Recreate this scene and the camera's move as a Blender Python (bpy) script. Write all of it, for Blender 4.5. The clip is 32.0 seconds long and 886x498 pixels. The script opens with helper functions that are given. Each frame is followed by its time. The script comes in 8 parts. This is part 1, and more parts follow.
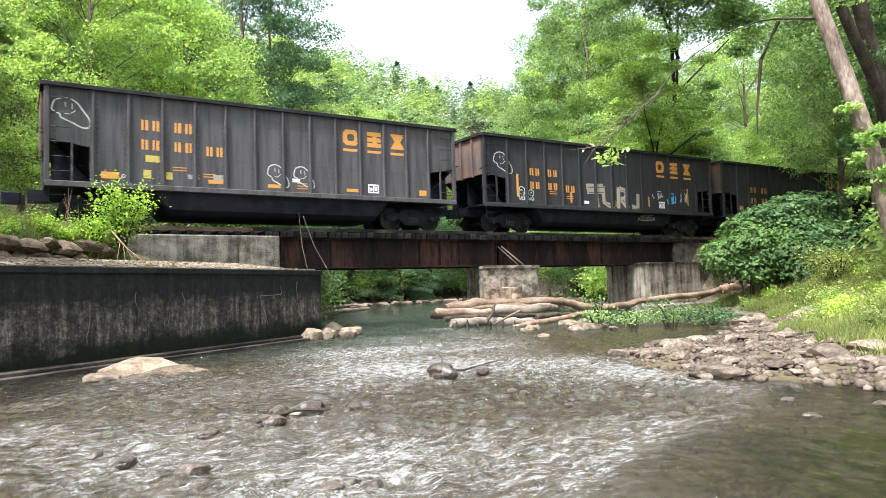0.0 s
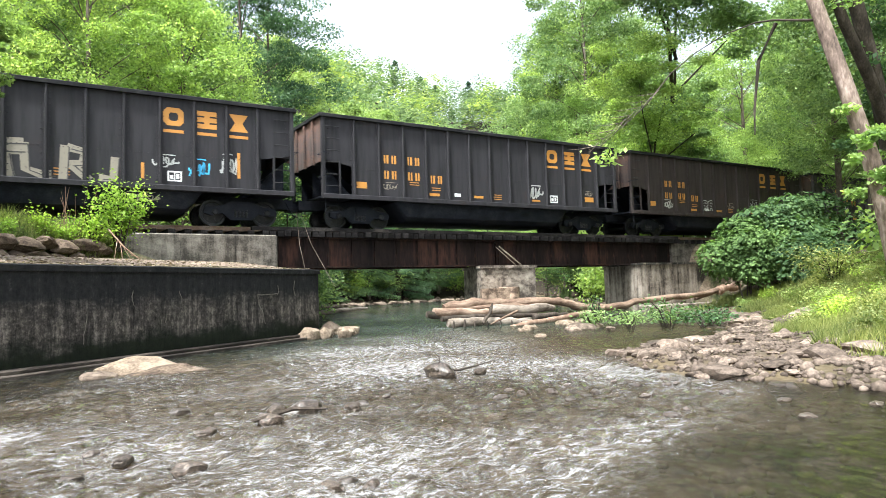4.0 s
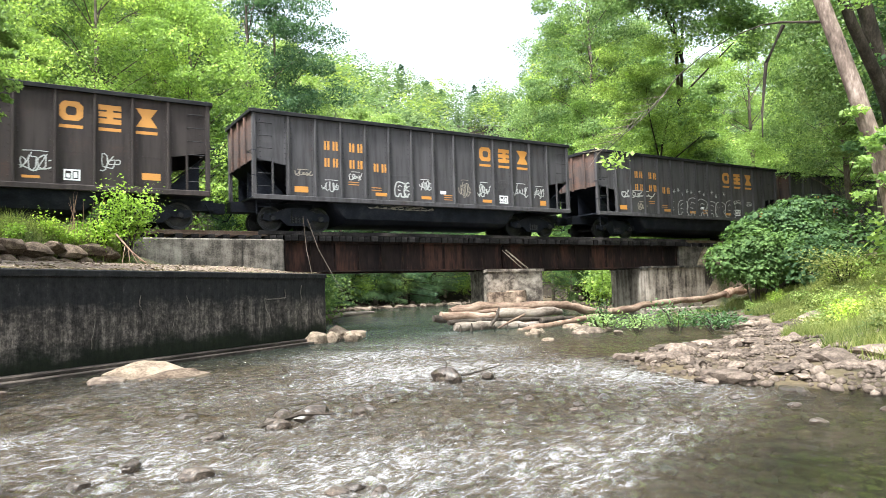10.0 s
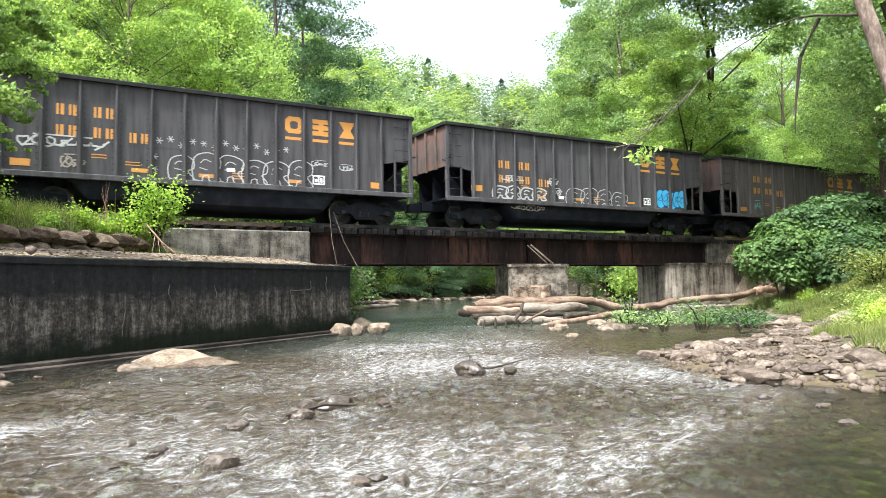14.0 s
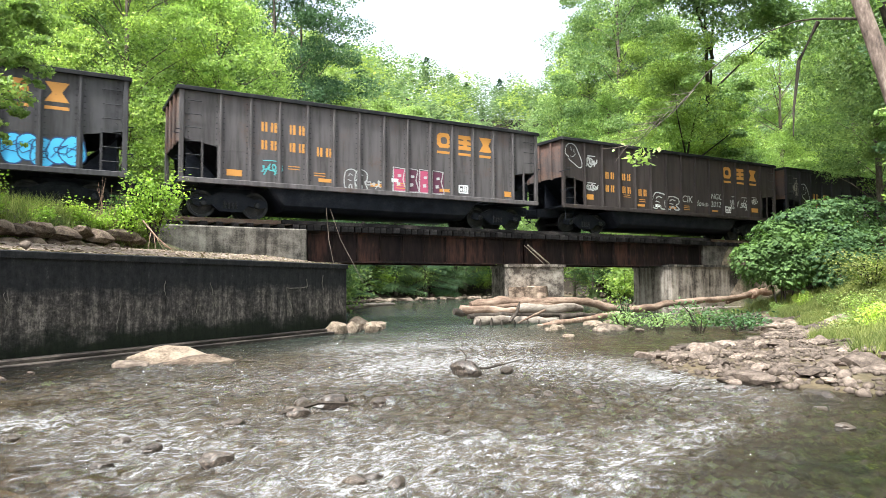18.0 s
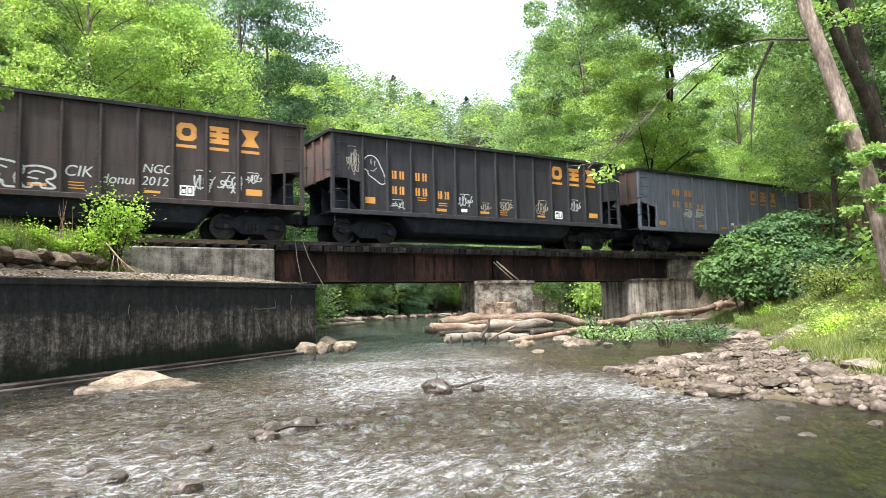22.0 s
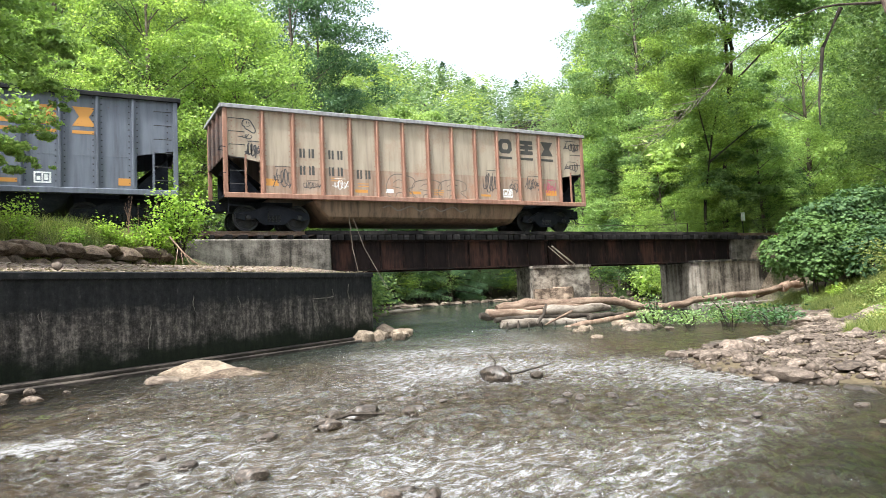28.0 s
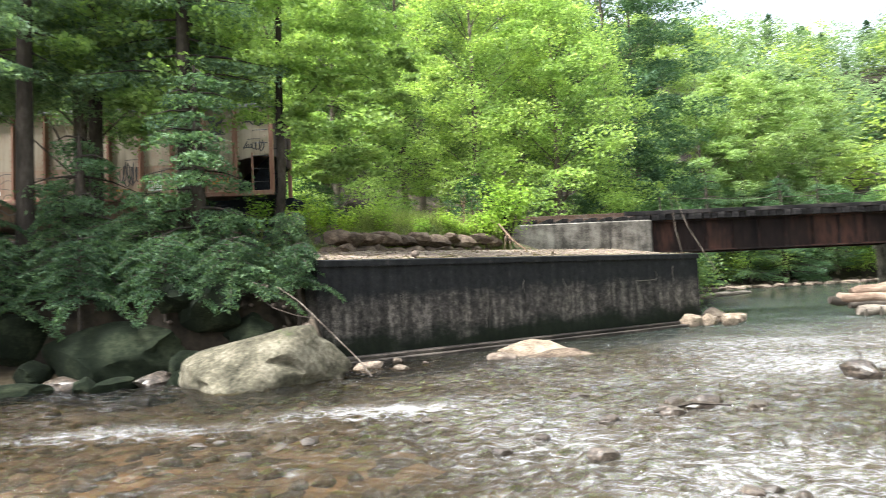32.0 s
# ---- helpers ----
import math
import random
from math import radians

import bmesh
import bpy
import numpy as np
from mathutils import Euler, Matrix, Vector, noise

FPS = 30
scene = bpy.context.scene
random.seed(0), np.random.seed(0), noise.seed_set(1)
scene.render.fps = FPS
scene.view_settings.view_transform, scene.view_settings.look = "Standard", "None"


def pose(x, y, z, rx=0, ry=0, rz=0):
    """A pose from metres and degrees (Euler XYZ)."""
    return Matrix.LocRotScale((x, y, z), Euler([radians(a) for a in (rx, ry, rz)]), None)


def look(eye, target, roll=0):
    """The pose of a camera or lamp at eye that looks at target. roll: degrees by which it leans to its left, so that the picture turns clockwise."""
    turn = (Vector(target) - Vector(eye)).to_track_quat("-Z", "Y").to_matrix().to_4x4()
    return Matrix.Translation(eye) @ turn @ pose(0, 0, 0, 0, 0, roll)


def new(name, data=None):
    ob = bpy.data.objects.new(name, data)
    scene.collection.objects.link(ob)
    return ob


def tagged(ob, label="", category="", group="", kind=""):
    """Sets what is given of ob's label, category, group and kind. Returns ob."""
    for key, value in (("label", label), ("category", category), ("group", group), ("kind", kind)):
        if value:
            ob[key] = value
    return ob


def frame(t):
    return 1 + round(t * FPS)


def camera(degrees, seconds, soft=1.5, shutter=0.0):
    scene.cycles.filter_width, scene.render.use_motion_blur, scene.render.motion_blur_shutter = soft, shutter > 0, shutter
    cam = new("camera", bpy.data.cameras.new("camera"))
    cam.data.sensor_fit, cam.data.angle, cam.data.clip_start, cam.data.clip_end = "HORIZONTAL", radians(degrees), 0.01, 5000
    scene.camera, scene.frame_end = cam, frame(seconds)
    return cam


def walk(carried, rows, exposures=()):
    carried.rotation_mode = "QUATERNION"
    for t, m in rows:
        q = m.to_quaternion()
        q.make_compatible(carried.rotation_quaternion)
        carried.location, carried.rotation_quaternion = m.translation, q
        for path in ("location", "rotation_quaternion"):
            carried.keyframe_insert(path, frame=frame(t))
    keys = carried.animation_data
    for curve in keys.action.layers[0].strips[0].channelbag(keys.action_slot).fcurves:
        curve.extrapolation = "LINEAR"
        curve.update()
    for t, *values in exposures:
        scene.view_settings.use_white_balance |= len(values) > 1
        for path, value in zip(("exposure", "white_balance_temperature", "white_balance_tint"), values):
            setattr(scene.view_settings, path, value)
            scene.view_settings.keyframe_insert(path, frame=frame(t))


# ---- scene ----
cam = camera(67.03, 32.0, soft=0.65, shutter=0.2)
PATH = [
    (0.0, pose(0.004, -0.005, 1.395, 93.38, 1.91, -32.20)),
    (0.5, pose(0.018, -0.008, 1.393, 93.27, 2.16, -32.19)),
    (1.0, pose(0.022, -0.028, 1.388, 92.91, 2.39, -32.46)),
    (1.5, pose(0.013, -0.021, 1.399, 93.04, 2.23, -32.96)),
    (2.0, pose(0.012, -0.039, 1.397, 93.14, 2.21, -33.05)),
    (2.5, pose(0.015, -0.027, 1.394, 93.22, 2.23, -32.96)),
    (3.0, pose(0.002, -0.039, 1.391, 93.24, 2.16, -32.83)),
    (3.5, pose(-0.004, -0.009, 1.391, 93.25, 1.92, -32.60)),
    (5.5, pose(0.014, -0.018, 1.403, 93.65, 1.55, -32.25)),
    (6.0, pose(0.003, -0.018, 1.390, 93.47, 1.69, -32.15)),
    (6.5, pose(0.034, -0.007, 1.389, 93.22, 2.08, -32.21)),
    (7.0, pose(0.020, 0.013, 1.375, 93.07, 2.57, -31.03)),
    (7.5, pose(0.043, 0.055, 1.387, 93.16, 2.86, -28.62)),
    (8.0, pose(0.037, 0.034, 1.390, 93.33, 2.67, -28.82)),
    (8.5, pose(0.019, 0.012, 1.392, 93.74, 2.12, -30.88)),
    (9.0, pose(0.007, 0.016, 1.394, 93.97, 1.90, -31.77)),
    (9.5, pose(0.003, 0.006, 1.405, 93.74, 1.87, -31.42)),
    (10.0, pose(0.005, 0.009, 1.405, 93.68, 1.86, -31.86)),
    (10.5, pose(-0.038, -0.003, 1.397, 93.36, 1.66, -30.19)),
    (11.0, pose(-0.011, 0.024, 1.402, 93.11, 1.35, -29.38)),
    (11.5, pose(0.010, 0.035, 1.407, 93.60, 1.45, -29.95)),
    (12.0, pose(0.018, 0.029, 1.408, 93.71, 1.58, -29.93)),
    (12.5, pose(0.032, 0.030, 1.402, 93.50, 1.57, -30.01)),
    (13.0, pose(0.017, 0.015, 1.390, 93.35, 1.37, -29.92)),
    (13.5, pose(0.020, 0.031, 1.395, 93.21, 1.07, -29.76)),
    (14.0, pose(0.004, 0.001, 1.398, 93.21, 1.01, -29.78)),
    (14.5, pose(0.015, 0.017, 1.391, 93.21, 1.02, -29.72)),
    (16.5, pose(0.003, 0.033, 1.400, 93.24, 0.72, -30.27)),
    (17.0, pose(0.000, 0.020, 1.396, 93.32, 0.62, -30.14)),
    (17.5, pose(-0.013, 0.015, 1.397, 93.33, 0.52, -30.18)),
    (18.0, pose(0.006, 0.035, 1.395, 93.16, 0.41, -30.12)),
    (18.5, pose(-0.000, 0.024, 1.391, 92.90, 0.52, -30.20)),
    (19.0, pose(0.011, 0.011, 1.395, 92.75, 0.63, -30.32)),
    (19.5, pose(0.001, 0.001, 1.391, 92.77, 0.60, -30.69)),
    (20.0, pose(-0.001, -0.016, 1.400, 93.00, 0.79, -30.57)),
    (20.5, pose(-0.002, 0.001, 1.411, 94.38, 0.89, -31.89)),
    (21.0, pose(-0.003, 0.008, 1.410, 94.71, 0.96, -32.36)),
    (21.5, pose(-0.004, 0.001, 1.411, 94.47, 1.17, -32.25)),
    (22.0, pose(-0.013, 0.003, 1.420, 94.56, 1.42, -32.69)),
    (22.5, pose(0.011, 0.002, 1.418, 94.59, 1.46, -33.04)),
    (23.0, pose(0.017, 0.015, 1.409, 94.16, 1.73, -33.00)),
    (23.5, pose(0.026, -0.019, 1.413, 94.25, 1.94, -33.30)),
    (24.0, pose(0.020, -0.021, 1.409, 94.07, 1.94, -33.44)),
    (24.5, pose(0.016, -0.020, 1.419, 94.23, 1.83, -33.43)),
    (26.5, pose(0.027, -0.072, 1.466, 94.96, 3.01, -32.91)),
    (27.0, pose(0.003, -0.084, 1.452, 94.10, 2.92, -32.65)),
    (27.5, pose(0.017, -0.013, 1.431, 93.33, 2.84, -31.35)),
    (28.0, pose(-0.000, 0.080, 1.433, 93.55, 2.50, -28.03)),
    (28.5, pose(-0.006, 0.151, 1.421, 93.54, 2.30, -26.11)),
    (29.0, pose(-0.040, 0.174, 1.423, 93.94, 2.28, -22.56)),
    (29.5, pose(-0.095, 0.146, 1.445, 93.65, 2.50, -17.12)),
    (30.0, pose(-0.153, 0.174, 1.437, 93.05, 2.59, -12.95)),
    (30.5, pose(-0.142, 0.141, 1.452, 93.00, 2.37, -10.98)),
    (31.0, pose(-0.175, 0.146, 1.445, 93.14, 2.07, -11.25)),
    (31.5, pose(-0.197, 0.077, 1.455, 92.91, 2.00, -11.03)),
    (32.0, pose(-0.277, 0.008, 1.501, 93.06, 2.59, -1.69)),
]
walk(cam, PATH, [(0.0, 1.92, 5950, 8), (8.0, 1.94, 5950, 8), (14.0, 1.95, 5950, 8), (19.0, 1.87, 5950, 8), (24.0, 1.82, 5950, 8), (27.5, 1.76, 5950, 8), (30.0, 1.87, 5950, 8), (32.0, 2.11, 5950, 8)])

# ---- world, sun, exposure ----
world = bpy.data.worlds.new("sky")
scene.world = world
world.use_nodes = True
wn = world.node_tree
wn.nodes.clear()
w_out = wn.nodes.new("ShaderNodeOutputWorld")
w_bg = wn.nodes.new("ShaderNodeBackground")
w_sky = wn.nodes.new("ShaderNodeTexSky")
w_hsv = wn.nodes.new("ShaderNodeHueSaturation")
w_sky.sky_type = "NISHITA"
w_sky.sun_disc = False
SUN_AZ, SUN_EL = 248.0, 62.0
w_sky.sun_elevation = radians(SUN_EL)
w_sky.sun_rotation = radians(SUN_AZ)
w_sky.air_density = 1.6
w_sky.dust_density = 6.0
w_sky.ozone_density = 1.0
w_hsv.inputs["Saturation"].default_value = 0.35
w_bg.inputs["Strength"].default_value = 0.13
wn.links.new(w_sky.outputs[0], w_hsv.inputs["Color"])
wn.links.new(w_hsv.outputs[0], w_bg.inputs["Color"])
wn.links.new(w_bg.outputs[0], w_out.inputs["Surface"])
sun = new("sun", bpy.data.lights.new("sun", "SUN"))
sun.data.energy = 2.7
sun.data.angle = radians(5)
sun.data.color = (1.0, 0.99, 0.92)
# the sun stands high over the downstream side, veiled by thin cloud
_sd = Vector((math.sin(radians(SUN_AZ)) * math.cos(radians(SUN_EL)), math.cos(radians(SUN_AZ)) * math.cos(radians(SUN_EL)), math.sin(radians(SUN_EL))))
sun.matrix_world = look(_sd * 200, (0, 0, 0))


# ---- materials ----
def nodes_of(name):
    m = bpy.data.materials.new(name)
    m.use_nodes = True
    nt = m.node_tree
    return m, nt, nt.nodes["Principled BSDF"]


def tex_noise(nt, scale, detail=4.0, rough=0.55, coord="Object", stretch=(1, 1, 1)):
    tc = nt.nodes.new("ShaderNodeTexCoord")
    mp = nt.nodes.new("ShaderNodeMapping")
    mp.inputs["Scale"].default_value = stretch
    n = nt.nodes.new("ShaderNodeTexNoise")
    n.inputs["Scale"].default_value = scale
    n.inputs["Detail"].default_value = detail
    n.inputs["Roughness"].default_value = rough
    if coord == "World":
        geo = nt.nodes.new("ShaderNodeNewGeometry")
        nt.links.new(geo.outputs["Position"], mp.inputs["Vector"])
    else:
        nt.links.new(tc.outputs[coord], mp.inputs["Vector"])
    nt.links.new(mp.outputs[0], n.inputs["Vector"])
    return n.outputs["Fac"]


def ramp(nt, fac, stops):
    r = nt.nodes.new("ShaderNodeValToRGB")
    el = r.color_ramp.elements
    while len(el) < len(stops):
        el.new(0.5)
    for e, (p, c) in zip(el, stops):
        e.position = p
        e.color = (*c, 1) if len(c) == 3 else c
    nt.links.new(fac, r.inputs[0])
    return r.outputs[0]


def mix(nt, fac, a, b, blend="MIX"):
    m = nt.nodes.new("ShaderNodeMix")
    m.data_type = "RGBA"
    m.blend_type = blend
    for sock, v in ((m.inputs[0], fac), (m.inputs[6], a), (m.inputs[7], b)):
        if isinstance(v, (int, float)):
            sock.default_value = v
        elif isinstance(v, tuple):
            sock.default_value = (*v, 1)
        else:
            nt.links.new(v, sock)
    return m.outputs[2]


def math_node(nt, op, a, b=0.0):
    m = nt.nodes.new("ShaderNodeMath")
    m.operation = op
    for sock, v in ((m.inputs[0], a), (m.inputs[1], b)):
        if isinstance(v, (int, float)):
            sock.default_value = v
        else:
            nt.links.new(v, sock)
    return m.outputs[0]


def bump(nt, bsdf, height, strength=0.3, dist=0.02):
    b = nt.nodes.new("ShaderNodeBump")
    b.inputs["Strength"].default_value = strength
    b.inputs["Distance"].default_value = dist
    nt.links.new(height, b.inputs["Height"])
    nt.links.new(b.outputs[0], bsdf.inputs["Normal"])


def surface(name, dark, mid, light, scale=3.0, fine=30.0, rough=0.8, metal=0.0, relief=0.3, dist=0.01, stretch=(1, 1, 1), coord="Object", vary=0.0):
    """A surface of three tones: broad patches, fine grain and relief."""
    m, nt, b = nodes_of(name)
    big = tex_noise(nt, scale, 5, 0.6, coord, stretch)
    small = tex_noise(nt, fine, 4, 0.6, coord, stretch)
    both = math_node(nt, "ADD", math_node(nt, "MULTIPLY", big, 0.65), math_node(nt, "MULTIPLY", small, 0.35))
    col = ramp(nt, both, [(0.34, dark), (0.5, mid), (0.66, light)])
    if vary:
        info = nt.nodes.new("ShaderNodeObjectInfo")
        tone = ramp(nt, info.outputs["Random"], [(0, (1 - vary,) * 3), (1, (1 + vary,) * 3)])
        col = mix(nt, 1.0, col, tone, "MULTIPLY")
    nt.links.new(col, b.inputs["Base Color"])
    b.inputs["Roughness"].default_value = rough
    b.inputs["Metallic"].default_value = metal
    b.inputs["Specular IOR Level"].default_value = 0.12 if rough > 0.55 else 0.4
    bump(nt, b, both, relief, dist)
    return m


def car_paint(name, base, grime, rust, rust_amount=0.35, rough=0.65):
    """Weathered paint: vertical streaks of grime, rust blooms, chalky dust."""
    m, nt, b = nodes_of(name)
    streak = tex_noise(nt, 2.2, 6, 0.65, "Object", (2.5, 2.5, 0.22))
    patch = tex_noise(nt, 0.9, 5, 0.6)
    fine = tex_noise(nt, 26, 5, 0.7)
    col = ramp(nt, streak, [(0.24, grime), (0.54, base), (0.85, tuple(min(1, c * 1.25) for c in base))])
    rm = ramp(nt, math_node(nt, "ADD", math_node(nt, "MULTIPLY", patch, 0.6), math_node(nt, "MULTIPLY", fine, 0.4)), [(0.62 - rust_amount * 0.25, (0, 0, 0)), (0.74, (1, 1, 1))])
    col = mix(nt, rm, col, rust)
    info = nt.nodes.new("ShaderNodeObjectInfo")
    col = mix(nt, 1.0, col, ramp(nt, info.outputs["Random"], [(0, (0.88,) * 3), (1, (1.08,) * 3)]), "MULTIPLY")
    nt.links.new(col, b.inputs["Base Color"])
    b.inputs["Roughness"].default_value = rough
    b.inputs["Specular IOR Level"].default_value = 0.15
    bump(nt, b, patch, 0.25, 0.05)
    return m


def leaf_mat(name, dark, mid, light, trans=0.35, patch=0.55, lo=0.62, hi=1.22, glow=(1.5, 1.6, 0.85)):
    m, nt, b = nodes_of(name)
    geo = nt.nodes.new("ShaderNodeNewGeometry")
    col = ramp(nt, geo.outputs["Random Per Island"], [(0.0, dark), (0.5, mid), (1.0, light)])
    big = tex_noise(nt, patch, 3, 0.5, "World")
    col = mix(nt, 1.0, col, ramp(nt, big, [(0.32, (lo, lo * 1.08, lo * 1.05)), (0.68, (hi, hi * 0.97, hi * 0.88))]), "MULTIPLY")
    info = nt.nodes.new("ShaderNodeObjectInfo")
    col = mix(nt, 1.0, col, ramp(nt, info.outputs["Random"], [(0, (0.8, 0.86, 0.85)), (1, (1.15, 1.1, 0.95))]), "MULTIPLY")
    nt.links.new(col, b.inputs["Base Color"])
    b.inputs["Roughness"].default_value = 0.7
    b.inputs["Specular IOR Level"].default_value = 0.25
    tr = nt.nodes.new("ShaderNodeBsdfTranslucent")
    tint = mix(nt, 1.0, col, glow, "MULTIPLY")
    nt.links.new(tint, tr.inputs["Color"])
    ms = nt.nodes.new("ShaderNodeMixShader")
    ms.inputs[0].default_value = trans
    out = nt.nodes["Material Output"]
    nt.links.new(b.outputs[0], ms.inputs[1])
    nt.links.new(tr.outputs[0], ms.inputs[2])
    nt.links.new(ms.outputs[0], out.inputs["Surface"])
    return m


def plain(name, col, rough=0.7, metal=0.0):
    m, nt, b = nodes_of(name)
    n = tex_noise(nt, 14, 4, 0.6)
    nt.links.new(mix(nt, 1.0, col, ramp(nt, n, [(0.3, (0.75,) * 3), (0.7, (1.15,) * 3)]), "MULTIPLY"), b.inputs["Base Color"])
    b.inputs["Roughness"].default_value = rough
    b.inputs["Metallic"].default_value = metal
    return m


def worn_paint(name, col, gap=0.42):
    """Stencilled or sprayed paint, worn through in places."""
    m, nt, b = nodes_of(name)
    n = tex_noise(nt, 9, 6, 0.7)
    nt.links.new(ramp(nt, n, [(gap - 0.1, (0.06, 0.055, 0.055)), (gap, col), (1.0, col)]), b.inputs["Base Color"])
    b.inputs["Roughness"].default_value = 0.6
    return m


def concrete(name, dark, mid, light, streaky=1.0, blotch=0.7):
    """Weathered concrete: stained top, vertical run-off streaks, damp foot."""
    m, nt, b = nodes_of(name)
    streak = tex_noise(nt, 2.0, 6, 0.7, "Object", (1.6, 1.6, 0.18))
    patch = tex_noise(nt, blotch, 7, 0.7, "Object", (1, 1, 1.6))
    grain = tex_noise(nt, 22, 5, 0.7)
    f = math_node(nt, "ADD", math_node(nt, "MULTIPLY", streak, 0.45 * streaky), math_node(nt, "MULTIPLY", patch, 0.75 - 0.35 * streaky))
    f = math_node(nt, "ADD", f, math_node(nt, "MULTIPLY", grain, 0.2))
    col = ramp(nt, f, [(0.435, dark), (0.515, mid), (0.605, light)])
    nt.links.new(col, b.inputs["Base Color"])
    b.inputs["Roughness"].default_value = 0.85
    b.inputs["Specular IOR Level"].default_value = 0.15
    bump(nt, b, math_node(nt, "ADD", grain, patch), 0.4, 0.015)
    return m


def water_mat():
    m, nt, b = nodes_of("stream_water")
    nt.nodes.remove(b)
    body = nt.nodes.new("ShaderNodeBsdfTransparent")
    silt = nt.nodes.new("ShaderNodeBsdfDiffuse")
    skin = nt.nodes.new("ShaderNodeBsdfGlossy")
    skin.inputs["Roughness"].default_value = 0.05
    fres = nt.nodes.new("ShaderNodeFresnel")
    fres.inputs["IOR"].default_value = 1.42
    murk = nt.nodes.new("ShaderNodeMixShader")
    face = nt.nodes.new("ShaderNodeMixShader")
    nt.links.new(body.outputs[0], murk.inputs[1])
    nt.links.new(silt.outputs[0], murk.inputs[2])
    nt.links.new(fres.outputs[0], face.inputs[0])
    nt.links.new(murk.outputs[0], face.inputs[1])
    nt.links.new(skin.outputs[0], face.inputs[2])
    geo = nt.nodes.new("ShaderNodeNewGeometry")
    sep = nt.nodes.new("ShaderNodeSeparateXYZ")
    nt.links.new(geo.outputs["Position"], sep.inputs[0])
    px, py = sep.outputs[0], sep.outputs[1]
    # brown in the shallows, green where it deepens under the bridge
    deep = ramp(nt, math_node(nt, "DIVIDE", py, 30.0), [(0.42, (0.66, 0.60, 0.45)), (0.66, (0.50, 0.62, 0.54))])
    place = tex_noise(nt, 0.22, 3, 0.5, "World")
    # still pool on the near right, behind the gravel bar and along the wall
    s = math_node(nt, "SUBTRACT", math_node(nt, "ADD", math_node(nt, "MULTIPLY", px, 0.4), 1.5), py)
    s = math_node(nt, "ADD", s, math_node(nt, "MULTIPLY", math_node(nt, "SUBTRACT", place, 0.5), 3.0))
    pool = nt.nodes.new("ShaderNodeMapRange")
    pool.inputs[1].default_value, pool.inputs[2].default_value = -0.6, 0.9
    nt.links.new(s, pool.inputs[0])
    side = nt.nodes.new("ShaderNodeMapRange")
    side.inputs[1].default_value, side.inputs[2].default_value = 6.3, 8.3
    nt.links.new(math_node(nt, "SUBTRACT", px, math_node(nt, "MULTIPLY", py, 0.28)), side.inputs[0])
    still = math_node(nt, "MAXIMUM", pool.outputs[0], side.outputs[0])
    # slack water along the foot of the wall
    dw = math_node(nt, "SUBTRACT", math_node(nt, "MULTIPLY", math_node(nt, "ADD", px, 2.36), 0.54), math_node(nt, "MULTIPLY", math_node(nt, "SUBTRACT", py, 13.287), 0.842))
    slack = nt.nodes.new("ShaderNodeMapRange")
    slack.inputs[1].default_value, slack.inputs[2].default_value = 4.6, 1.8
    slack.inputs[4].default_value = 0.6
    nt.links.new(math_node(nt, "ADD", dw, math_node(nt, "MULTIPLY", math_node(nt, "SUBTRACT", place, 0.5), 3.0)), slack.inputs[0])
    still = math_node(nt, "MAXIMUM", still, slack.outputs[0])
    left = nt.nodes.new("ShaderNodeMapRange")
    left.inputs[1].default_value, left.inputs[2].default_value = 1.8, -1.6
    left.inputs[4].default_value = 0.45
    nt.links.new(px, left.inputs[0])
    still = math_node(nt, "MAXIMUM", still, left.outputs[0])
    nt.links.new(math_node(nt, "SUBTRACT", 0.22, math_node(nt, "ADD", math_node(nt, "ADD", math_node(nt, "MULTIPLY", pool.outputs[0], 0.14), math_node(nt, "MULTIPLY", slack.outputs[0], 0.12)), math_node(nt, "MULTIPLY", left.outputs[0], 0.30))), murk.inputs[0])
    nt.links.new(mix(nt, pool.outputs[0], deep, (0.27, 0.275, 0.14)), body.inputs["Color"])
    nt.links.new(ramp(nt, math_node(nt, "DIVIDE", py, 30.0), [(0.42, (0.10, 0.082, 0.055)), (0.66, (0.09, 0.125, 0.10))]), silt.inputs["Color"])
    run_amt = math_node(nt, "SUBTRACT", 1.0, math_node(nt, "MULTIPLY", still, 0.6))
    amp = math_node(nt, "MULTIPLY", run_amt, ramp(nt, place, [(0.35, (0.6,) * 3), (0.6, (1.0,) * 3)]))
    amp = math_node(nt, "MULTIPLY", amp, math_node(nt, "SUBTRACT", 1.0, math_node(nt, "MULTIPLY", pool.outputs[0], 0.62)))
    n2 = tex_noise(nt, 7.0, 3, 0.6, "Object", (1.0, 1.35, 1))
    n3 = tex_noise(nt, 16.0, 6, 0.75, "Object", (1.15, 1.1, 1))
    n4 = tex_noise(nt, 55.0, 4, 0.7, "Object", (1.2, 1.0, 1))
    gust = tex_noise(nt, 1.0, 4, 0.6, "Object", (0.9, 1.2, 1))
    chop = math_node(nt, "MULTIPLY", amp, ramp(nt, gust, [(0.36, (0.45,) * 3), (0.62, (1.1,) * 3)]))
    hgt = math_node(nt, "ADD", math_node(nt, "MULTIPLY", n2, 0.95), math_node(nt, "MULTIPLY", n3, 0.42))
    hgt = math_node(nt, "ADD", hgt, math_node(nt, "MULTIPLY", n4, 0.12))
    hgt = math_node(nt, "MULTIPLY", hgt, chop)
    wave = nt.nodes.new("ShaderNodeBump")
    wave.inputs["Strength"].default_value = 1.0
    wave.inputs["Distance"].default_value = 0.15
    nt.links.new(hgt, wave.inputs["Height"])
    nt.links.new(wave.outputs[0], skin.inputs["Normal"])
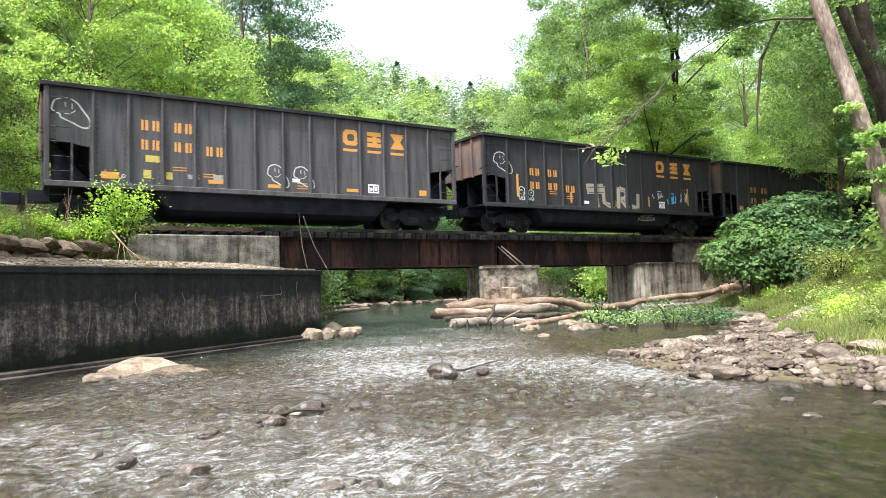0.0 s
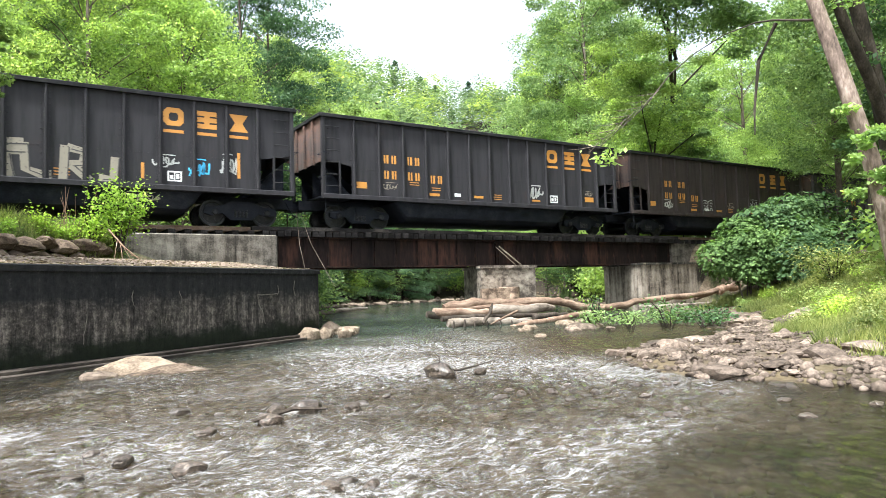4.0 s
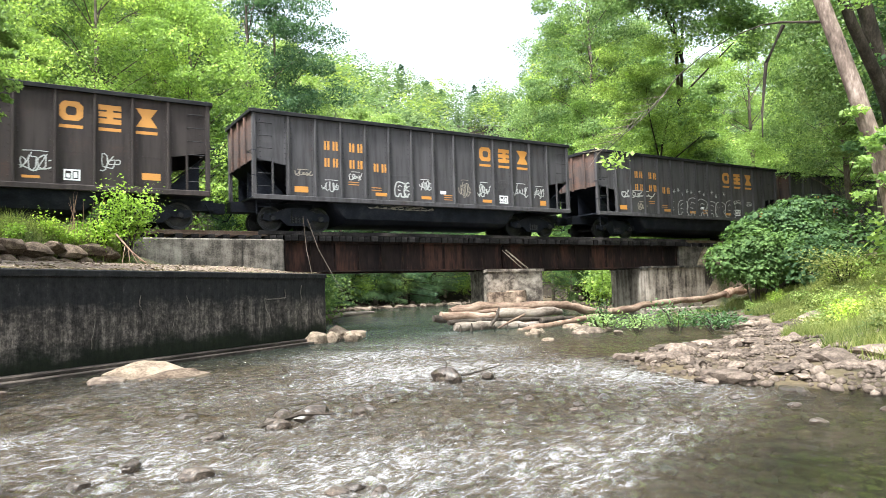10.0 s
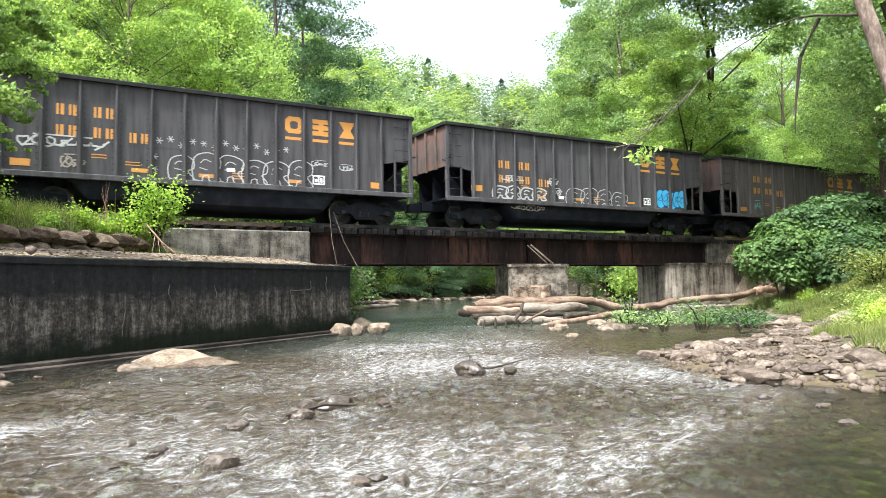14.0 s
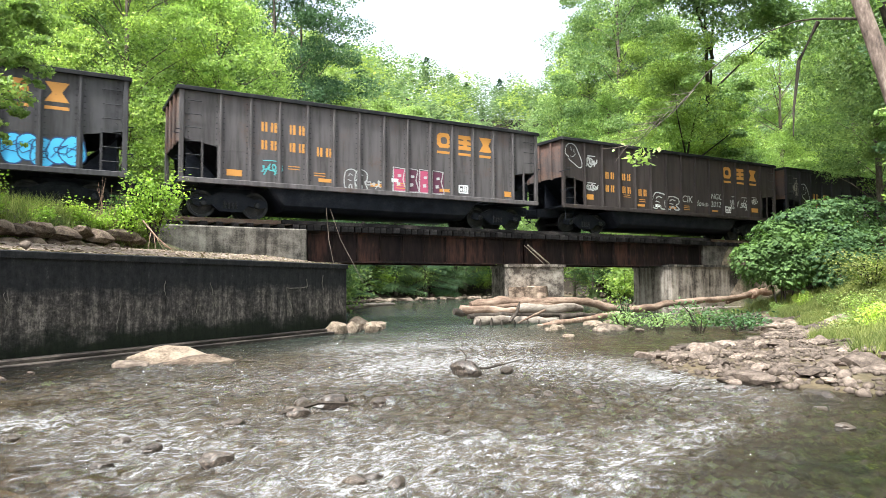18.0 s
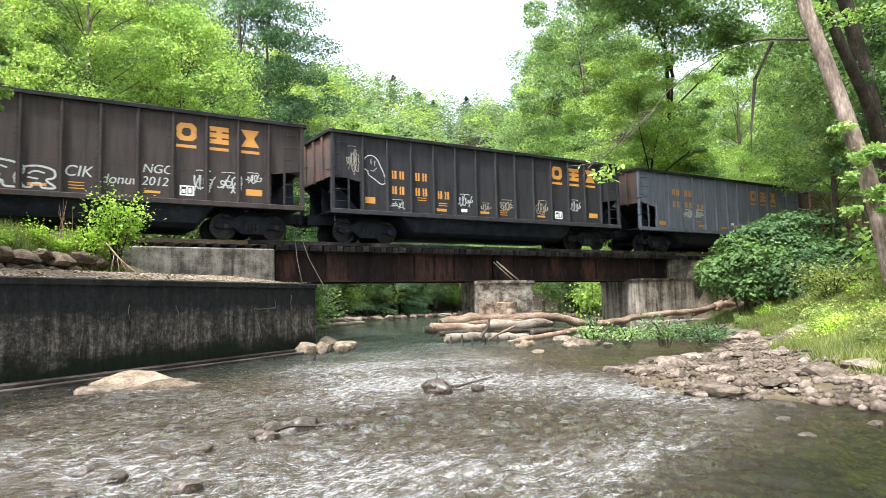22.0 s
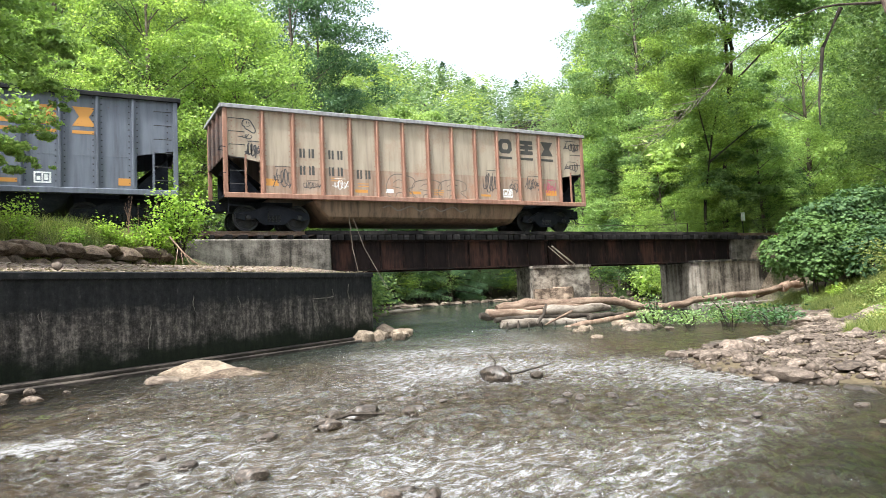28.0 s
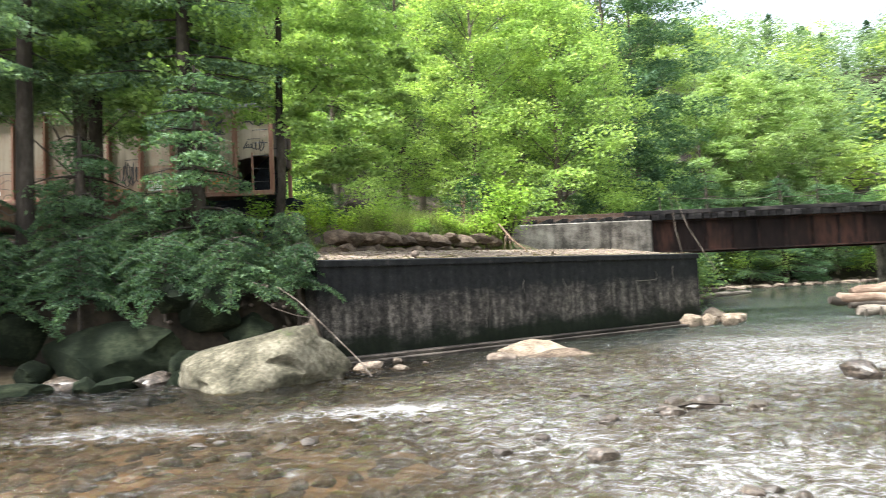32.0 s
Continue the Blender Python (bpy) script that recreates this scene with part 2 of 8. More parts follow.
    nt.links.new(wave.outputs[0], fres.inputs["Normal"])
    # aerated threads where the stream runs over stones, with sky glint painted in
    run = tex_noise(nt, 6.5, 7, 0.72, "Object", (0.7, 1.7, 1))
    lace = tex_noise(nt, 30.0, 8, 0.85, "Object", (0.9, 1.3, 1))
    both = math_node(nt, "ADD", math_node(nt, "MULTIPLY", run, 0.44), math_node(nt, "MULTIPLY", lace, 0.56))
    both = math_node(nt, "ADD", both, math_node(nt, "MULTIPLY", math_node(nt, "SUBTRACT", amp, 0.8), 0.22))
    # small white riffle below the boulder, painted sparkle off the logs and in midstream
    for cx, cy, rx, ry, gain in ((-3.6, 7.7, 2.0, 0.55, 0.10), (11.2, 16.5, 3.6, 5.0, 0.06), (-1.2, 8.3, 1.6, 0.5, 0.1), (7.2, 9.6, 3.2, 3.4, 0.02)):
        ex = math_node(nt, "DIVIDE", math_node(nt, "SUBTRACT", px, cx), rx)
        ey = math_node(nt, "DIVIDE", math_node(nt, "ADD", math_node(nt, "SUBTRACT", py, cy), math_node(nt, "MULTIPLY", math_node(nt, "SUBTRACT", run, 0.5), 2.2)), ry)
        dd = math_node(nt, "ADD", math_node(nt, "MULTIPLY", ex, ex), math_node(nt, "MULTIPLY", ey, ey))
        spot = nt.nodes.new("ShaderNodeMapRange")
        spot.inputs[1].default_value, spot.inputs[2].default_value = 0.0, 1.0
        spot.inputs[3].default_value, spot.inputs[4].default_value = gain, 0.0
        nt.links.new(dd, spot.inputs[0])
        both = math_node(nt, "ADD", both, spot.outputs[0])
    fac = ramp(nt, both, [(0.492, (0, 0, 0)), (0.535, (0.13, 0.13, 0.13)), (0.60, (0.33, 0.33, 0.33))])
    foam_glint = nt.nodes.new("ShaderNodeBsdfPrincipled")
    foam_glint.inputs["Base Color"].default_value = (0.60, 0.575, 0.56, 1)
    foam_glint.inputs["Roughness"].default_value = 0.35
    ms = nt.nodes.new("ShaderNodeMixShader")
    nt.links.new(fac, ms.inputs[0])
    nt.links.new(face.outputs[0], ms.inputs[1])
    nt.links.new(foam_glint.outputs[0], ms.inputs[2])
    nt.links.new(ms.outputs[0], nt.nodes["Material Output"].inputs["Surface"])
    return m


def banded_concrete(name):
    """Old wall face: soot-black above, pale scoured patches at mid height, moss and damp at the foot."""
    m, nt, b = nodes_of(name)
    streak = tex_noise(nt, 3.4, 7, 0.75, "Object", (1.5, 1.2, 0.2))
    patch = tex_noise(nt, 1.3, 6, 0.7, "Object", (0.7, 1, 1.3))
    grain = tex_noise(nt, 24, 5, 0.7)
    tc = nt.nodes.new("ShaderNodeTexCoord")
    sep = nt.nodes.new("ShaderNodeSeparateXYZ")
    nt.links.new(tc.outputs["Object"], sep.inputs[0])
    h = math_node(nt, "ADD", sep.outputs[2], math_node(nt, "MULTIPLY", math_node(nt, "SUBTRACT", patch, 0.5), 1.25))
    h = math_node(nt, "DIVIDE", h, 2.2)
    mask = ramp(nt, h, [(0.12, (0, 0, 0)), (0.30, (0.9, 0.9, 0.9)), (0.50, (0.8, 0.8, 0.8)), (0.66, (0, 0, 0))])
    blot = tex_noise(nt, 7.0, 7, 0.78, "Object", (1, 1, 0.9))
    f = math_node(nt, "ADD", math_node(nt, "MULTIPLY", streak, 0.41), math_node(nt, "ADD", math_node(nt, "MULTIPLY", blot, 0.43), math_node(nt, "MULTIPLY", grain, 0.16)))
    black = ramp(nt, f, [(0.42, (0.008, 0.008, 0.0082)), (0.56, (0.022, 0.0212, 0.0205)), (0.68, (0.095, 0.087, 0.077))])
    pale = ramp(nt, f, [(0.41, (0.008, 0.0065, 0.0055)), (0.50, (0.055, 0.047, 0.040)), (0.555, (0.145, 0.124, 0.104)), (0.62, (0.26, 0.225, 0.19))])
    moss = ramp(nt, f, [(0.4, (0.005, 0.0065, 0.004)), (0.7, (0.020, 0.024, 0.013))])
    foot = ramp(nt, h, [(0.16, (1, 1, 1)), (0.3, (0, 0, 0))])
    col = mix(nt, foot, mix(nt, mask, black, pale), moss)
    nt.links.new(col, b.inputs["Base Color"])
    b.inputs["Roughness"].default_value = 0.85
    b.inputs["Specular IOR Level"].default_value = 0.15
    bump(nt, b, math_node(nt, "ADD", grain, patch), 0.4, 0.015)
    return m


M = {}
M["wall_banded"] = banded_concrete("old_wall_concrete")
M["dark_paint"] = car_paint("black_car_paint", (0.034, 0.032, 0.035), (0.017, 0.016, 0.017), (0.05, 0.034, 0.029), 0.2)
M["brown_paint"] = car_paint("sooty_brown_car_paint", (0.046, 0.037, 0.034), (0.021, 0.017, 0.016), (0.075, 0.043, 0.033), 0.32)
M["grey_dark_paint"] = car_paint("worn_grey_car_paint", (0.074, 0.069, 0.071), (0.030, 0.028, 0.028), (0.085, 0.056, 0.046), 0.22)
M["dusty_paint"] = car_paint("dusty_grey_car_paint", (0.10, 0.089, 0.087), (0.040, 0.035, 0.034), (0.12, 0.072, 0.052), 0.32)
M["chord_black"] = surface("sooty_top_chord", (0.008, 0.008, 0.009), (0.016, 0.016, 0.017), (0.035, 0.033, 0.032), 2, 20, 0.7)
M["blue_paint"] = car_paint("blue_grey_car_paint", (0.14, 0.15, 0.18), (0.08, 0.085, 0.10), (0.12, 0.07, 0.05), 0.05)
M["grey_paint"] = car_paint("light_grey_car_paint", (0.26, 0.25, 0.25), (0.12, 0.11, 0.11), (0.16, 0.08, 0.055), 0.2)
M["tan_paint"] = car_paint("faded_tan_car_paint", (0.34, 0.28, 0.21), (0.22, 0.17, 0.13), (0.26, 0.135, 0.085), 0.4, 0.75)
M["tan_low"] = car_paint("rust_stained_tan_paint", (0.32, 0.24, 0.18), (0.15, 0.09, 0.062), (0.33, 0.155, 0.09), 0.5, 0.8)
M["rust_paint"] = car_paint("rusted_rib_paint", (0.30, 0.165, 0.115), (0.17, 0.075, 0.05), (0.34, 0.26, 0.21), 0.35, 0.85)
M["end_rust"] = car_paint("rusted_end_sheet", (0.085, 0.066, 0.060), (0.024, 0.021, 0.020), (0.20, 0.095, 0.058), 0.6, 0.85)
M["black_steel"] = surface("black_steel", (0.006, 0.0065, 0.009), (0.012, 0.0135, 0.019), (0.026, 0.026, 0.03), 2, 20, 0.6, 0.2)
M["tub_tan"] = car_paint("faded_tan_tub_paint", (0.185, 0.125, 0.08), (0.03, 0.025, 0.022), (0.14, 0.07, 0.044), 0.5, 0.7)
M["wheel_steel"] = surface("wheel_steel", (0.009, 0.009, 0.010), (0.02, 0.02, 0.022), (0.048, 0.043, 0.041), 4, 30, 0.5, 0.4)
M["rail_steel"] = surface("rail_steel", (0.10, 0.06, 0.04), (0.16, 0.10, 0.07), (0.25, 0.20, 0.17), 3, 40, 0.5, 0.5)
M["girder_rust"] = surface("rusted_girder_steel", (0.006, 0.0045, 0.0045), (0.018, 0.0115, 0.010), (0.066, 0.030, 0.021), 0.7, 7, 0.8, 0.1, 0.3, 0.01, (1.6, 1, 0.3))
M["dry_leaf"] = leaf_mat("fallen_dry_leaves", (0.07, 0.045, 0.03), (0.22, 0.165, 0.125), (0.50, 0.42, 0.34), 0.1)
M["tie_wood"] = surface("weathered_tie_wood", (0.006, 0.0055, 0.0055), (0.018, 0.016, 0.0155), (0.085, 0.072, 0.064), 1.6, 18, 0.9, 0, 0.5, 0.01, (1, 1, 1), vary=0.6)
M["wall_concrete"] = concrete("dark_stained_concrete", (0.010, 0.010, 0.009), (0.036, 0.033, 0.028), (0.17, 0.145, 0.115))
M["pale_concrete"] = concrete("pale_concrete", (0.038, 0.033, 0.027), (0.122, 0.108, 0.09), (0.215, 0.195, 0.164), 0.8, 1.3)
M["pier_concrete"] = concrete("pier_concrete", (0.07, 0.056, 0.046), (0.235, 0.197, 0.16), (0.40, 0.345, 0.285), 0.35, 1.9)
M["step_concrete"] = concrete("tan_step_concrete", (0.09, 0.062, 0.044), (0.30, 0.215, 0.155), (0.44, 0.33, 0.24), 0.3, 2.0)
M["streak_concrete"] = concrete("streaked_concrete", (0.03, 0.024, 0.019), (0.185, 0.155, 0.125), (0.37, 0.32, 0.265), 1.0)
M["rock_tan"] = surface("tan_sandstone", (0.05, 0.036, 0.027), (0.135, 0.103, 0.078), (0.255, 0.203, 0.157), 3.2, 20, 0.85, 0, 0.5, 0.03, vary=0.35)
M["rock_cream"] = surface("cream_slab_stone", (0.06, 0.043, 0.03), (0.18, 0.137, 0.098), (0.29, 0.235, 0.175), 2.2, 20, 0.85, 0, 0.5, 0.03)
M["rock_grey"] = surface("grey_brown_cobble", (0.038, 0.028, 0.021), (0.125, 0.095, 0.074), (0.25, 0.195, 0.153), 3.5, 24, 0.8, 0, 0.45, 0.02, vary=0.5)
M["rock_wet"] = surface("wet_dark_cobble", (0.016, 0.012, 0.009), (0.052, 0.039, 0.029), (0.165, 0.128, 0.098), 5, 22, 0.28, 0, 0.4, 0.02, vary=0.3)
M["boulder"] = surface("lichen_grey_boulder", (0.016, 0.015, 0.009), (0.085, 0.074, 0.05), (0.215, 0.188, 0.137), 2.6, 19, 0.9, 0, 1.0, 0.06)
def moss_top(name, base, moss):
    """Moss that has settled in the hollows of a stone's back."""
    m = M[base].copy()
    m.name = name
    nt = m.node_tree
    b = nt.nodes["Principled BSDF"]
    old = b.inputs["Base Color"].links[0].from_socket
    tc = nt.nodes.new("ShaderNodeTexCoord")
    sep = nt.nodes.new("ShaderNodeSeparateXYZ")
    nt.links.new(tc.outputs["Object"], sep.inputs[0])
    patchy = math_node(nt, "ADD", sep.outputs[2], math_node(nt, "MULTIPLY", tex_noise(nt, 2.4, 6, 0.7), 0.9))
    cover = ramp(nt, patchy, [(0.92, (0, 0, 0)), (1.10, (1, 1, 1))])
    nt.links.new(mix(nt, cover, old, ramp(nt, tex_noise(nt, 18, 4, 0.7), [(0.35, moss), (0.7, tuple(c * 3 for c in moss))])), b.inputs["Base Color"])
    return m


M["boulder_moss"] = moss_top("moss_backed_boulder", "boulder", (0.018, 0.022, 0.008))
# mossy stone, blackened so the hemlock shade is in the colour
M["mossy"] = surface("shade_dark_mossy_stone", (0.004, 0.006, 0.003), (0.009, 0.012, 0.006), (0.030, 0.034, 0.018), 1.6, 14, 0.95, 0, 0.6, 0.04)
M["bank_stone"] = surface("brown_bank_stone", (0.03, 0.021, 0.016), (0.125, 0.09, 0.064), (0.26, 0.20, 0.145), 2, 16, 0.9, 0, 0.5, 0.03, vary=0.3)
M["drift"] = surface("bleached_driftwood", (0.08, 0.048, 0.033), (0.23, 0.15, 0.105), (0.42, 0.31, 0.235), 2.5, 18, 0.85, 0, 0.5, 0.02, (1, 1, 0.25), vary=0.3)
M["bark"] = surface("grey_brown_bark", (0.045, 0.035, 0.028), (0.12, 0.095, 0.075), (0.25, 0.21, 0.17), 3, 22, 0.95, 0, 0.8, 0.03, (1, 1, 0.3))
M["bark_dark"] = surface("dark_bark", (0.018, 0.015, 0.012), (0.045, 0.036, 0.028), (0.10, 0.08, 0.065), 3, 22, 0.95, 0, 0.8, 0.03, (1, 1, 0.3))
M["flaky_bark"] = surface("flaking_pink_grey_bark", (0.06, 0.045, 0.038), (0.17, 0.125, 0.10), (0.36, 0.285, 0.24), 2.2, 12, 0.95, 0, 0.9, 0.04, (1.5, 1.5, 0.5))
M["log_brown"] = surface("weathered_brown_log", (0.04, 0.026, 0.019), (0.15, 0.10, 0.071), (0.30, 0.22, 0.163), 2.2, 18, 0.85, 0, 0.5, 0.02, (0.3, 1, 1), vary=0.2)
M["log_pale"] = surface("bleached_pale_log", (0.06, 0.045, 0.034), (0.20, 0.165, 0.132), (0.35, 0.295, 0.245), 2.2, 18, 0.85, 0, 0.5, 0.02, (0.3, 1, 1))
M["plank"] = surface("wet_footing_plank", (0.008, 0.007, 0.006), (0.028, 0.023, 0.019), (0.105, 0.086, 0.07), 2, 20, 0.6, 0, 0.4, 0.01, (0.3, 1, 1))
M["leaf"] = leaf_mat("broad_leaves", (0.12, 0.178, 0.082), (0.198, 0.275, 0.13), (0.305, 0.39, 0.19), 0.42)
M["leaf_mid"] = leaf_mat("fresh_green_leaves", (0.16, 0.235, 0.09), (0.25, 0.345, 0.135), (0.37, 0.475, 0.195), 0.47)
M["leaf_light"] = leaf_mat("bright_leaves", (0.17, 0.245, 0.085), (0.275, 0.37, 0.135), (0.395, 0.50, 0.195), 0.45)
M["leaf_yellow"] = leaf_mat("yellow_green_leaves", (0.19, 0.28, 0.05), (0.30, 0.42, 0.08), (0.44, 0.55, 0.13), 0.45)
# haze is mixed into these pale leaf colours
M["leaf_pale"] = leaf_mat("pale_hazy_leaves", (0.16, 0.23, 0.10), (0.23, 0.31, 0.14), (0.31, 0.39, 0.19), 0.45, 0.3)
M["leaf_blue"] = leaf_mat("blue_green_leaves", (0.064, 0.113, 0.069), (0.107, 0.171, 0.104), (0.166, 0.238, 0.146), 0.4)
# darker copy for growth in shade: the shade is put into the colour
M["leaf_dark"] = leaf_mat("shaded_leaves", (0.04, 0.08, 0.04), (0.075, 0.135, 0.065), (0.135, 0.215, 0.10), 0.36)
# lit copy of the hemlock needles: sunlight is put into the colour
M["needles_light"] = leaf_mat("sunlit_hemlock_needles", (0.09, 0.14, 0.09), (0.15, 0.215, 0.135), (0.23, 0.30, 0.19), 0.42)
# bluish distance haze is put into the far leaf colour
M["leaf_far"] = leaf_mat("hazed_far_leaves", (0.11, 0.155, 0.102), (0.15, 0.205, 0.132), (0.205, 0.265, 0.172), 0.46, 0.12, 0.6, 1.2, (1.45, 1.5, 1.0))
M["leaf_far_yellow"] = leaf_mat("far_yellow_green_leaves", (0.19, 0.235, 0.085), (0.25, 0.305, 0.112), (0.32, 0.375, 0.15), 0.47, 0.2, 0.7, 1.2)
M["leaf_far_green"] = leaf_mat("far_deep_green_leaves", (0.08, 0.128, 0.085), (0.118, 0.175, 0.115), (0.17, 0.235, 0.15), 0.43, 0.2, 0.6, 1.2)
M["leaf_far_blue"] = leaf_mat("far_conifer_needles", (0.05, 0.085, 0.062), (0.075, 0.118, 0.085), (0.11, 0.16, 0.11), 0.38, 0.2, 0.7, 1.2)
M["leaf_heart"] = leaf_mat("broad_heart_leaves", (0.05, 0.092, 0.03), (0.088, 0.15, 0.048), (0.145, 0.225, 0.078), 0.32)
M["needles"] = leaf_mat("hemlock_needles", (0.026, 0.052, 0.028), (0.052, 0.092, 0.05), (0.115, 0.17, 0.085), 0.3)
M["grass"] = leaf_mat("bank_grass", (0.10, 0.135, 0.04), (0.19, 0.225, 0.075), (0.36, 0.36, 0.17), 0.4)
M["litter"] = surface("dry_leaf_litter", (0.05, 0.032, 0.022), (0.20, 0.15, 0.115), (0.40, 0.33, 0.275), 9, 55, 0.9, 0, 0.6, 0.02)
M["orange"] = worn_paint("worn_orange_paint", (0.50, 0.225, 0.04), 0.40)
M["black_letter"] = worn_paint("worn_black_paint", (0.05, 0.045, 0.04), 0.3)
M["white_spray"] = worn_paint("white_spray_paint", (0.42, 0.42, 0.40), 0.42)
M["cream_spray"] = worn_paint("faded_cream_spray_paint", (0.27, 0.235, 0.185), 0.42)
M["blue_spray"] = worn_paint("sky_blue_spray_paint", (0.08, 0.45, 0.75), 0.3)
M["teal_spray"] = worn_paint("teal_spray_paint", (0.10, 0.42, 0.42), 0.4)
M["pink_spray"] = worn_paint("dark_pink_spray_paint", (0.38, 0.06, 0.12), 0.36)
M["dark_spray"] = worn_paint("black_spray_paint", (0.05, 0.045, 0.045), 0.3)
M["navy_spray"] = worn_paint("navy_spray_paint", (0.015, 0.05, 0.16), 0.3)
M["plum_spray"] = worn_paint("plum_spray_paint", (0.09, 0.02, 0.045), 0.36)
M["faded_black"] = worn_paint("faded_black_spray_paint", (0.13, 0.10, 0.08), 0.3)
M["yellow_smear"] = worn_paint("old_yellow_paint", (0.42, 0.34, 0.06), 0.45)
M["sign_white"] = plain("white_sign_paint", (0.8, 0.8, 0.78))
M["coal"] = surface("coal_load", (0.01, 0.01, 0.01), (0.02, 0.02, 0.02), (0.04, 0.04, 0.04), 4, 25, 0.7, 0, 0.8, 0.05)
M["water"] = water_mat()


def ground_mat():
    m, nt, b = nodes_of("valley_ground")
    big = tex_noise(nt, 0.35, 5, 0.6, "World")
    mid = tex_noise(nt, 2.2, 5, 0.65, "World")
    fine = tex_noise(nt, 11, 5, 0.7, "World")
    soil = ramp(nt, math_node(nt, "ADD", math_node(nt, "MULTIPLY", mid, 0.5), math_node(nt, "MULTIPLY", fine, 0.5)), [(0.36, (0.055, 0.04, 0.028)), (0.5, (0.14, 0.105, 0.075)), (0.64, (0.28, 0.22, 0.165))])
    green = ramp(nt, fine, [(0.35, (0.016, 0.026, 0.008)), (0.65, (0.06, 0.085, 0.024))])
    col = mix(nt, ramp(nt, big, [(0.42, (0, 0, 0)), (0.56, (1, 1, 1))]), soil, green)
    vor = nt.nodes.new("ShaderNodeTexVoronoi")
    vor.inputs["Scale"].default_value = 3.4
    geo = nt.nodes.new("ShaderNodeNewGeometry")
    nt.links.new(geo.outputs["Position"], vor.inputs["Vector"])
    bed = mix(nt, 0.3, ramp(nt, vor.outputs["Color"], [(0.2, (0.016, 0.013, 0.006)), (0.8, (0.085, 0.064, 0.03))]), soil)
    sep = nt.nodes.new("ShaderNodeSeparateXYZ")
    nt.links.new(geo.outputs["Position"], sep.inputs[0])
    # dark forest soil under the left-bank hemlocks, their shade put into its colour
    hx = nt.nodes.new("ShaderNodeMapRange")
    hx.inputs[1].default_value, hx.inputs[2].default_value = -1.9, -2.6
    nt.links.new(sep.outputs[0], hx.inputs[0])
    shaded_earth = math_node(nt, "MULTIPLY", hx.outputs[0], math_node(nt, "GREATER_THAN", sep.outputs[1], 10.5))
    # the dark recess on the far shore is coloured in the same way
    shaded_earth = math_node(nt, "MAXIMUM", shaded_earth, math_node(nt, "GREATER_THAN", sep.outputs[1], 57.0))
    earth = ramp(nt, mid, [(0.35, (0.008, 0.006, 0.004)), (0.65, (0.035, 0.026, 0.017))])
    col = mix(nt, shaded_earth, col, earth)
    # rust-coloured cobbles in the shallows of the near left reach
    dv = nt.nodes.new("ShaderNodeVectorMath")
    dv.operation = "DISTANCE"
    dv.inputs[1].default_value = (-3.2, 5.0, -0.3)
    nt.links.new(geo.outputs["Position"], dv.inputs[0])
    near = ramp(nt, math_node(nt, "ADD", math_node(nt, "DIVIDE", dv.outputs["Value"], 8.0), math_node(nt, "MULTIPLY", big, 0.3)), [(0.42, (1, 1, 1)), (0.75, (0, 0, 0))])
    rusty = ramp(nt, vor.outputs["Color"], [(0.2, (0.045, 0.031, 0.018)), (0.5, (0.13, 0.085, 0.048)), (0.85, (0.26, 0.165, 0.092))])
    bed = mix(nt, near, bed, rusty)
    # fine silt on the floor of the still pool
    silt = nt.nodes.new("ShaderNodeMapRange")
    silt.inputs[1].default_value, silt.inputs[2].default_value = -0.6, 1.4
    nt.links.new(math_node(nt, "SUBTRACT", math_node(nt, "ADD", math_node(nt, "MULTIPLY", sep.outputs[0], 0.4), 1.5), sep.outputs[1]), silt.inputs[0])
    bed = mix(nt, math_node(nt, "MULTIPLY", silt.outputs[0], 0.85), bed, ramp(nt, mid, [(0.4, (0.006, 0.006, 0.003)), (0.62, (0.048, 0.042, 0.021))]))
    mr = nt.nodes.new("ShaderNodeMapRange")
    mr.inputs[1].default_value, mr.inputs[2].default_value = 0.35, 0.12
    nt.links.new(sep.outputs[2], mr.inputs[0])
    nt.links.new(mix(nt, mr.outputs[0], col, bed), b.inputs["Base Color"])
    b.inputs["Roughness"].default_value = 0.9
    b.inputs["Specular IOR Level"].default_value = 0.15
    bump(nt, b, math_node(nt, "ADD", mid, math_node(nt, "MULTIPLY", vor.outputs["Distance"], 0.8)), 0.6, 0.08)
    return m


M["ground"] = ground_mat()


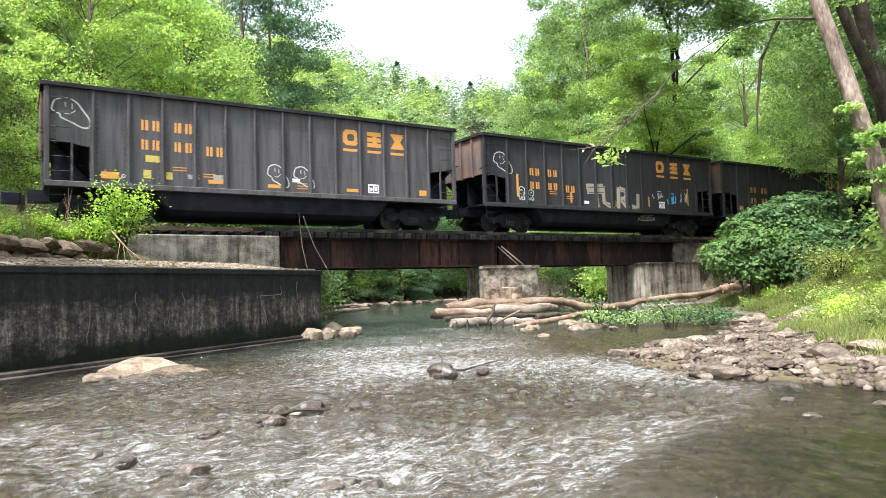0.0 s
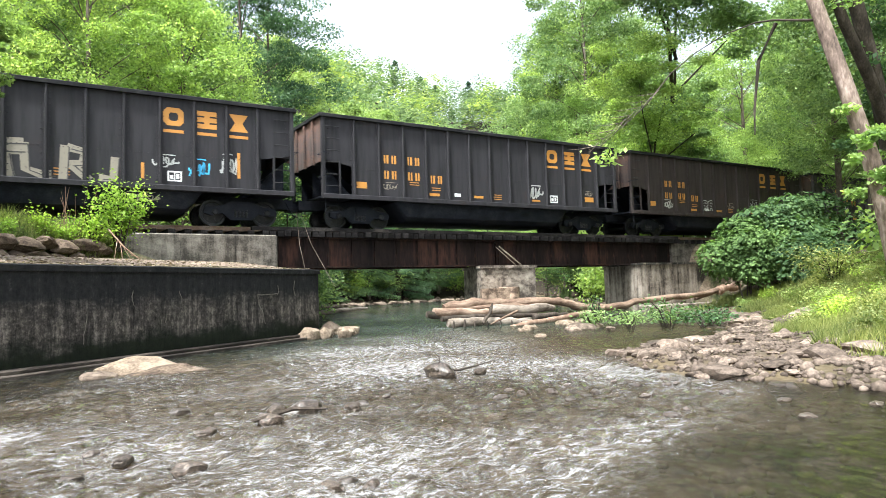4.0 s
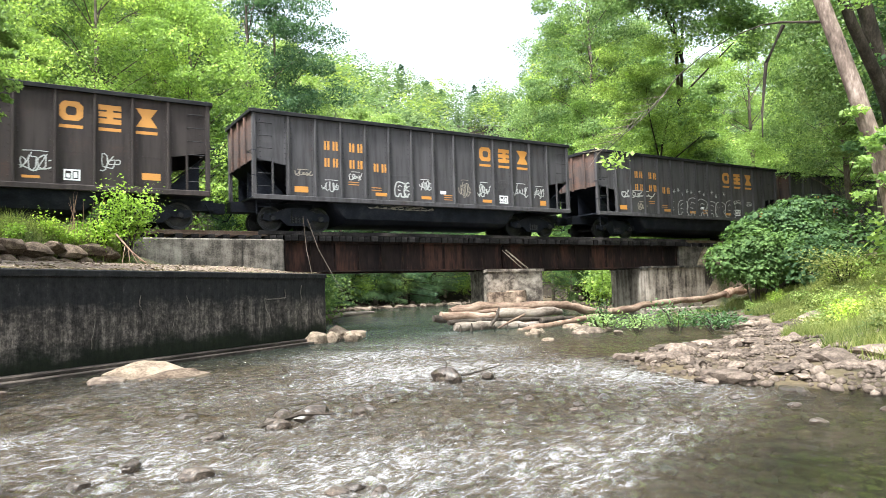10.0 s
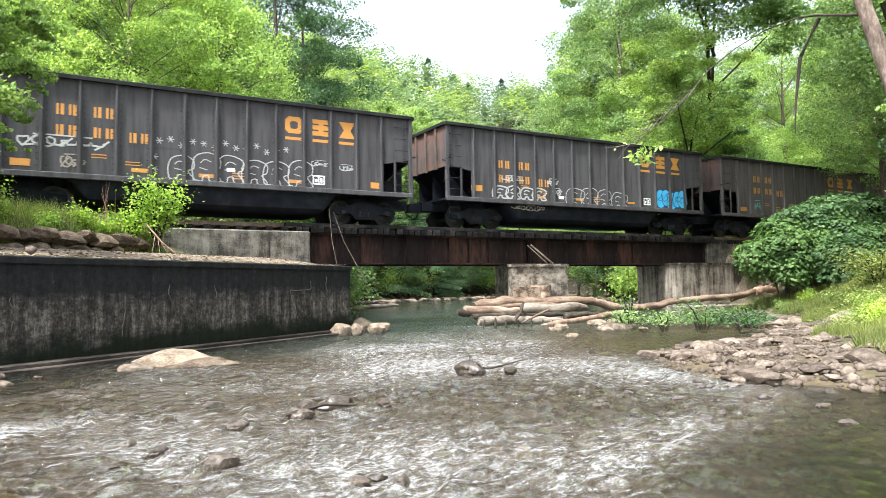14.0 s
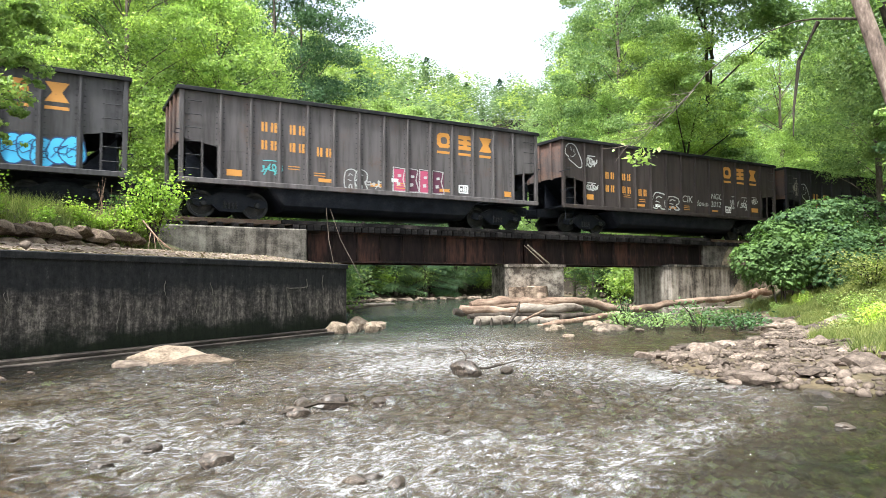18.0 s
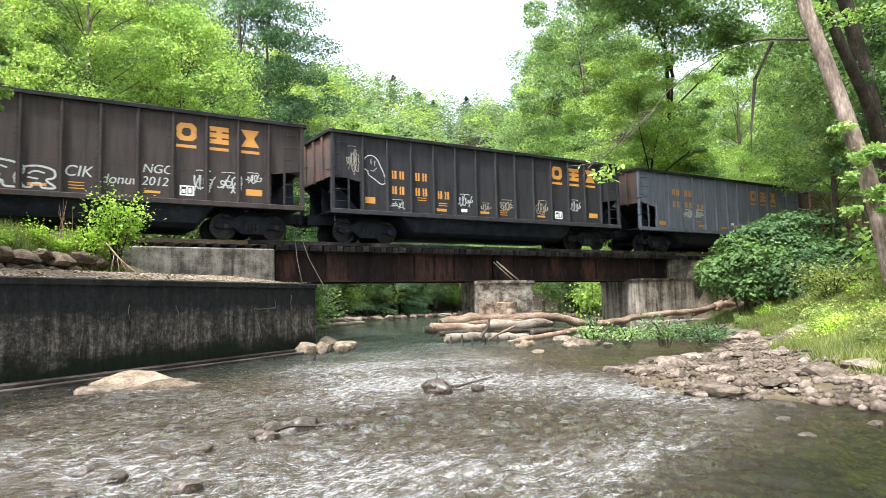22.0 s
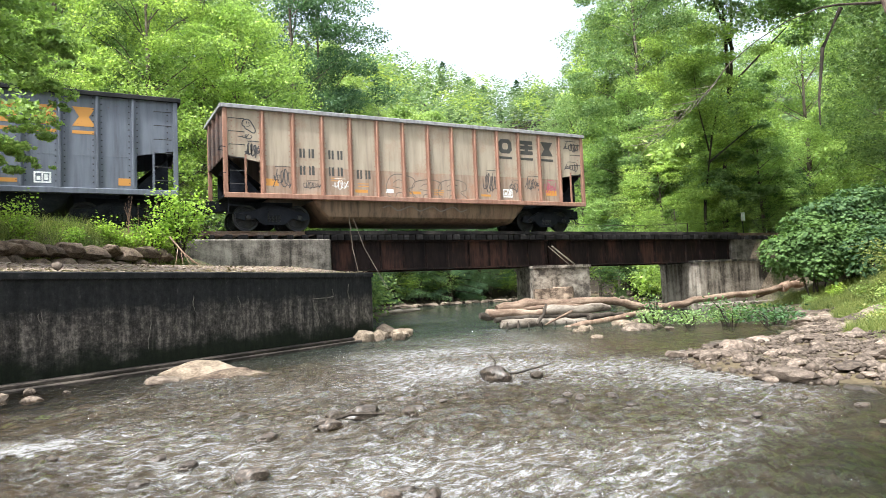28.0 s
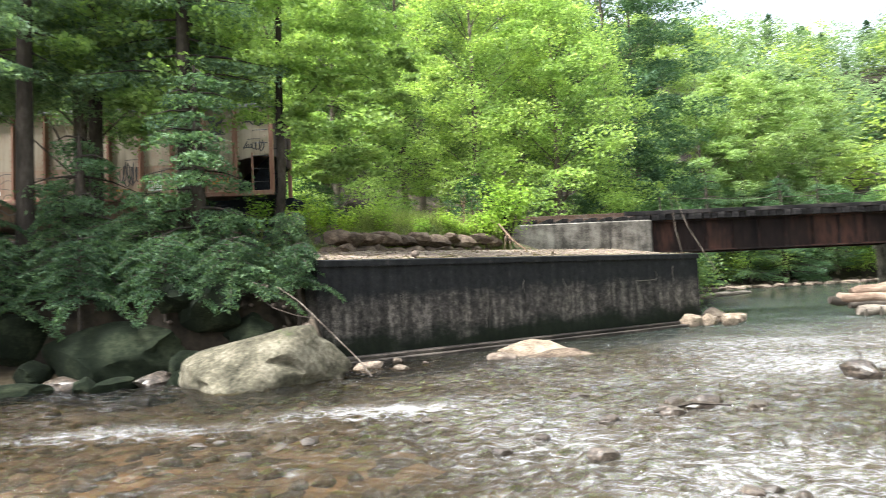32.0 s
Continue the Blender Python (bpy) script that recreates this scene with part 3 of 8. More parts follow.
# ---- builders ----
class Geo:
    """Collects faces for one mesh."""

    def __init__(self):
        self.v, self.f = [], []

    def add(self, verts, faces):
        n = len(self.v)
        self.v += [tuple(p) for p in verts]
        self.f += [tuple(i + n for i in f) for f in faces]
        return self

    def box(self, x0, x1, y0, y1, z0, z1):
        return self.add([(x0, y0, z0), (x1, y0, z0), (x1, y1, z0), (x0, y1, z0), (x0, y0, z1), (x1, y0, z1), (x1, y1, z1), (x0, y1, z1)],
                        [(3, 2, 1, 0), (4, 5, 6, 7), (0, 1, 5, 4), (1, 2, 6, 5), (2, 3, 7, 6), (3, 0, 4, 7)])

    def chamfer(self, x0, x1, y0, y1, z0, z1, c=0.02):
        """A box with its upper and upright edges cut."""
        def ring(i, z):
            return [(x0 + i + c, y0 + i, z), (x1 - i - c, y0 + i, z), (x1 - i, y0 + i + c, z), (x1 - i, y1 - i - c, z),
                    (x1 - i - c, y1 - i, z), (x0 + i + c, y1 - i, z), (x0 + i, y1 - i - c, z), (x0 + i, y0 + i + c, z)]
        a, b, t = ring(0, z0), ring(0, z1 - c), ring(c, z1)
        fs = [tuple(range(7, -1, -1)), tuple(range(16, 24))]
        for k in (0, 8):
            fs += [(k + i, k + (i + 1) % 8, k + 8 + (i + 1) % 8, k + 8 + i) for i in range(8)]
        return self.add(a + b + t, fs)

    def prism(self, poly, y0, y1):
        """A polygon in x and z, drawn out along y."""
        n = len(poly)
        vs = [(x, y0, z) for x, z in poly] + [(x, y1, z) for x, z in poly]
        return self.add(vs, [tuple(range(n)), tuple(range(2 * n - 1, n - 1, -1))] + [(i, i + n, (i + 1) % n + n, (i + 1) % n) for i in range(n)])

    def slab(self, poly, z0, z1):
        """A polygon in x and y, drawn up from z0 to z1."""
        n = len(poly)
        vs = [(x, y, z0) for x, y in poly] + [(x, y, z1) for x, y in poly]
        return self.add(vs, [tuple(range(n - 1, -1, -1)), tuple(range(n, 2 * n))] + [(i, (i + 1) % n, (i + 1) % n + n, i + n) for i in range(n)])

    def tube(self, pts, radii, n=8):
        pts = [Vector(p) for p in pts]
        if isinstance(radii, (int, float)):
            radii = [radii] * len(pts)
        rings = []
        for i, p in enumerate(pts):
            d = (pts[min(i + 1, len(pts) - 1)] - pts[max(i - 1, 0)]).normalized()
            s = d.orthogonal().normalized() if abs(d.z) > 0.9 else d.cross(Vector((0, 0, 1))).normalized()
            u = s.cross(d)
            rings.append([p + (s * math.cos(2 * math.pi * k / n) + u * math.sin(2 * math.pi * k / n)) * radii[i] for k in range(n)])
        vs = [q for r in rings for q in r]
        fs = []
        for i in range(len(rings) - 1):
            fs += [(i * n + k, i * n + (k + 1) % n, (i + 1) * n + (k + 1) % n, (i + 1) * n + k) for k in range(n)]
        m = len(vs)
        fs += [tuple(range(n - 1, -1, -1)), tuple(range(m - n, m))]
        return self.add(vs, fs)

    def lathe_y(self, profile, n=24):
        """A profile of (radius, y) turned round the y axis."""
        vs = [(r * math.cos(2 * math.pi * k / n), y, r * math.sin(2 * math.pi * k / n)) for r, y in profile for k in range(n)]
        fs = []
        for i in range(len(profile) - 1):
            fs += [(i * n + k, i * n + (k + 1) % n, (i + 1) * n + (k + 1) % n, (i + 1) * n + k) for k in range(n)]
        m = len(vs)
        fs += [tuple(range(n - 1, -1, -1)), tuple(range(m - n, m))]
        return self.add(vs, fs)

    def mesh(self, name, mat, smooth=False):
        me = bpy.data.meshes.new(name)
        me.from_pydata(self.v, [], self.f)
        me.materials.append(mat)
        if smooth:
            me.polygons.foreach_set("use_smooth", [True] * len(me.polygons))
            me.set_sharp_from_angle(angle=radians(40))
        me.update()
        return me


def part(name, geo, mat, parent=None, label="", smooth=False, at=None):
    """Links a mesh as one object, under its thing if one is given."""
    me = geo.mesh(name, mat, smooth) if isinstance(geo, Geo) else geo
    ob = new(name, me)
    if parent is not None:
        ob.parent = parent
    if at is not None:
        ob.matrix_basis = at
    if label:
        ob["label"] = label
    return ob


def thing(name, label, category, at=None, group="", kind=""):
    ob = new(name)
    ob.empty_display_size = 0.2
    if at is not None:
        ob.matrix_basis = at
    return tagged(ob, label, category, group, kind)


def mesh_np(name, verts, faces_n, mat, k=4, smooth=False):
    """A mesh from arrays: k corners to each face, in order."""
    me = bpy.data.meshes.new(name)
    nv = len(verts)
    me.vertices.add(nv)
    me.vertices.foreach_set("co", np.asarray(verts, np.float32).ravel())
    nf = len(faces_n)
    me.loops.add(nf * k)
    me.loops.foreach_set("vertex_index", np.asarray(faces_n, np.int32).ravel())
    me.polygons.add(nf)
    me.polygons.foreach_set("loop_start", np.arange(0, nf * k, k, dtype=np.int32))
    me.polygons.foreach_set("loop_total", np.full(nf, k, np.int32))
    if smooth:
        me.polygons.foreach_set("use_smooth", np.ones(nf, bool))
    me.materials.append(mat)
    me.update(calc_edges=True)
    me.validate()
    return me


def leaves(name, centres, size, mat, rng, up=0.5, aspect=0.6, droop=0.0, facing=None):
    """Many small bent leaves: each a pointed quad about its centre."""
    c = np.asarray(centres, float)
    n = len(c)
    nor = rng.normal(size=(n, 3))
    nor /= np.linalg.norm(nor, axis=1)[:, None]
    nor = nor * (1 - up) + (np.array([0, 0, 1.0]) if facing is None else facing) * up
    nor /= np.linalg.norm(nor, axis=1)[:, None] + 1e-9
    a = rng.normal(size=(n, 3))
    a -= nor * (a * nor).sum(1)[:, None]
    a /= np.linalg.norm(a, axis=1)[:, None] + 1e-9
    a[:, 2] -= droop
    b = np.cross(nor, a)
    s = (size * rng.uniform(0.6, 1.35, n))[:, None]
    v = np.stack([c - a * s * 0.5, c + b * s * 0.5 * aspect, c + a * s * 0.5, c - b * s * 0.5 * aspect], 1).reshape(-1, 3)
    return mesh_np(name, v, np.arange(4 * n).reshape(n, 4), mat)


def rock_mesh(name, seed, mat, sub=2, flat=0.6, rough=0.28, cut=0.72):
    bm = bmesh.new()
    bmesh.ops.create_icosphere(bm, subdivisions=sub, radius=1.0)
    o = Vector((seed * 13.7, seed * 5.1, seed * 2.9))
    cr = random.Random(seed)
    cuts = [Vector((cr.uniform(-1, 1), cr.uniform(-1, 1), cr.uniform(-0.2, 1))).normalized() for _ in range(7)]
    for v in bm.verts:
        d = v.co.normalized()
        q = 1 + rough * noise.noise(d * 1.3 + o) * 1.6 + rough * 0.5 * noise.noise(d * 3.1 + o) + rough * 0.22 * noise.noise(d * 7 + o)
        p = d * q
        # worn flats
        for ax in cuts:
            k = p.dot(ax)
            if k > cut:
                p -= ax * (k - cut) * 0.85
        v.co = (p.x, p.y * 0.85, p.z * flat)
    me = bpy.data.meshes.new(name)
    bm.to_mesh(me)
    bm.free()
    me.materials.append(mat)
    if sub >= 2:
        me.polygons.foreach_set("use_smooth", [True] * len(me.polygons))
        me.set_sharp_from_angle(angle=radians(32))
    return me


# ---- plan ----
TRACK_Y, RAIL_Z = 24.15, 3.75
WALL_A, WALL_B, WALL_TOP = (-2.36, 13.287), (8.02, 19.95), 2.1
TRAIN_NEAR = 22.57


def smooth01(a, b, x):
    t = np.clip((x - a) / (b - a), 0, 1)
    return t * t * (3 - 2 * t)


def wobble(x, y, s, k):
    return np.sin(x * s + k) * np.cos(y * s * 1.17 + k * 2.1) + 0.5 * np.sin(x * s * 2.3 + y * s * 1.9 + k * 3.3)


# banks: the water's edge on either hand
RIGHT_PTS = [(7.2, -30), (8.3, 2.0), (8.7, 4.5), (8.1, 6.2), (8.6, 7.9), (10.2, 9.7), (13.5, 10.4), (16.2, 11.2), (18.5, 13.2), (22.0, 16.7), (25.4, 22.0), (27.0, 26.5), (30.0, 33.0), (37.0, 42.0), (52.0, 52.0), (90, 60)]
LEFT_PTS = [(-90, 2.0), (-30, 7.0), (-14, 11.0), (-7.2, 11.9), (-4.7, 12.05), (-2.12, 12.4), (-2.32, 13.63), (7.9, 20.3), (9.2, 24.5), (11.5, 32), (15.5, 45), (20, 55), (32, 60), (60, 66), (90, 68)]


# foot of the grass slope behind the cobble bar
FOOT_PTS = [(12.5, -30), (11.4, 2.0), (11.2, 5.0), (11.9, 6.7), (13.8, 8.3), (16.3, 9.3), (18.7, 11.2), (21.3, 13.3), (24.8, 16.7), (26.4, 21.8)]


def to_line(x, y, pts):
    """Signed metres from a broken line: positive to its left."""
    best = np.full(np.shape(x), 1e9)
    sign = np.zeros(np.shape(x))
    for (ax, ay), (bx, by) in zip(pts[:-1], pts[1:]):
        dx, dy = bx - ax, by - ay
        n2 = dx * dx + dy * dy
        t = np.clip(((x - ax) * dx + (y - ay) * dy) / n2, 0, 1)
        px, py = x - (ax + t * dx), y - (ay + t * dy)
        d = np.hypot(px, py)
        s = dx * (y - ay) - dy * (x - ax)
        m = d < best - 1e-9
        best = np.where(m, d, best)
        sign = np.where(m, np.sign(s), sign)
    return best * np.where(sign == 0, 1, sign)


def height(x, y):
    x, y = np.asarray(x, float), np.asarray(y, float)
    l = to_line(x, y, LEFT_PTS)
    r = -to_line(x, y, RIGHT_PTS)
    z = -0.32 + 0.07 * wobble(x, y, 0.8, 1.0) + 0.05 * wobble(x, y, 2.1, 4.0)
    # left bank: upright behind the wall, a boulder slope downstream, then the bench of the railway
    behind = smooth01(-2.8, -2.0, x) * smooth01(9.5, 8.2, x) * smooth01(24, 20, y)
    lz = np.clip(l * 0.55 + 0.9 * smooth01(0.5, 1.1, l) * smooth01(-2.0, -2.8, x), 0, 1.6) + 1.0 * smooth01(2.0, 7.5, l) + 0.9 * smooth01(6, 11, l) * smooth01(40, 25, y)
    wz = 1.93 + 0.45 * smooth01(0.8, 3.2, l) + 1.0 * smooth01(3.2, 4.4, l)
    lz = np.where(l > 0, lz * (1 - behind) + np.minimum(wz, 3.4) * behind, 0)
    far = smooth01(27, 31, y)
    lz = np.where(far > 0, lz * (1 - far) + np.clip(l * 0.35, 0, 2.6) * far, lz)
    z = np.where(l > 0.12, lz + 0.05 * wobble(x, y, 1.7, 2.0), z)
    # right bank: cobble bar, grass slope, then the bench
    rz = 0.06 * smooth01(0, 0.8, r) + 0.02 * np.clip(r, 0, 4) + 2.5 * smooth01(-0.5, 6.5, -to_line(x, y, FOOT_PTS)) * smooth01(-6, 2, y) + 1.0 * smooth01(9, 16, r)
    near_abut = smooth01(17.5, 21, y) * smooth01(35, 31, y)
    rz = rz * (1 - near_abut) + near_abut * (0.12 * smooth01(0, 1, r) + 3.2 * smooth01(5.5, 9.0, r))
    rz = np.where(y > 33, np.clip(r, 0, 30) * 0.10 + 0.2 * smooth01(0, 1, r), rz)
    z = np.where(r > 0.05, rz + 0.05 * wobble(x, y, 1.9, 5.0) * smooth01(0, 1, r), z)
    # railway bench: ballast shoulder on both banks
    bench = smooth01(21.6, 23.0, y) * smooth01(27.2, 25.6, y)
    on_land = np.maximum(smooth01(7.6, 6.6, x), smooth01(29.0, 31.0, x))
    z = z * (1 - bench * on_land) + 3.42 * bench * on_land
    # valley sides
    dist = np.hypot(x, y)
    hill_l = 40 * smooth01(34, 130, y - 0.55 * x + 4) * smooth01(-400, 20, x + 420)
    hill_far = 66 * (1.07 - 0.19 * smooth01(0.40, 0.66, x / np.maximum(y, 1.0))) * smooth01(85, 250, dist) * smooth01(-30, 60, y + 0.2 * np.abs(x))
    hill_r = 40 * smooth01(44, 170, x - 0.25 * y)
    hill_b = 22 * smooth01(25, 140, -y)
    land = smooth01(2, 12, np.maximum(l, r))
    z = z + land * np.maximum(np.maximum(hill_l, hill_far), np.maximum(hill_r, hill_b)) + land * smooth01(40, 120, dist) * 2.0 * wobble(x, y, 0.03, 1.0)
    return z


def ground_at(x, y):
    return float(height(np.array([x]), np.array([y]))[0])


# ---- ground ----
def axis(lo, hi, fine_lo, fine_hi, step, grow):
    a = list(np.arange(fine_lo, fine_hi + 1e-6, step))
    s = step
    while a[-1] < hi:
        s *= grow
        a.append(a[-1] + s)
    s = step
    while a[0] > lo:
        s *= grow
        a.insert(0, a[0] - s)
    return np.array(a)


gx = axis(-900, 900, -9, 34, 0.3, 1.09)
gy = axis(-900, 900, -2, 32, 0.3, 1.09)
GX, GY = np.meshgrid(gx, gy, indexing="ij")
GZ = height(GX, GY)
nx, ny = GX.shape
gi = np.arange(nx * ny).reshape(nx, ny)
gf = np.stack([gi[:-1, :-1], gi[1:, :-1], gi[1:, 1:], gi[:-1, 1:]], -1).reshape(-1, 4)
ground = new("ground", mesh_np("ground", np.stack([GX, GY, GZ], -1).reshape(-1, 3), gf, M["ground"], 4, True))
tagged(ground, "valley ground of brown soil, cobbles and green undergrowth", "ground", kind="structure")

# stream: one sheet with real waves that drifts slowly downstream
def water_sheet():
    rng = np.random.default_rng(8)
    ax = axis(-90, 120, -10.0, 22.0, 0.072, 1.16)
    ay = axis(-60, 110, 0.5, 31.0, 0.072, 1.16)
    X, Y = np.meshgrid(ax, ay, indexing="ij")
    Z = np.zeros_like(X)
    flow = math.atan2(-0.93, -0.36)
    wx = X + 0.35 * np.sin(Y * 0.9 + 1) + 0.2 * np.sin(X * 1.7 + Y * 1.1)
    wy = Y + 0.35 * np.sin(X * 0.8 + 2) + 0.2 * np.sin(Y * 1.9 - X * 1.3)
    for k in range(34):
        lam = 0.155 * (0.5 / 0.155) ** (k / 33)
        d = flow + rng.normal() * 1.3
        ph = rng.uniform(0, 6.28)
        q = (wx * math.cos(d) + wy * math.sin(d)) * 6.2832 / lam + ph
        # crests sharper than troughs, coming and going in patches
        pack = 0.55 + 0.45 * np.sin(X * rng.uniform(0.3, 0.9) + Y * rng.uniform(0.3, 0.9) + ph * 2)
        Z += 0.024 * lam * pack * (np.abs(np.sin(q * 0.5)) * -2 + 1.27)
    X1, Y1 = X - 0.6, Y - 1.4
    calm = 0.16 + 0.84 * smooth01(8.0, 5.0, X1 - 0.28 * Y1) * smooth01(0.9, -0.6, 0.4 * X1 + 1.5 - Y1)
    calm *= 1 - 0.45 * smooth01(13, 19, Y)
    fine = smooth01(-10.0, -9.0, X) * smooth01(22.0, 21.0, X) * smooth01(0.5, 1.5, Y) * smooth01(31, 30, Y)
    Z *= calm * fine
    n0, n1 = X.shape
    i = np.arange(n0 * n1).reshape(n0, n1)
    f = np.stack([i[:-1, :-1], i[1:, :-1], i[1:, 1:], i[:-1, 1:]], -1).reshape(-1, 4)
    return mesh_np("water", np.stack([X, Y, Z], -1).reshape(-1, 3), f, M["water"], 4, True)


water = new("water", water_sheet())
tagged(water, "shallow clear brown stream with running ripples", "water", kind="structure")


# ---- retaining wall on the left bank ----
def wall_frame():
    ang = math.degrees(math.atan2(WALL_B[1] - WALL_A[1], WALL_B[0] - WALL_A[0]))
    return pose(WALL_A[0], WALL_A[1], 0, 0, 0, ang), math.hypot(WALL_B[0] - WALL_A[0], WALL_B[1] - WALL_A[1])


def build_wall():
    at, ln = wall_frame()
    w = thing("retaining_wall", "long dark-stained concrete retaining wall at the stream edge", "wall", at, kind="structure")
    rng = np.random.default_rng(3)
    g = Geo()
    # face cast in lifts and bays, slightly uneven
    xs = np.linspace(0, ln, 61)
    zs = np.linspace(-0.6, WALL_TOP - 0.14, 19)
    vs, fs = [], []
    for i, x in enumerate(xs):
        for j, z in enumerate(zs):
            vs.append((x, 0.012 * noise.noise(Vector((x * 1.4, z * 2.2, 3))) + (0.02 if abs((x % 3.35) - 1.6) < 0.05 else 0), z))
    nz = len(zs)
    for i in range(60):
        for j in range(nz - 1):
            fs.append((i * nz + j, (i + 1) * nz + j, (i + 1) * nz + j + 1, i * nz + j + 1))
    g.add(vs, fs)
    g.box(0.0, ln, 0.03, 0.62, -0.6, WALL_TOP - 0.15)
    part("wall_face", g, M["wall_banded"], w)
    c = Geo()
    c.chamfer(-0.03, ln + 0.05, -0.05, 0.75, WALL_TOP - 0.14, WALL_TOP, 0.025)
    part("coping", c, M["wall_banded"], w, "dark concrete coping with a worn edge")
    s = Geo().box(ln - 0.01, ln + 0.012, 0.62, 2.3, -0.6, WALL_TOP - 0.15)
    s.box(ln - 0.5, ln - 0.01, 0.62, 2.3, -0.6, WALL_TOP - 0.15)
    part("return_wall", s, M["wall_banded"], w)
    f = Geo().chamfer(0.1, ln * 0.955, -0.30, -0.02, -0.5, 0.15, 0.02)
    part("footing", f, M["plank"], w, "wet concrete footing above the water")
    p = Geo()
    p.chamfer(0.15, ln * 0.96, -0.52, -0.31, -0.06, 0.075, 0.015)
    part("footing_plank", p, M["plank"], w, "wet weathered plank")
    # pale lime runs
    for k in range(7):
        x = rng.uniform(1.0, ln - 0.4)
        z1 = rng.uniform(1.25, 1.75)
        q = Geo()
        run = rng.uniform(0.25, 0.8)
        pts = [(x + 0.04 * math.sin(k + 4 * t) + rng.uniform(-0.015, 0.015), -0.014, z1 - t * run) for t in np.linspace(0, 1, 9)]
        q.tube(pts, [0.002] + [0.004 + 0.008 * rng.random() for _ in range(7)] + [0.002], 5)
        part("lime_streak", q, M["pale_concrete"], w)
    for pts in ([(9.82, 1.62), (9.86, 1.45), (9.80, 1.35)], [(9.86, 1.40), (9.6, 1.37), (9.1, 1.36), (8.95, 1.38)], [(8.95, 1.38), (9.0, 1.1), (9.15, 0.9), (9.25, 0.55)], [(10.6, 1.75), (10.55, 1.5), (10.62, 1.3)]):
        part("pale_vine", Geo().tube([(x + 0.49, -0.03, z) for x, z in pts], 0.012, 5), M["pale_concrete"], w, "bleached dead vine stem")
    return w


build_wall()
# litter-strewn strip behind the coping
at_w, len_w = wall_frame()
lg = Geo()
xs = np.linspace(0.0, len_w, 40)
rows_y = [0.7, 1.2, 1.8, 2.4, 3.0]
vs = []
for x in xs:
    for j, y in enumerate(rows_y):
        vs.append((x, y, WALL_TOP + 0.012 + j * 0.085 + 0.03 * noise.noise(Vector((x * 2, y * 2, 0)))))
lg.add(vs, [(i * 5 + j, (i + 1) * 5 + j, (i + 1) * 5 + j + 1, i * 5 + j + 1) for i in range(39) for j in range(4)])
strip = part("litter_strip", lg, M["litter"], None, "", True, at_w)
rngF = np.random.default_rng(15)
fl = np.stack([rngF.uniform(0.1, len_w - 0.1, 3800), 0.02 + 2.9 * rngF.random(3800) ** 1.3, np.zeros(3800)], 1)
fl[:, 2] = WALL_TOP + 0.022 + np.maximum(fl[:, 1] - 0.7, 0) * 0.148 + 0.02 * rngF.random(3800)
drift_leaves = new("leaf_litter", leaves("leaf_litter", fl, 0.085, M["dry_leaf"], rngF, 0.8))
drift_leaves.matrix_basis = at_w
tagged(drift_leaves, "scattered dry brown and pale leaves on the wall top", "litter", kind="stuff")
tagged(strip, "pale strip of dry leaf litter behind the wall", "litter", kind="structure")


# ---- bridge ----
GIRDER_BOT, GIRDER_TOP = 2.28, 3.40


def build_abutments():
    a = thing("abutment", "pale weathered concrete bridge abutment beside the track", "abutment", kind="structure")
    part("backwall", Geo().chamfer(2.6, 7.42, 22.0, 22.9, 1.6, 3.36, 0.04), M["pale_concrete"], a)
    part("bearing_seat", Geo().chamfer(5.2, 8.6, 22.92, 25.9, -0.5, 2.25, 0.04), M["wall_concrete"], a, "dark damp concrete seat under the girders")
    for k in range(2):
        part("joint", Geo().box(4.3 + k * 1.7, 4.312 + k * 1.7, 21.992, 22.0, 1.7, 3.3), M["wall_concrete"], a)
    b = thing("abutment", "streaked pale concrete abutment with a long wing wall", "abutment", kind="structure")
    g = Geo().slab([(25.6, 22.3), (33.2, 22.3), (33.2, 22.95), (28.9, 22.95), (28.9, 25.7), (26.6, 25.7)], -0.6, 2.24)
    part("wing_wall", g, M["streak_concrete"], b)
    part("coping", Geo().slab([(25.5, 22.22), (33.3, 22.22), (33.3, 23.02), (28.9, 23.02), (28.9, 25.75), (26.55, 25.75)], 2.24, 2.34), M["wall_concrete"], b, "dark stained coping")
    part("backwall", Geo().chamfer(28.9, 33.0, 23.05, 23.7, 2.34, 3.5, 0.04), M["pale_concrete"], b)
    part("footing", Geo().chamfer(25.2, 33.6, 21.5, 22.28, -0.5, 0.28, 0.05), M["pier_concrete"], b)


def build_pier():
    p = thing("pier", "square pale concrete bridge pier with a spalled foot", "pier", kind="structure")
    part("shaft", Geo().slab([(16.06, 22.3), (18.93, 22.3), (20.3, 25.7), (17.5, 25.7)], -0.6, 2.16), M["pier_concrete"], p)
    part("cap", Geo().slab([(16.0, 22.24), (18.99, 22.24), (20.36, 25.76), (17.44, 25.76)], 2.16, 2.275), M["pier_concrete"], p)
    g = Geo()
    g.slab([(15.62, 21.7), (17.1, 21.6), (17.55, 22.28), (15.95, 22.28)], -0.6, 1.33)
    part("lower_step", g, M["step_concrete"], p, "spalled concrete foot of the pier")
    g = Geo().tube([(17.2, 21.95, -0.3), (17.2, 21.95, 0.6), (17.2, 21.95, 1.37)], [0.46, 0.45, 0.42], 16)
    part("nose", g, M["step_concrete"], p, "rounded tan concrete nose", True)


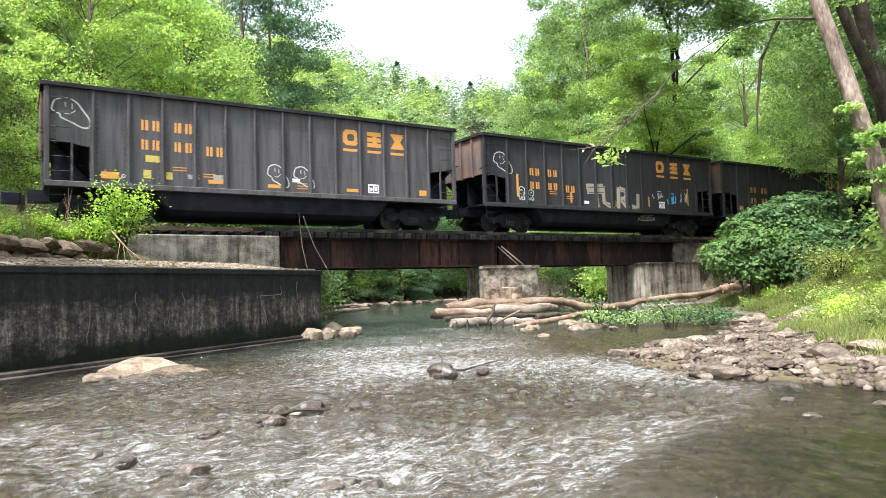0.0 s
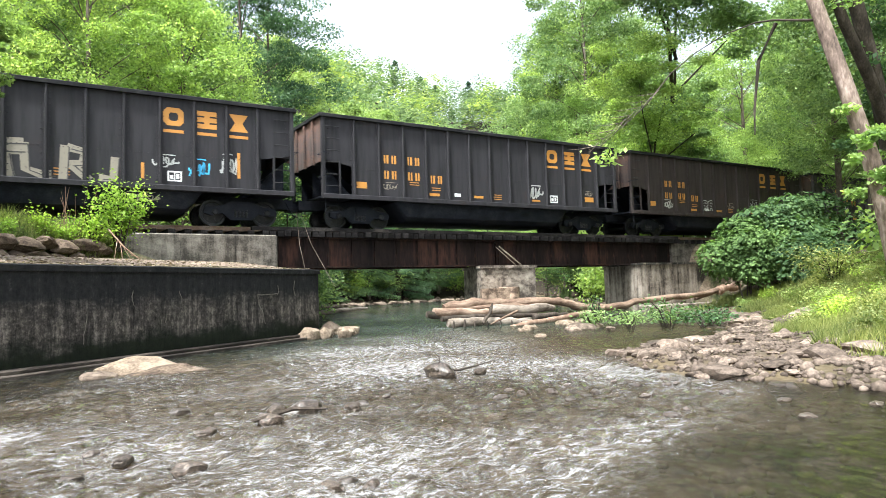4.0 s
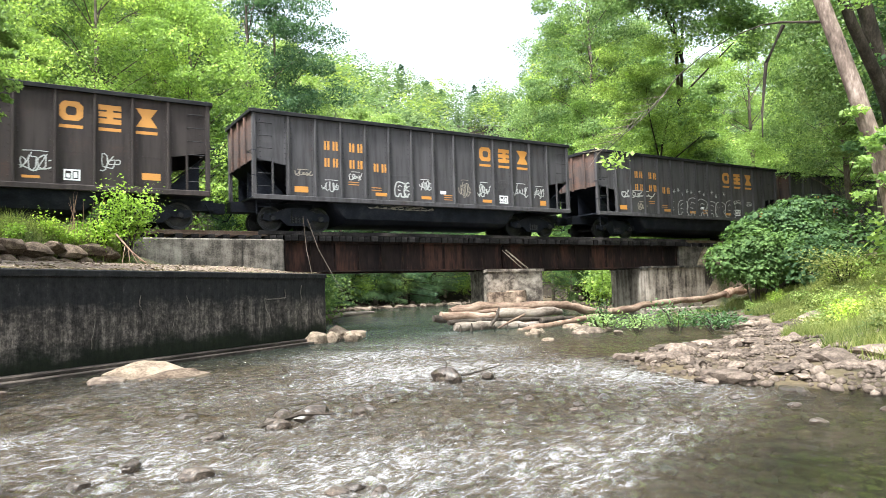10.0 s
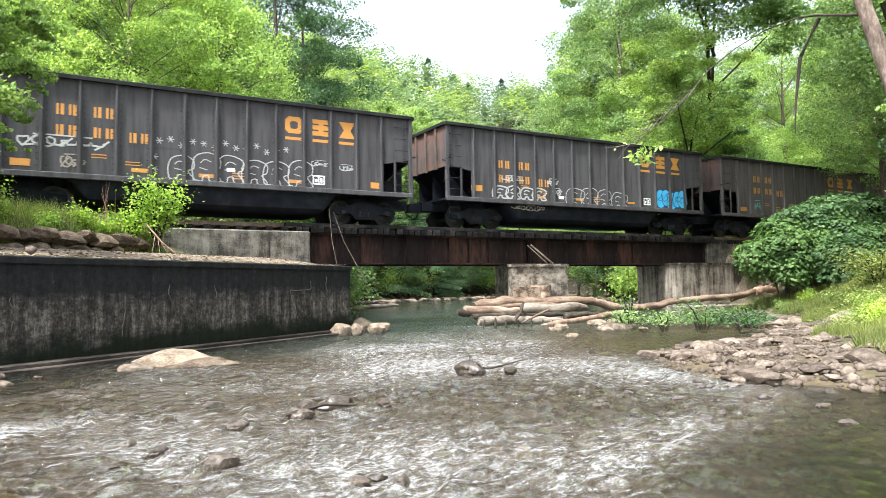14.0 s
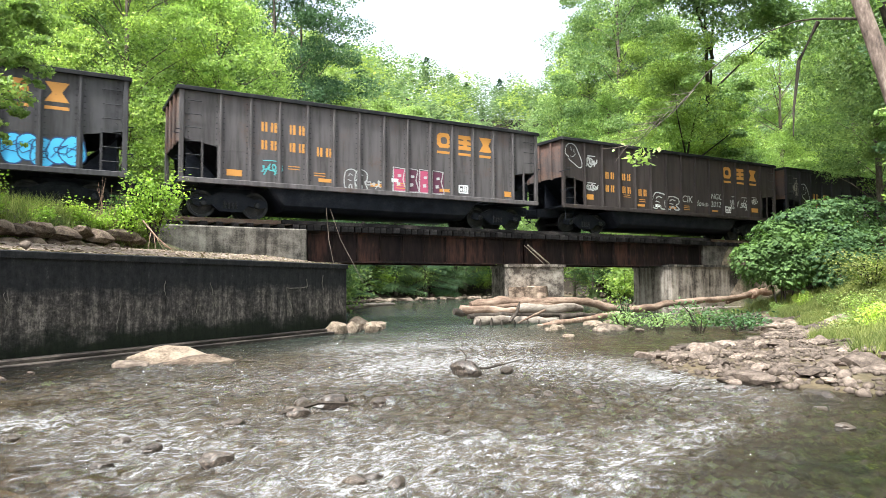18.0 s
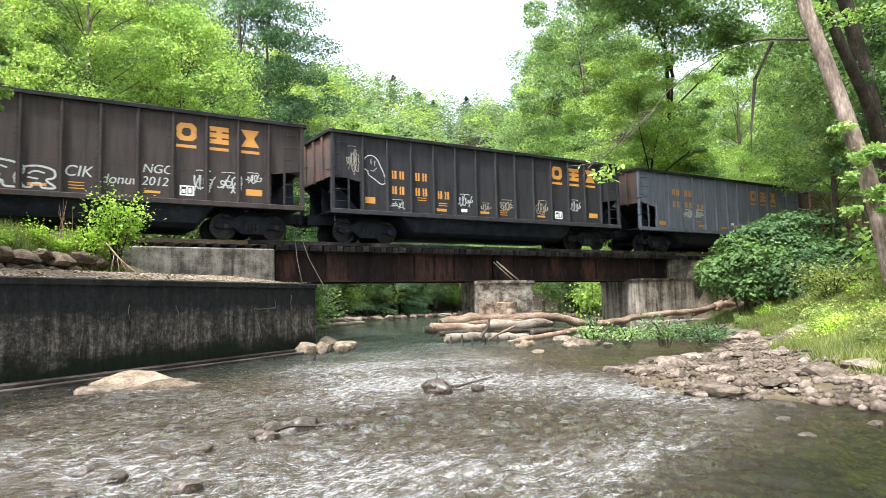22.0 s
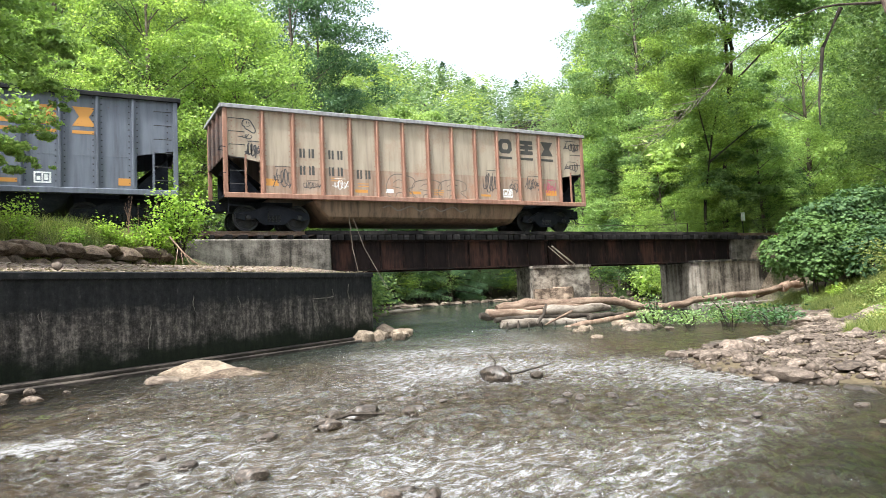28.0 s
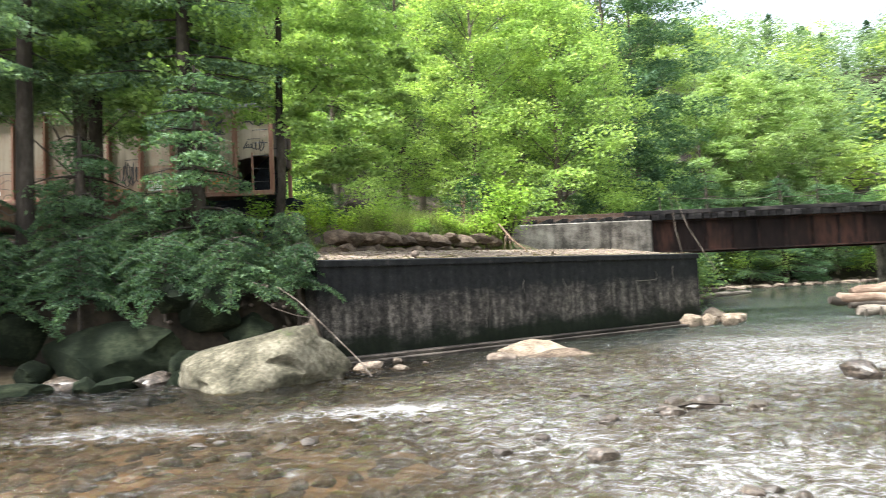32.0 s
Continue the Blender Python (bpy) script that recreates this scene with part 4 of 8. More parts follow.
def build_girder(name, x0, x1, y, label):
    g = thing(name, label, "bridge girder", kind="structure")
    part("web", Geo().box(x0, x1, y + 0.11, y + 0.14, GIRDER_BOT + 0.05, GIRDER_TOP - 0.06), M["girder_rust"], g)
    part("bottom_flange", Geo().box(x0, x1, y, y + 0.26, GIRDER_BOT, GIRDER_BOT + 0.05), M["girder_rust"], g)
    part("top_flange", Geo().box(x0, x1, y, y + 0.26, GIRDER_TOP - 0.06, GIRDER_TOP), M["girder_rust"], g)
    n = int((x1 - x0) / 0.95)
    st = Geo().box(-0.012, 0.012, 0.0, 0.10, GIRDER_BOT + 0.052, GIRDER_TOP - 0.062)
    st.box(-0.06, 0.012, 0.088, 0.11, GIRDER_BOT + 0.052, GIRDER_TOP - 0.062)
    me = st.mesh("stiffener", M["girder_rust"])
    for i in range(n + 1):
        part("stiffener", me, None, g, at=pose(x0 + 0.08 + i * (x1 - x0 - 0.16) / n, y + 0.008, 0))
    rv = Geo()
    for i in range(int((x1 - x0) / 0.16)):
        x = x0 + 0.08 + i * 0.16
        for z in (GIRDER_BOT + 0.12, GIRDER_TOP - 0.14):
            rv.tube([(x, y + 0.11, z), (x, y + 0.092, z)], [0.018, 0.010], 5)
    part("rivets", rv, M["girder_rust"], g)["kind"] = "stuff"
    return g


def build_deck():
    rng = np.random.default_rng(11)
    build_girder("girder", 7.7, 17.35, 22.98, "rust-brown riveted steel plate girder of the near span")
    build_girder("girder", 17.45, 28.7, 22.98, "rust-brown riveted steel plate girder over the side channel")
    build_girder("girder", 7.7, 17.35, 25.06, "shaded rusty steel plate girder on the far side")
    build_girder("girder", 17.45, 28.7, 25.06, "shaded rusty steel plate girder of the far span")
    br = Geo()
    for i in range(12):
        x = 8.0 + i * 1.8
        br.tube([(x, 23.2, GIRDER_BOT + 0.25), (x + 0.9, 25.05, GIRDER_BOT + 0.3)], 0.04, 5)
    b = part("cross_bracing", br, M["girder_rust"])
    tagged(b, "rusty steel bracing between the girders", "bracing", kind="structure")
    tr = thing("track", "railway track on weathered timber ties", "railway track", kind="structure")
    tie = Geo().chamfer(-0.115, 0.115, -1.32, 1.38, -0.2, 0.0, 0.012).mesh("tie", M["tie_wood"])
    n = 0
    x = -13.0
    while x < 46:
        on_bridge = 7.2 < x < 29
        dz = 0 if on_bridge else -0.02
        part("tie", tie, None, tr, at=pose(x, TRACK_Y - (0.10 * (rng.random() < 0.12)) + rng.uniform(-0.04, 0.04), RAIL_Z - 0.15 + dz + rng.uniform(-0.012, 0), 0, 0, rng.uniform(-1.2, 1.2)))
        x += 0.262 if on_bridge else 0.52
        n += 1
    for side in (-1, 1):
        y = TRACK_Y + side * 0.755
        r = Geo()
        for (w, z0, z1) in ((0.07, -0.15, -0.125), (0.012, -0.125, -0.04), (0.036, -0.04, 0.0)):
            r.box(-120, 160, y - w, y + w, RAIL_Z + z0, RAIL_Z + z1)
        part("rail", r, M["rail_steel"], tr)
    gr = Geo().chamfer(6.8, 29.2, 22.83, 23.0, RAIL_Z - 0.147, RAIL_Z - 0.02, 0.01)
    part("guard_timber", gr, M["tie_wood"], tr, "long dark guard timber along the tie ends")
    gr = Geo().chamfer(6.8, 29.2, 25.2, 25.37, RAIL_Z - 0.147, RAIL_Z - 0.02, 0.01)
    part("guard_timber", gr, M["tie_wood"], tr)
    # loose splinters and the braces that lean on the pier
    bc = thing("timber_brace", "pair of pale broken timber sticks leaning on the pier", "timber")
    part("stick", Geo().tube([(17.35, 22.75, 3.1), (18.35, 22.55, 2.3)], 0.035, 5), M["log_pale"], bc)
    part("stick", Geo().tube([(17.2, 22.78, 3.08), (18.1, 22.6, 2.3)], 0.02, 5), M["log_pale"], bc)
    dp = thing("leaning_poles", "two thin bleached poles leaning against the bridge end", "pole")
    part("pole", Geo().tube([(8.28, 21.6, 1.9), (8.1, 21.75, 3.0), (8.02, 21.8, 4.12)], [0.014, 0.012, 0.008], 6), M["bark"], dp)
    part("pole", Geo().tube([(8.75, 20.35, 1.55), (8.3, 21.2, 3.0), (8.1, 21.6, 4.02)], [0.010, 0.009, 0.006], 6), M["bark"], dp)


build_abutments()
build_pier()
build_deck()


# ---- coal cars ----
SILL, TOP, OPEN = 1.146, 4.167, 2.25
HALF_W = 1.55


def stroke(geo, pts, w, y):
    """A flat ribbon on the car side through points in x and z."""
    pts = [Vector((p[0], p[1])) for p in pts]
    a, b = [], []
    for i, p in enumerate(pts):
        d = pts[min(i + 1, len(pts) - 1)] - pts[max(i - 1, 0)]
        if d.length < 1e-6:
            d = Vector((1, 0))
        d.normalize()
        n = Vector((-d.y, d.x)) * w / 2
        a.append((p.x + n.x, y, p.y + n.y))
        b.append((p.x - n.x, y, p.y - n.y))
    n = len(pts)
    geo.add(a + b, [(i, i + 1, n + i + 1, n + i) for i in range(n - 1)])


def into(box, pts):
    """Points of the unit square, laid into a box of x and z."""
    x0, x1, z0, z1 = box
    return [(x0 + (x1 - x0) * a, z0 + (z1 - z0) * b) for a, b in pts]


def rounded(pts, n=5):
    """A curve through the points."""
    out = []
    m = len(pts)
    for i in range(m - 1):
        p0, p1, p2, p3 = pts[max(i - 1, 0)], pts[i], pts[i + 1], pts[min(i + 2, m - 1)]
        for q in range(n):
            u = q / n
            out.append(tuple(0.5 * (2 * p1[c] + (p2[c] - p0[c]) * u + (2 * p0[c] - 5 * p1[c] + 4 * p2[c] - p3[c]) * u * u + (3 * p1[c] - p0[c] - 3 * p2[c] + p3[c]) * u ** 3) for c in (0, 1)))
    return out + [pts[-1]]


def scribble(rng, x0, x1, z0, z1, loops=5, w=0.03, y=-HALF_W - 0.006):
    """A sprayed tangle: a running coil, slanting slashes across it and an arc above."""
    g = Geo()
    cz, az = (z0 + z1) / 2, (z1 - z0) * 0.42
    rx = (x1 - x0) / loops * 0.62
    turns = loops * 0.9
    p1, p2, p3 = rng.uniform(0, 6.28, 3)
    n = loops * 9
    pts = []
    for i in range(n + 1):
        u = i / n
        th = 6.2832 * turns * u + p1
        a = az * (0.62 + 0.38 * math.sin(5.1 * u + p2)) * (0.8 + 0.2 * math.sin(th * 1.7 + p3))
        pts.append((x0 + rx * 0.8 + (x1 - x0 - 1.6 * rx) * u + rx * math.cos(th) * (0.7 + 0.3 * math.sin(3.3 * u + p3)), cz + a * math.sin(th + 0.5 * math.sin(2.0 * th))))
    stroke(g, pts, w, y)
    for k in range(max(1, loops // 2)):
        x = x0 + (x1 - x0) * (k + rng.uniform(0.2, 0.8)) / max(1, loops // 2)
        stroke(g, [(x - rx * 0.9, z0 + (z1 - z0) * rng.uniform(0.0, 0.3)), (x, cz + az * rng.uniform(-0.3, 0.3)), (x + rx * 0.8, z1 - (z1 - z0) * rng.uniform(0.0, 0.25))], w * 0.9, y - 0.0004 * (k + 1))
    if loops > 3:
        stroke(g, [(x0 + (x1 - x0) * q, z1 + 0.02 - 0.1 * (z1 - z0) * abs(q - 0.5)) for q in (0.2, 0.4, 0.6, 0.8)], w * 0.7, y - 0.002)
    return g


GHOST = ((0.02, 0.58), (0.10, 0.88), (0.36, 1.0), (0.62, 0.90), (0.80, 0.62), (0.97, 0.30), (0.98, 0.06), (0.80, 0.0), (0.52, 0.16), (0.26, 0.30), (0.22, 0.42), (0.08, 0.50), (0.02, 0.58))


def ghost(x0, x1, z0, z1, w=0.04, y=-HALF_W - 0.006):
    """A rounded sprayed outline with a trailing hem and three short marks inside."""
    g = Geo()
    box = (x0, x1, z0, z1)
    stroke(g, rounded(into(box, GHOST), 4), w, y)
    stroke(g, into(box, ((0.36, 0.86), (0.37, 0.68))), w * 0.6, y - 0.001)
    stroke(g, into(box, ((0.53, 0.82), (0.54, 0.62))), w * 0.6, y - 0.001)
    stroke(g, into(box, ((0.34, 0.46), (0.48, 0.44), (0.62, 0.58))), w * 0.6, y - 0.001)
    return g


def bubbles(rng, x0, x1, z0, z1, n, w=0.035, y=-HALF_W - 0.006):
    """A row of fat outlined humps that lean on one another, with short bars inside."""
    g = Geo()
    step = (x1 - x0) / n
    for k in range(n):
        box = (x0 + step * (k - 0.1), x0 + step * (k + 1.12), z0, z1 - (z1 - z0) * rng.uniform(0, 0.25))
        a, b = rng.uniform(0.0, 0.14), rng.uniform(0.82, 1.0)
        hump = [(a, 0.05), (a - 0.04, 0.45), (a + 0.08, 0.86), (0.5 + rng.uniform(-0.12, 0.12), 1.0), (b, 0.84), (b + 0.02, 0.5), (b - 0.16, 0.36), (b + 0.05, 0.04), (0.62, 0.0), (0.56, 0.2), (0.4, 0.18), (0.34, 0.0), (a, 0.05)]
        stroke(g, rounded(into(box, hump), 4), w, y - 0.0006 * k)
        stroke(g, rounded(into(box, ((0.3, 0.62), (0.45, 0.76), (0.66, 0.68))), 3), w * 0.8, y - 0.0006 * k - 0.0003)
        stroke(g, into(box, ((0.28, 0.46), (0.52, 0.4))), w * 0.8, y - 0.0006 * k - 0.0003)
    return g


def flat_quads(g, y, rects):
    for x0, x1, z0, z1 in rects:
        g.add([(x0, y, z0), (x1, y, z0), (x1, y, z1), (x0, y, z1)], [(0, 1, 2, 3)])


def mark_block(g, x, z, w, h, y, style):
    """One plain block of the owner's mark or of a painted number."""
    t = w * 0.28
    if style == "ring":
        c = w * 0.2
        o = [(x + c, z), (x + w - c, z), (x + w, z + c), (x + w, z + h - c), (x + w - c, z + h), (x + c, z + h), (x, z + h - c), (x, z + c)]
        i = [(x + w / 2 + (a - x - w / 2) * 0.45, z + h / 2 + (b - z - h / 2) * 0.45) for a, b in o]
        g.add([(a, y, b) for a, b in o + i], [(k, (k + 1) % 8, (k + 1) % 8 + 8, k + 8) for k in range(8)])
    elif style == "bars":
        flat_quads(g, y, [(x, x + w, z + h * 0.36 * k, z + h * (0.36 * k + 0.27)) for k in range(3)])
        flat_quads(g, y, [(x + w / 2 - t / 2, x + w / 2 + t / 2, z + h * (0.36 * k + 0.27), z + h * 0.36 * (k + 1)) for k in range(2)])
    elif style == "glass":
        c = x + w / 2
        g.add([(x, y, z), (x + w, y, z), (c + w * 0.2, y, z + h / 2), (c - w * 0.2, y, z + h / 2)], [(0, 1, 2, 3)])
        g.add([(c - w * 0.2, y, z + h / 2), (c + w * 0.2, y, z + h / 2), (x + w, y, z + h), (x, y, z + h)], [(0, 1, 2, 3)])
    else:
        flat_quads(g, y, [(x, x + w, z, z + h)])


def number_block(g, rng, x, z, h, y):
    """Two short upright bars the size of a painted numeral."""
    w = h * 0.62
    k = 0.3 + 0.15 * rng.random()
    flat_quads(g, y, [(x, x + w * k, z, z + h), (x + w * (k + 0.22), x + w, z, z + h)])


def lettering(text, x, z, size, y=-HALF_W - 0.006, shear=0.2):
    """Sprayed words that can be read, in the built-in font."""
    cu = bpy.data.curves.new("words", "FONT")
    cu.body = text
    cu.size = size
    cu.shear = shear
    ob = bpy.data.objects.new("words", cu)
    scene.collection.objects.link(ob)
    bpy.context.view_layer.update()
    me = bpy.data.meshes.new_from_object(ob)
    bpy.data.objects.remove(ob)
    me.transform(pose(x, y, z, 90))
    return me


CAR_MESH = {}


def body_meshes(length):
    """The shared meshes of a car of this body length."""
    if length in CAR_MESH:
        return CAR_MESH[length]
    d = {}
    h = length / 2
    e = 1.27
    pitch = (length - 2 * e) / 12
    ribs = [-h + e + i * pitch for i in range(13)]
    d["ribs"] = ribs
    p = Geo()
    y0, y1 = -HALF_W, -HALF_W + 0.012
    p.prism([(ribs[0], SILL), (ribs[-1], SILL), (ribs[-1], TOP), (ribs[0], TOP)], y0, y1)
    d["side"] = p
    d["lower"] = Geo().prism([(ribs[0], SILL), (ribs[-1], SILL), (ribs[-1], 2.17), (ribs[0], 2.17)], y0 - 0.0025, y0 - 0.0005)
    # end bays: the plate stops above the open slope-sheet pocket
    p = Geo().prism([(-h, OPEN + 0.22), (-h + 0.2, OPEN + 0.2), (ribs[0], OPEN), (ribs[0], TOP), (-h, TOP)], y0, y1)
    d["bay_l"] = p
    p = Geo().prism([(ribs[-1], OPEN), (h - 0.2, OPEN + 0.2), (h, OPEN + 0.22), (h, TOP), (ribs[-1], TOP)], y0, y1)
    d["bay_r"] = p
    sm = Geo()
    for i in range(int((ribs[-1] - ribs[0]) / 0.13)):
        x = ribs[0] + 0.1 + i * 0.13
        sm.tube([(x, -HALF_W, 2.2), (x, -HALF_W - 0.014, 2.2)], [0.02, 0.011], 5)
    d["seam"] = sm
    r = Geo().chamfer(-0.04, 0.04, -0.10, 0.0, SILL + 0.06, TOP - 0.13, 0.02)
    r.box(-0.09, 0.09, -0.014, 0.0, SILL + 0.06, TOP - 0.13)
    d["rib"] = r
    rv = Geo()
    for x in ribs + [-h + 0.16, h - 0.16]:
        for i in range(15):
            z = SILL + 0.25 + i * 0.185
            if z < OPEN and abs(x) > ribs[-1] + 0.1:
                continue
            for sx in (-0.115, 0.115):
                rv.tube([(x + sx, -HALF_W, z), (x + sx, -HALF_W - 0.016, z)], [0.021, 0.012], 6)
    d["rivets"] = rv
    c = Geo().chamfer(-0.07, 0.07, -0.09, 0.05, SILL - 0.02, TOP - 0.12, 0.015)
    d["post"] = c
    t = Geo().chamfer(-h - 0.06, h + 0.06, -HALF_W - 0.13, -HALF_W + 0.06, TOP - 0.13, TOP, 0.02)
    d["chord"] = t
    s = Geo().chamfer(-h, h, -HALF_W - 0.11, -HALF_W + 0.1, SILL - 0.10, SILL + 0.06, 0.02)
    d["sill"] = s
    en = Geo().box(-0.012, 0.012, -HALF_W, HALF_W, OPEN + 0.15, TOP)
    d["end"] = en
    ec = Geo().chamfer(-0.12, 0.08, -HALF_W - 0.1, HALF_W + 0.1, TOP - 0.13, TOP, 0.02)
    d["endchord"] = ec
    er = Geo().chamfer(-0.10, 0.0, -0.05, 0.05, OPEN + 0.1, TOP - 0.13, 0.02)
    d["endrib"] = er
    # slope sheet runs from the end plate down to the floor behind the first rib
    x0, x1 = -h + 0.03, ribs[0] + 0.35
    d["slope"] = Geo().add([(x0, -HALF_W + 0.02, OPEN + 0.2), (x0, HALF_W - 0.02, OPEN + 0.2), (x1, HALF_W - 0.02, SILL), (x1, -HALF_W + 0.02, SILL)], [(0, 1, 2, 3), (3, 2, 1, 0)])
    # gusset webs under the slope sheet
    d["gusset"] = Geo().prism([(-h + 0.25, SILL), (ribs[0] + 0.1, SILL), (-h + 0.25, OPEN + 0.02)], -0.015, 0.015)
    d["stub"] = Geo().box(-h - 0.42, -h + 2.6, -0.28, 0.28, SILL - 0.42, SILL - 0.06)
    d["deck"] = Geo().box(-h, ribs[0], -HALF_W, HALF_W, SILL - 0.06, SILL + 0.0)
    # tub: rounded belly between the trucks
    tx0, tx1 = ribs[2] + 0.25, ribs[10] - 0.25
    prof = [(-1.42, SILL - 0.1), (-1.42, 0.72), (-1.36, 0.48), (-1.18, 0.35), (-0.9, 0.29), (0.9, 0.29), (1.18, 0.35), (1.36, 0.48), (1.42, 0.72), (1.42, SILL - 0.1)]
    stations = [(tx0 - 0.55, 0.0), (tx0 - 0.3, 0.55), (tx0, 1.0), (tx1, 1.0), (tx1 + 0.3, 0.55), (tx1 + 0.55, 0.0)]
    tb = Geo()
    vs = []
    for x, k in stations:
        for y, z in prof:
            vs.append((x, y, SILL - 0.1 + (z - SILL + 0.1) * max(k, 0.02)))
    n = len(prof)
    fs = [(i * n + j, i * n + j + 1, (i + 1) * n + j + 1, (i + 1) * n + j) for i in range(len(stations) - 1) for j in range(n - 1)]
    tb.add(vs, fs)
    d["tub"] = tb
    ld = Geo().box(-h, h, -HALF_W + 0.02, HALF_W - 0.02, TOP - 0.75, TOP - 0.72)
    d["load"] = ld
    CAR_MESH[length] = d
    return d


def ladder_geo(n, step, w, y):
    g = Geo()
    for k in range(n):
        z = SILL + 0.35 + k * step
        g.tube([(-w / 2, y, z), (-w / 2, y - 0.06, z), (w / 2, y - 0.06, z), (w / 2, y, z)], 0.014, 5)
    return g


RUNG_ME = ladder_geo(1, 0.44, 0.5, 0.0).mesh("rung", M["wheel_steel"])
STEP_ME = Geo().tube([(-0.24, 0, 0.0), (-0.24, 0, -0.55), (0.24, 0, -0.55), (0.24, 0, 0.0)], 0.016, 5).tube([(-0.24, 0, -0.28), (0.24, 0, -0.28)], 0.014, 5).mesh("step", M["black_steel"])
WHEELSET = Geo()
for sy in (-1, 1):
    yy = 0.735 * sy
    WHEELSET.lathe_y([(0.12, yy - 0.075), (0.14, yy - 0.07), (0.36, yy - 0.03), (0.375, yy - 0.06), (0.455, yy - 0.06), (0.455, yy + 0.07), (0.375, yy + 0.07), (0.36, yy + 0.02), (0.14, yy + 0.06), (0.12, yy + 0.09)], 28)
WHEELSET.lathe_y([(0.08, -1.08), (0.08, 1.08)], 12)
for a in range(6):
    an = a * math.pi / 3
    for sy in (-1, 1):
        WHEELSET.tube([(0.25 * math.cos(an), sy * 0.78, 0.25 * math.sin(an)), (0.25 * math.cos(an), sy * 0.80, 0.25 * math.sin(an))], 0.03, 6)
WHEEL_ME = WHEELSET.mesh("wheelset", M["wheel_steel"], True)
FRAME_ME = Geo().prism([(-1.25, 0.42), (-1.2, 0.62), (-0.75, 0.66), (-0.35, 0.84), (0.35, 0.84), (0.75, 0.66), (1.2, 0.62), (1.25, 0.42), (1.0, 0.34), (0.62, 0.42), (0.36, 0.2), (-0.36, 0.2), (-0.62, 0.42), (-1.0, 0.34)], -0.07, 0.07).mesh("side_frame", M["black_steel"])
SPRING = Geo()
for j in range(5):
    SPRING.tube([(0, 0, 0.3 + j * 0.055), (0, 0, 0.335 + j * 0.055)], 0.055, 7)
SPRING.tube([(0, 0, 0.29), (0, 0, 0.58)], 0.038, 7)
SPRING_ME = SPRING.mesh("spring", M["wheel_steel"])
CAP_ME = Geo().lathe_y([(0.10, -0.06), (0.10, 0.03), (0.07, 0.05)], 12).mesh("bearing_cap", M["wheel_steel"])
BOLSTER_ME = Geo().box(-0.2, 0.2, -1.1, 1.1, 0.5, 0.76).mesh("bolster", M["black_steel"])
COUPLER = Geo().box(-0.14, 0.14, -0.12, 0.12, 0.72, 0.98).chamfer(-0.22, 0.3, -0.17, 0.17, 0.66, 1.03, 0.04)
COUPLER_ME = COUPLER.mesh("coupler", M["black_steel"])
HOSE_ME = Geo().tube([(-0.1, -0.45, 0.95), (0.02, -0.47, 0.7), (0.16, -0.44, 0.48), (0.36, -0.4, 0.42)], 0.024, 6).mesh("air_hose", M["black_steel"])

GRAB_ME = Geo().tube([(0, 0, 0), (0.16, 0, 0.02), (0.16, 0.55, 0.02), (0.02, 0.55, 0)], 0.014, 5).mesh("grab_iron", M["black_steel"])

WHEELS = []


